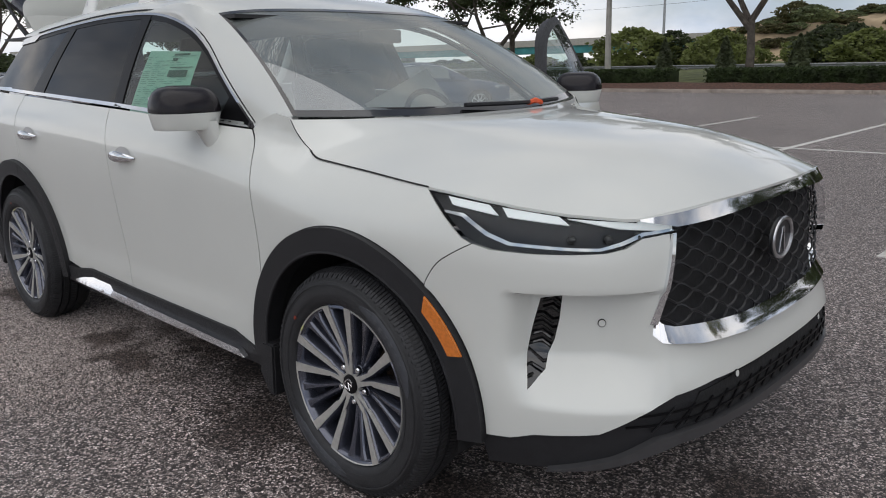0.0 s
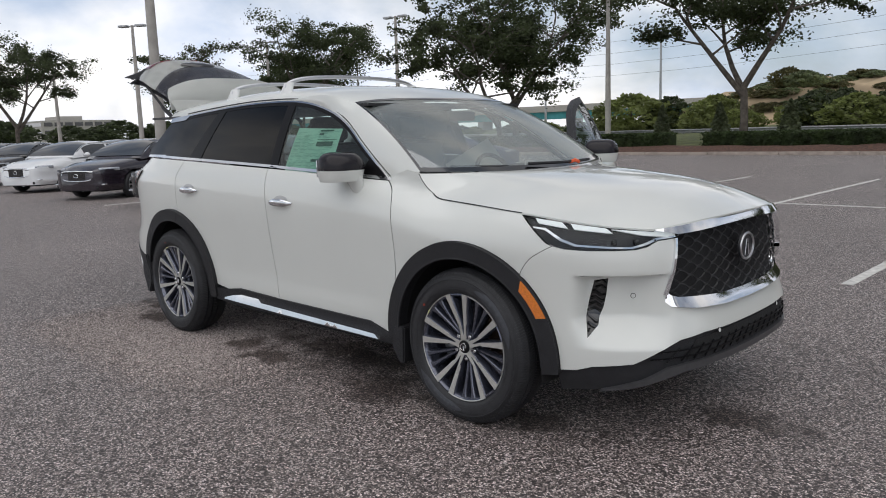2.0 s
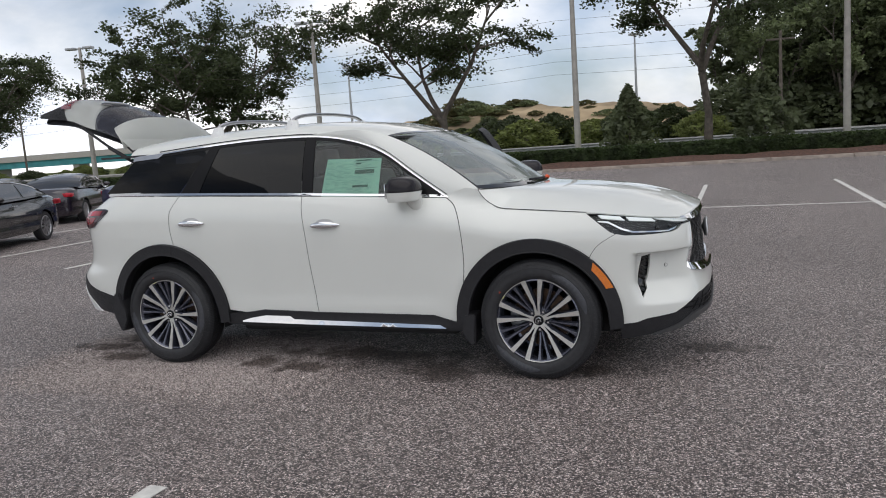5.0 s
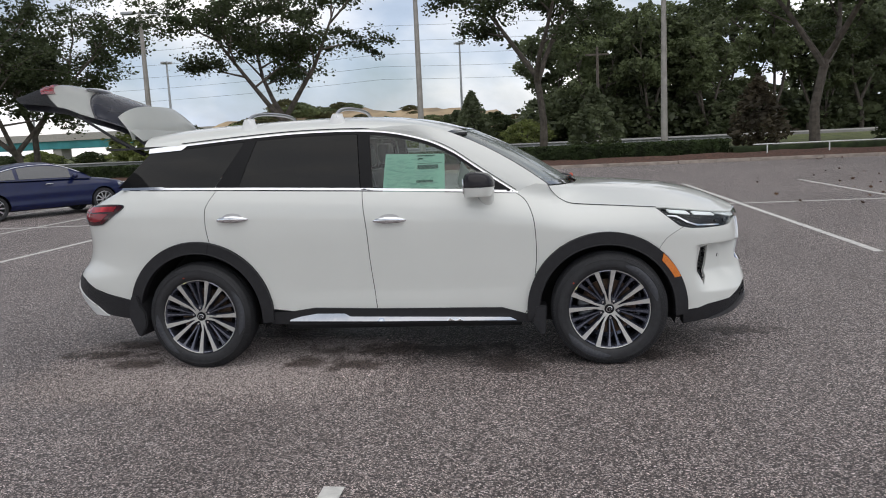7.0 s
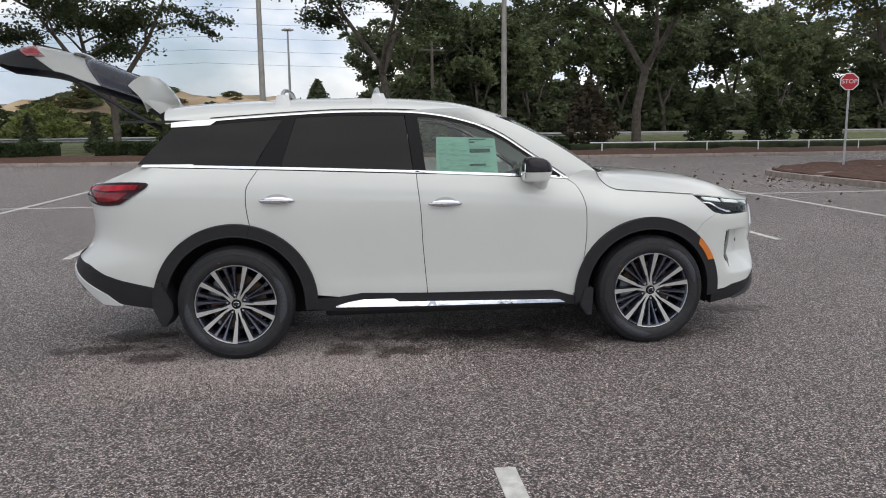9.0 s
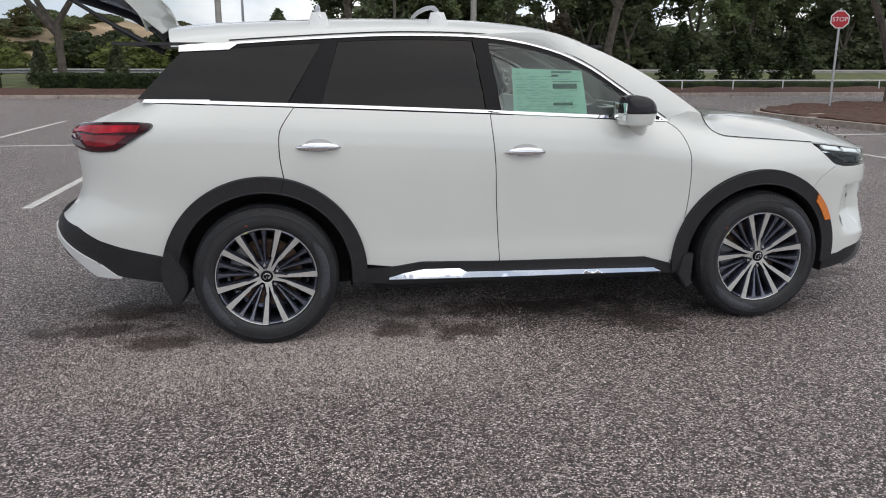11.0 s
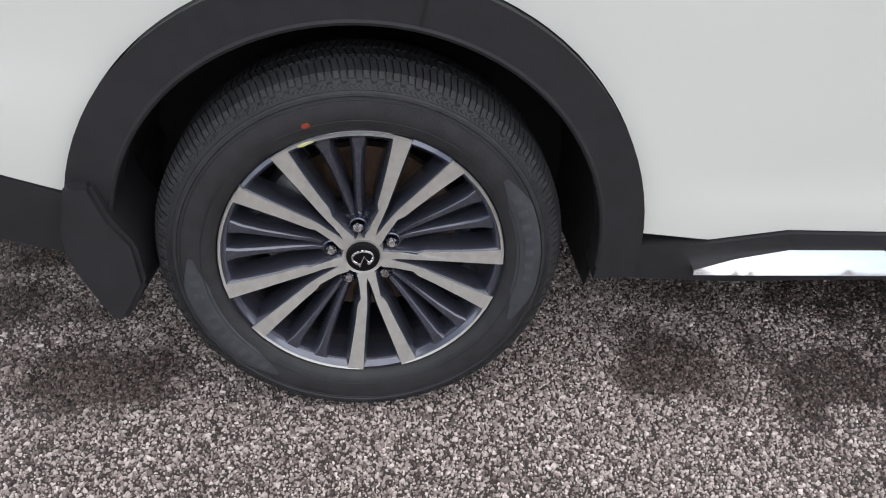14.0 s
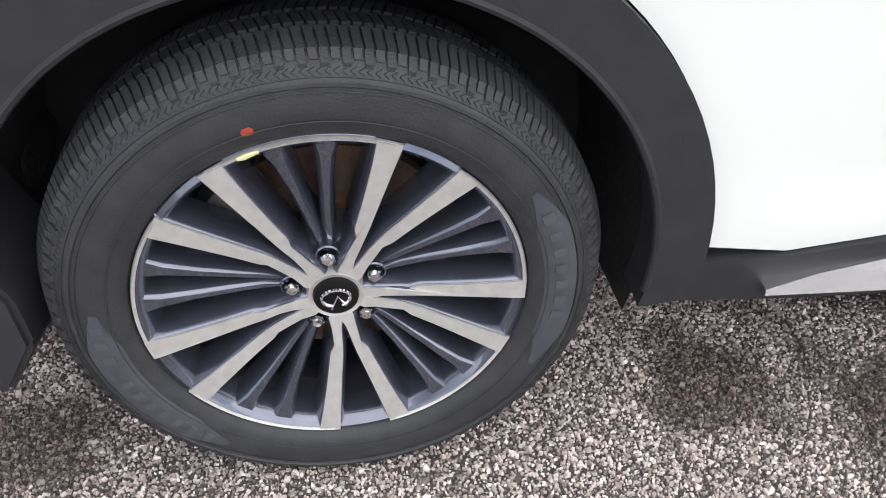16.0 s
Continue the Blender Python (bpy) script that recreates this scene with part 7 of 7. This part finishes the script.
            wh = part("wheel", bm, RUBBER, root, "black tyre on a silver alloy wheel")
            bm = bmesh.new()
            lathe(bm, [(0.235, -0.09), (0.225, -0.095), (0.215, -0.06), (0.2, 0.05)], 40, m)
            for k in range(10):
                a = 2 * math.pi * k / 10
                box(bm, 0.03, 0.225, -0.085, -0.055, -0.016, 0.016, 0.0, m @ Matrix.Rotation(a, 4, "Y"))
            part("rim", bm, SATIN, wh)
    bm = bmesh.new()
    gp = spline([(-0.48, 0.66), (-0.40, 0.50), (0.0, 0.47), (0.40, 0.50), (0.48, 0.66), (0.38, 0.70), (0, 0.715), (-0.38, 0.70), (-0.48, 0.66)], 3)
    nose = lambda y, z, o=0: Vector((2.435 - 0.22 * y * y + o, y, z))
    panel(gp, nose, step=0.1, thick=0.03, bm=bm)
    gr = part("grille", bm, GLOSSBLACK, root, "black grille in a chrome frame")
    bm = bmesh.new()
    tube(bm, [nose(y, z, 0.01) for y, z in gp], 0.016, 6, False)
    part("grille_frame", bm, CHROME, gr)
    bm = bmesh.new()
    tube(bm, [nose(0.06 * math.cos(t), 0.6 + 0.045 * math.sin(t), 0.012) for t in [2 * math.pi * k / 20 for k in range(21)]], 0.008, 5, False)
    part("badge", bm, CHROME, gr, "plain oval badge")
    bm = bmesh.new()
    box(bm, 2.2, 2.40, -0.6, 0.6, 0.25, 0.36, 0.04)
    part("lower_intake", bm, CLAD, root)
    return root


CARGLASS = material("reflecting_car_glass", (0.02, 0.022, 0.025), 0.03, 0.0, 0.2, 5.0, coat=1.0, spec=1.0)
CARLAMP = material("silvery_headlamp", (0.45, 0.47, 0.5), 0.12, 0.5, 0.3, 30.0, coat=1.0)
BLACKPAINT = material("black_car_paint", (0.010, 0.010, 0.012), 0.25, 0.0, 0.1, 4.0, coat=1.0)
DARKPURPLE = material("dark_plum_car_paint", (0.022, 0.016, 0.024), 0.25, 0.2, 0.1, 4.0, coat=1.0)
BLUEPAINT = material("deep_blue_car_paint", (0.004, 0.010, 0.060), 0.3, 0.0, 0.15, 4.0, coat=0.5, spec=0.3)
WHITEPAINT = material("white_car_paint", (0.78, 0.79, 0.80), 0.3, 0.0, 0.02, 4.0, coat=1.0)
GREYPAINT = material("grey_car_paint", (0.16, 0.165, 0.175), 0.28, 0.4, 0.06, 4.0, coat=1.0)
HEAD = -60
black = sedan("black_sedan", BLACKPAINT, "glossy black parked saloon car")
black.matrix_basis = pose(-12.4, 5.95, 0, 0, 0, HEAD - 7)
plum = sedan("plum_sedan", DARKPURPLE, "dark plum parked saloon car")
plum.matrix_basis = pose(-16.7, 5.95, 0, 0, 0, HEAD - 4)
white = sedan("white_sedan", WHITEPAINT, "white parked saloon car")
white.matrix_basis = pose(-21.4, 6.0, 0, 0, 0, HEAD - 2)
blue = sedan("blue_coupe", BLUEPAINT, "deep blue parked coupe", True)
blue.matrix_basis = pose(-12.6, 13.4, 0, 0, 0, 57)
for k, (x, y, src) in enumerate(((-19.5, 12.5, black), (-24.0, 12.5, plum), (-28.5, 12.2, white), (-27, 6.5, black), (-32, 7.0, plum), (-34, 13.0, black), (-17.2, 13.2, plum))):
    copy_thing(src, pose(x, y, 0, 0, 0, 118 if y > 10 else HEAD))
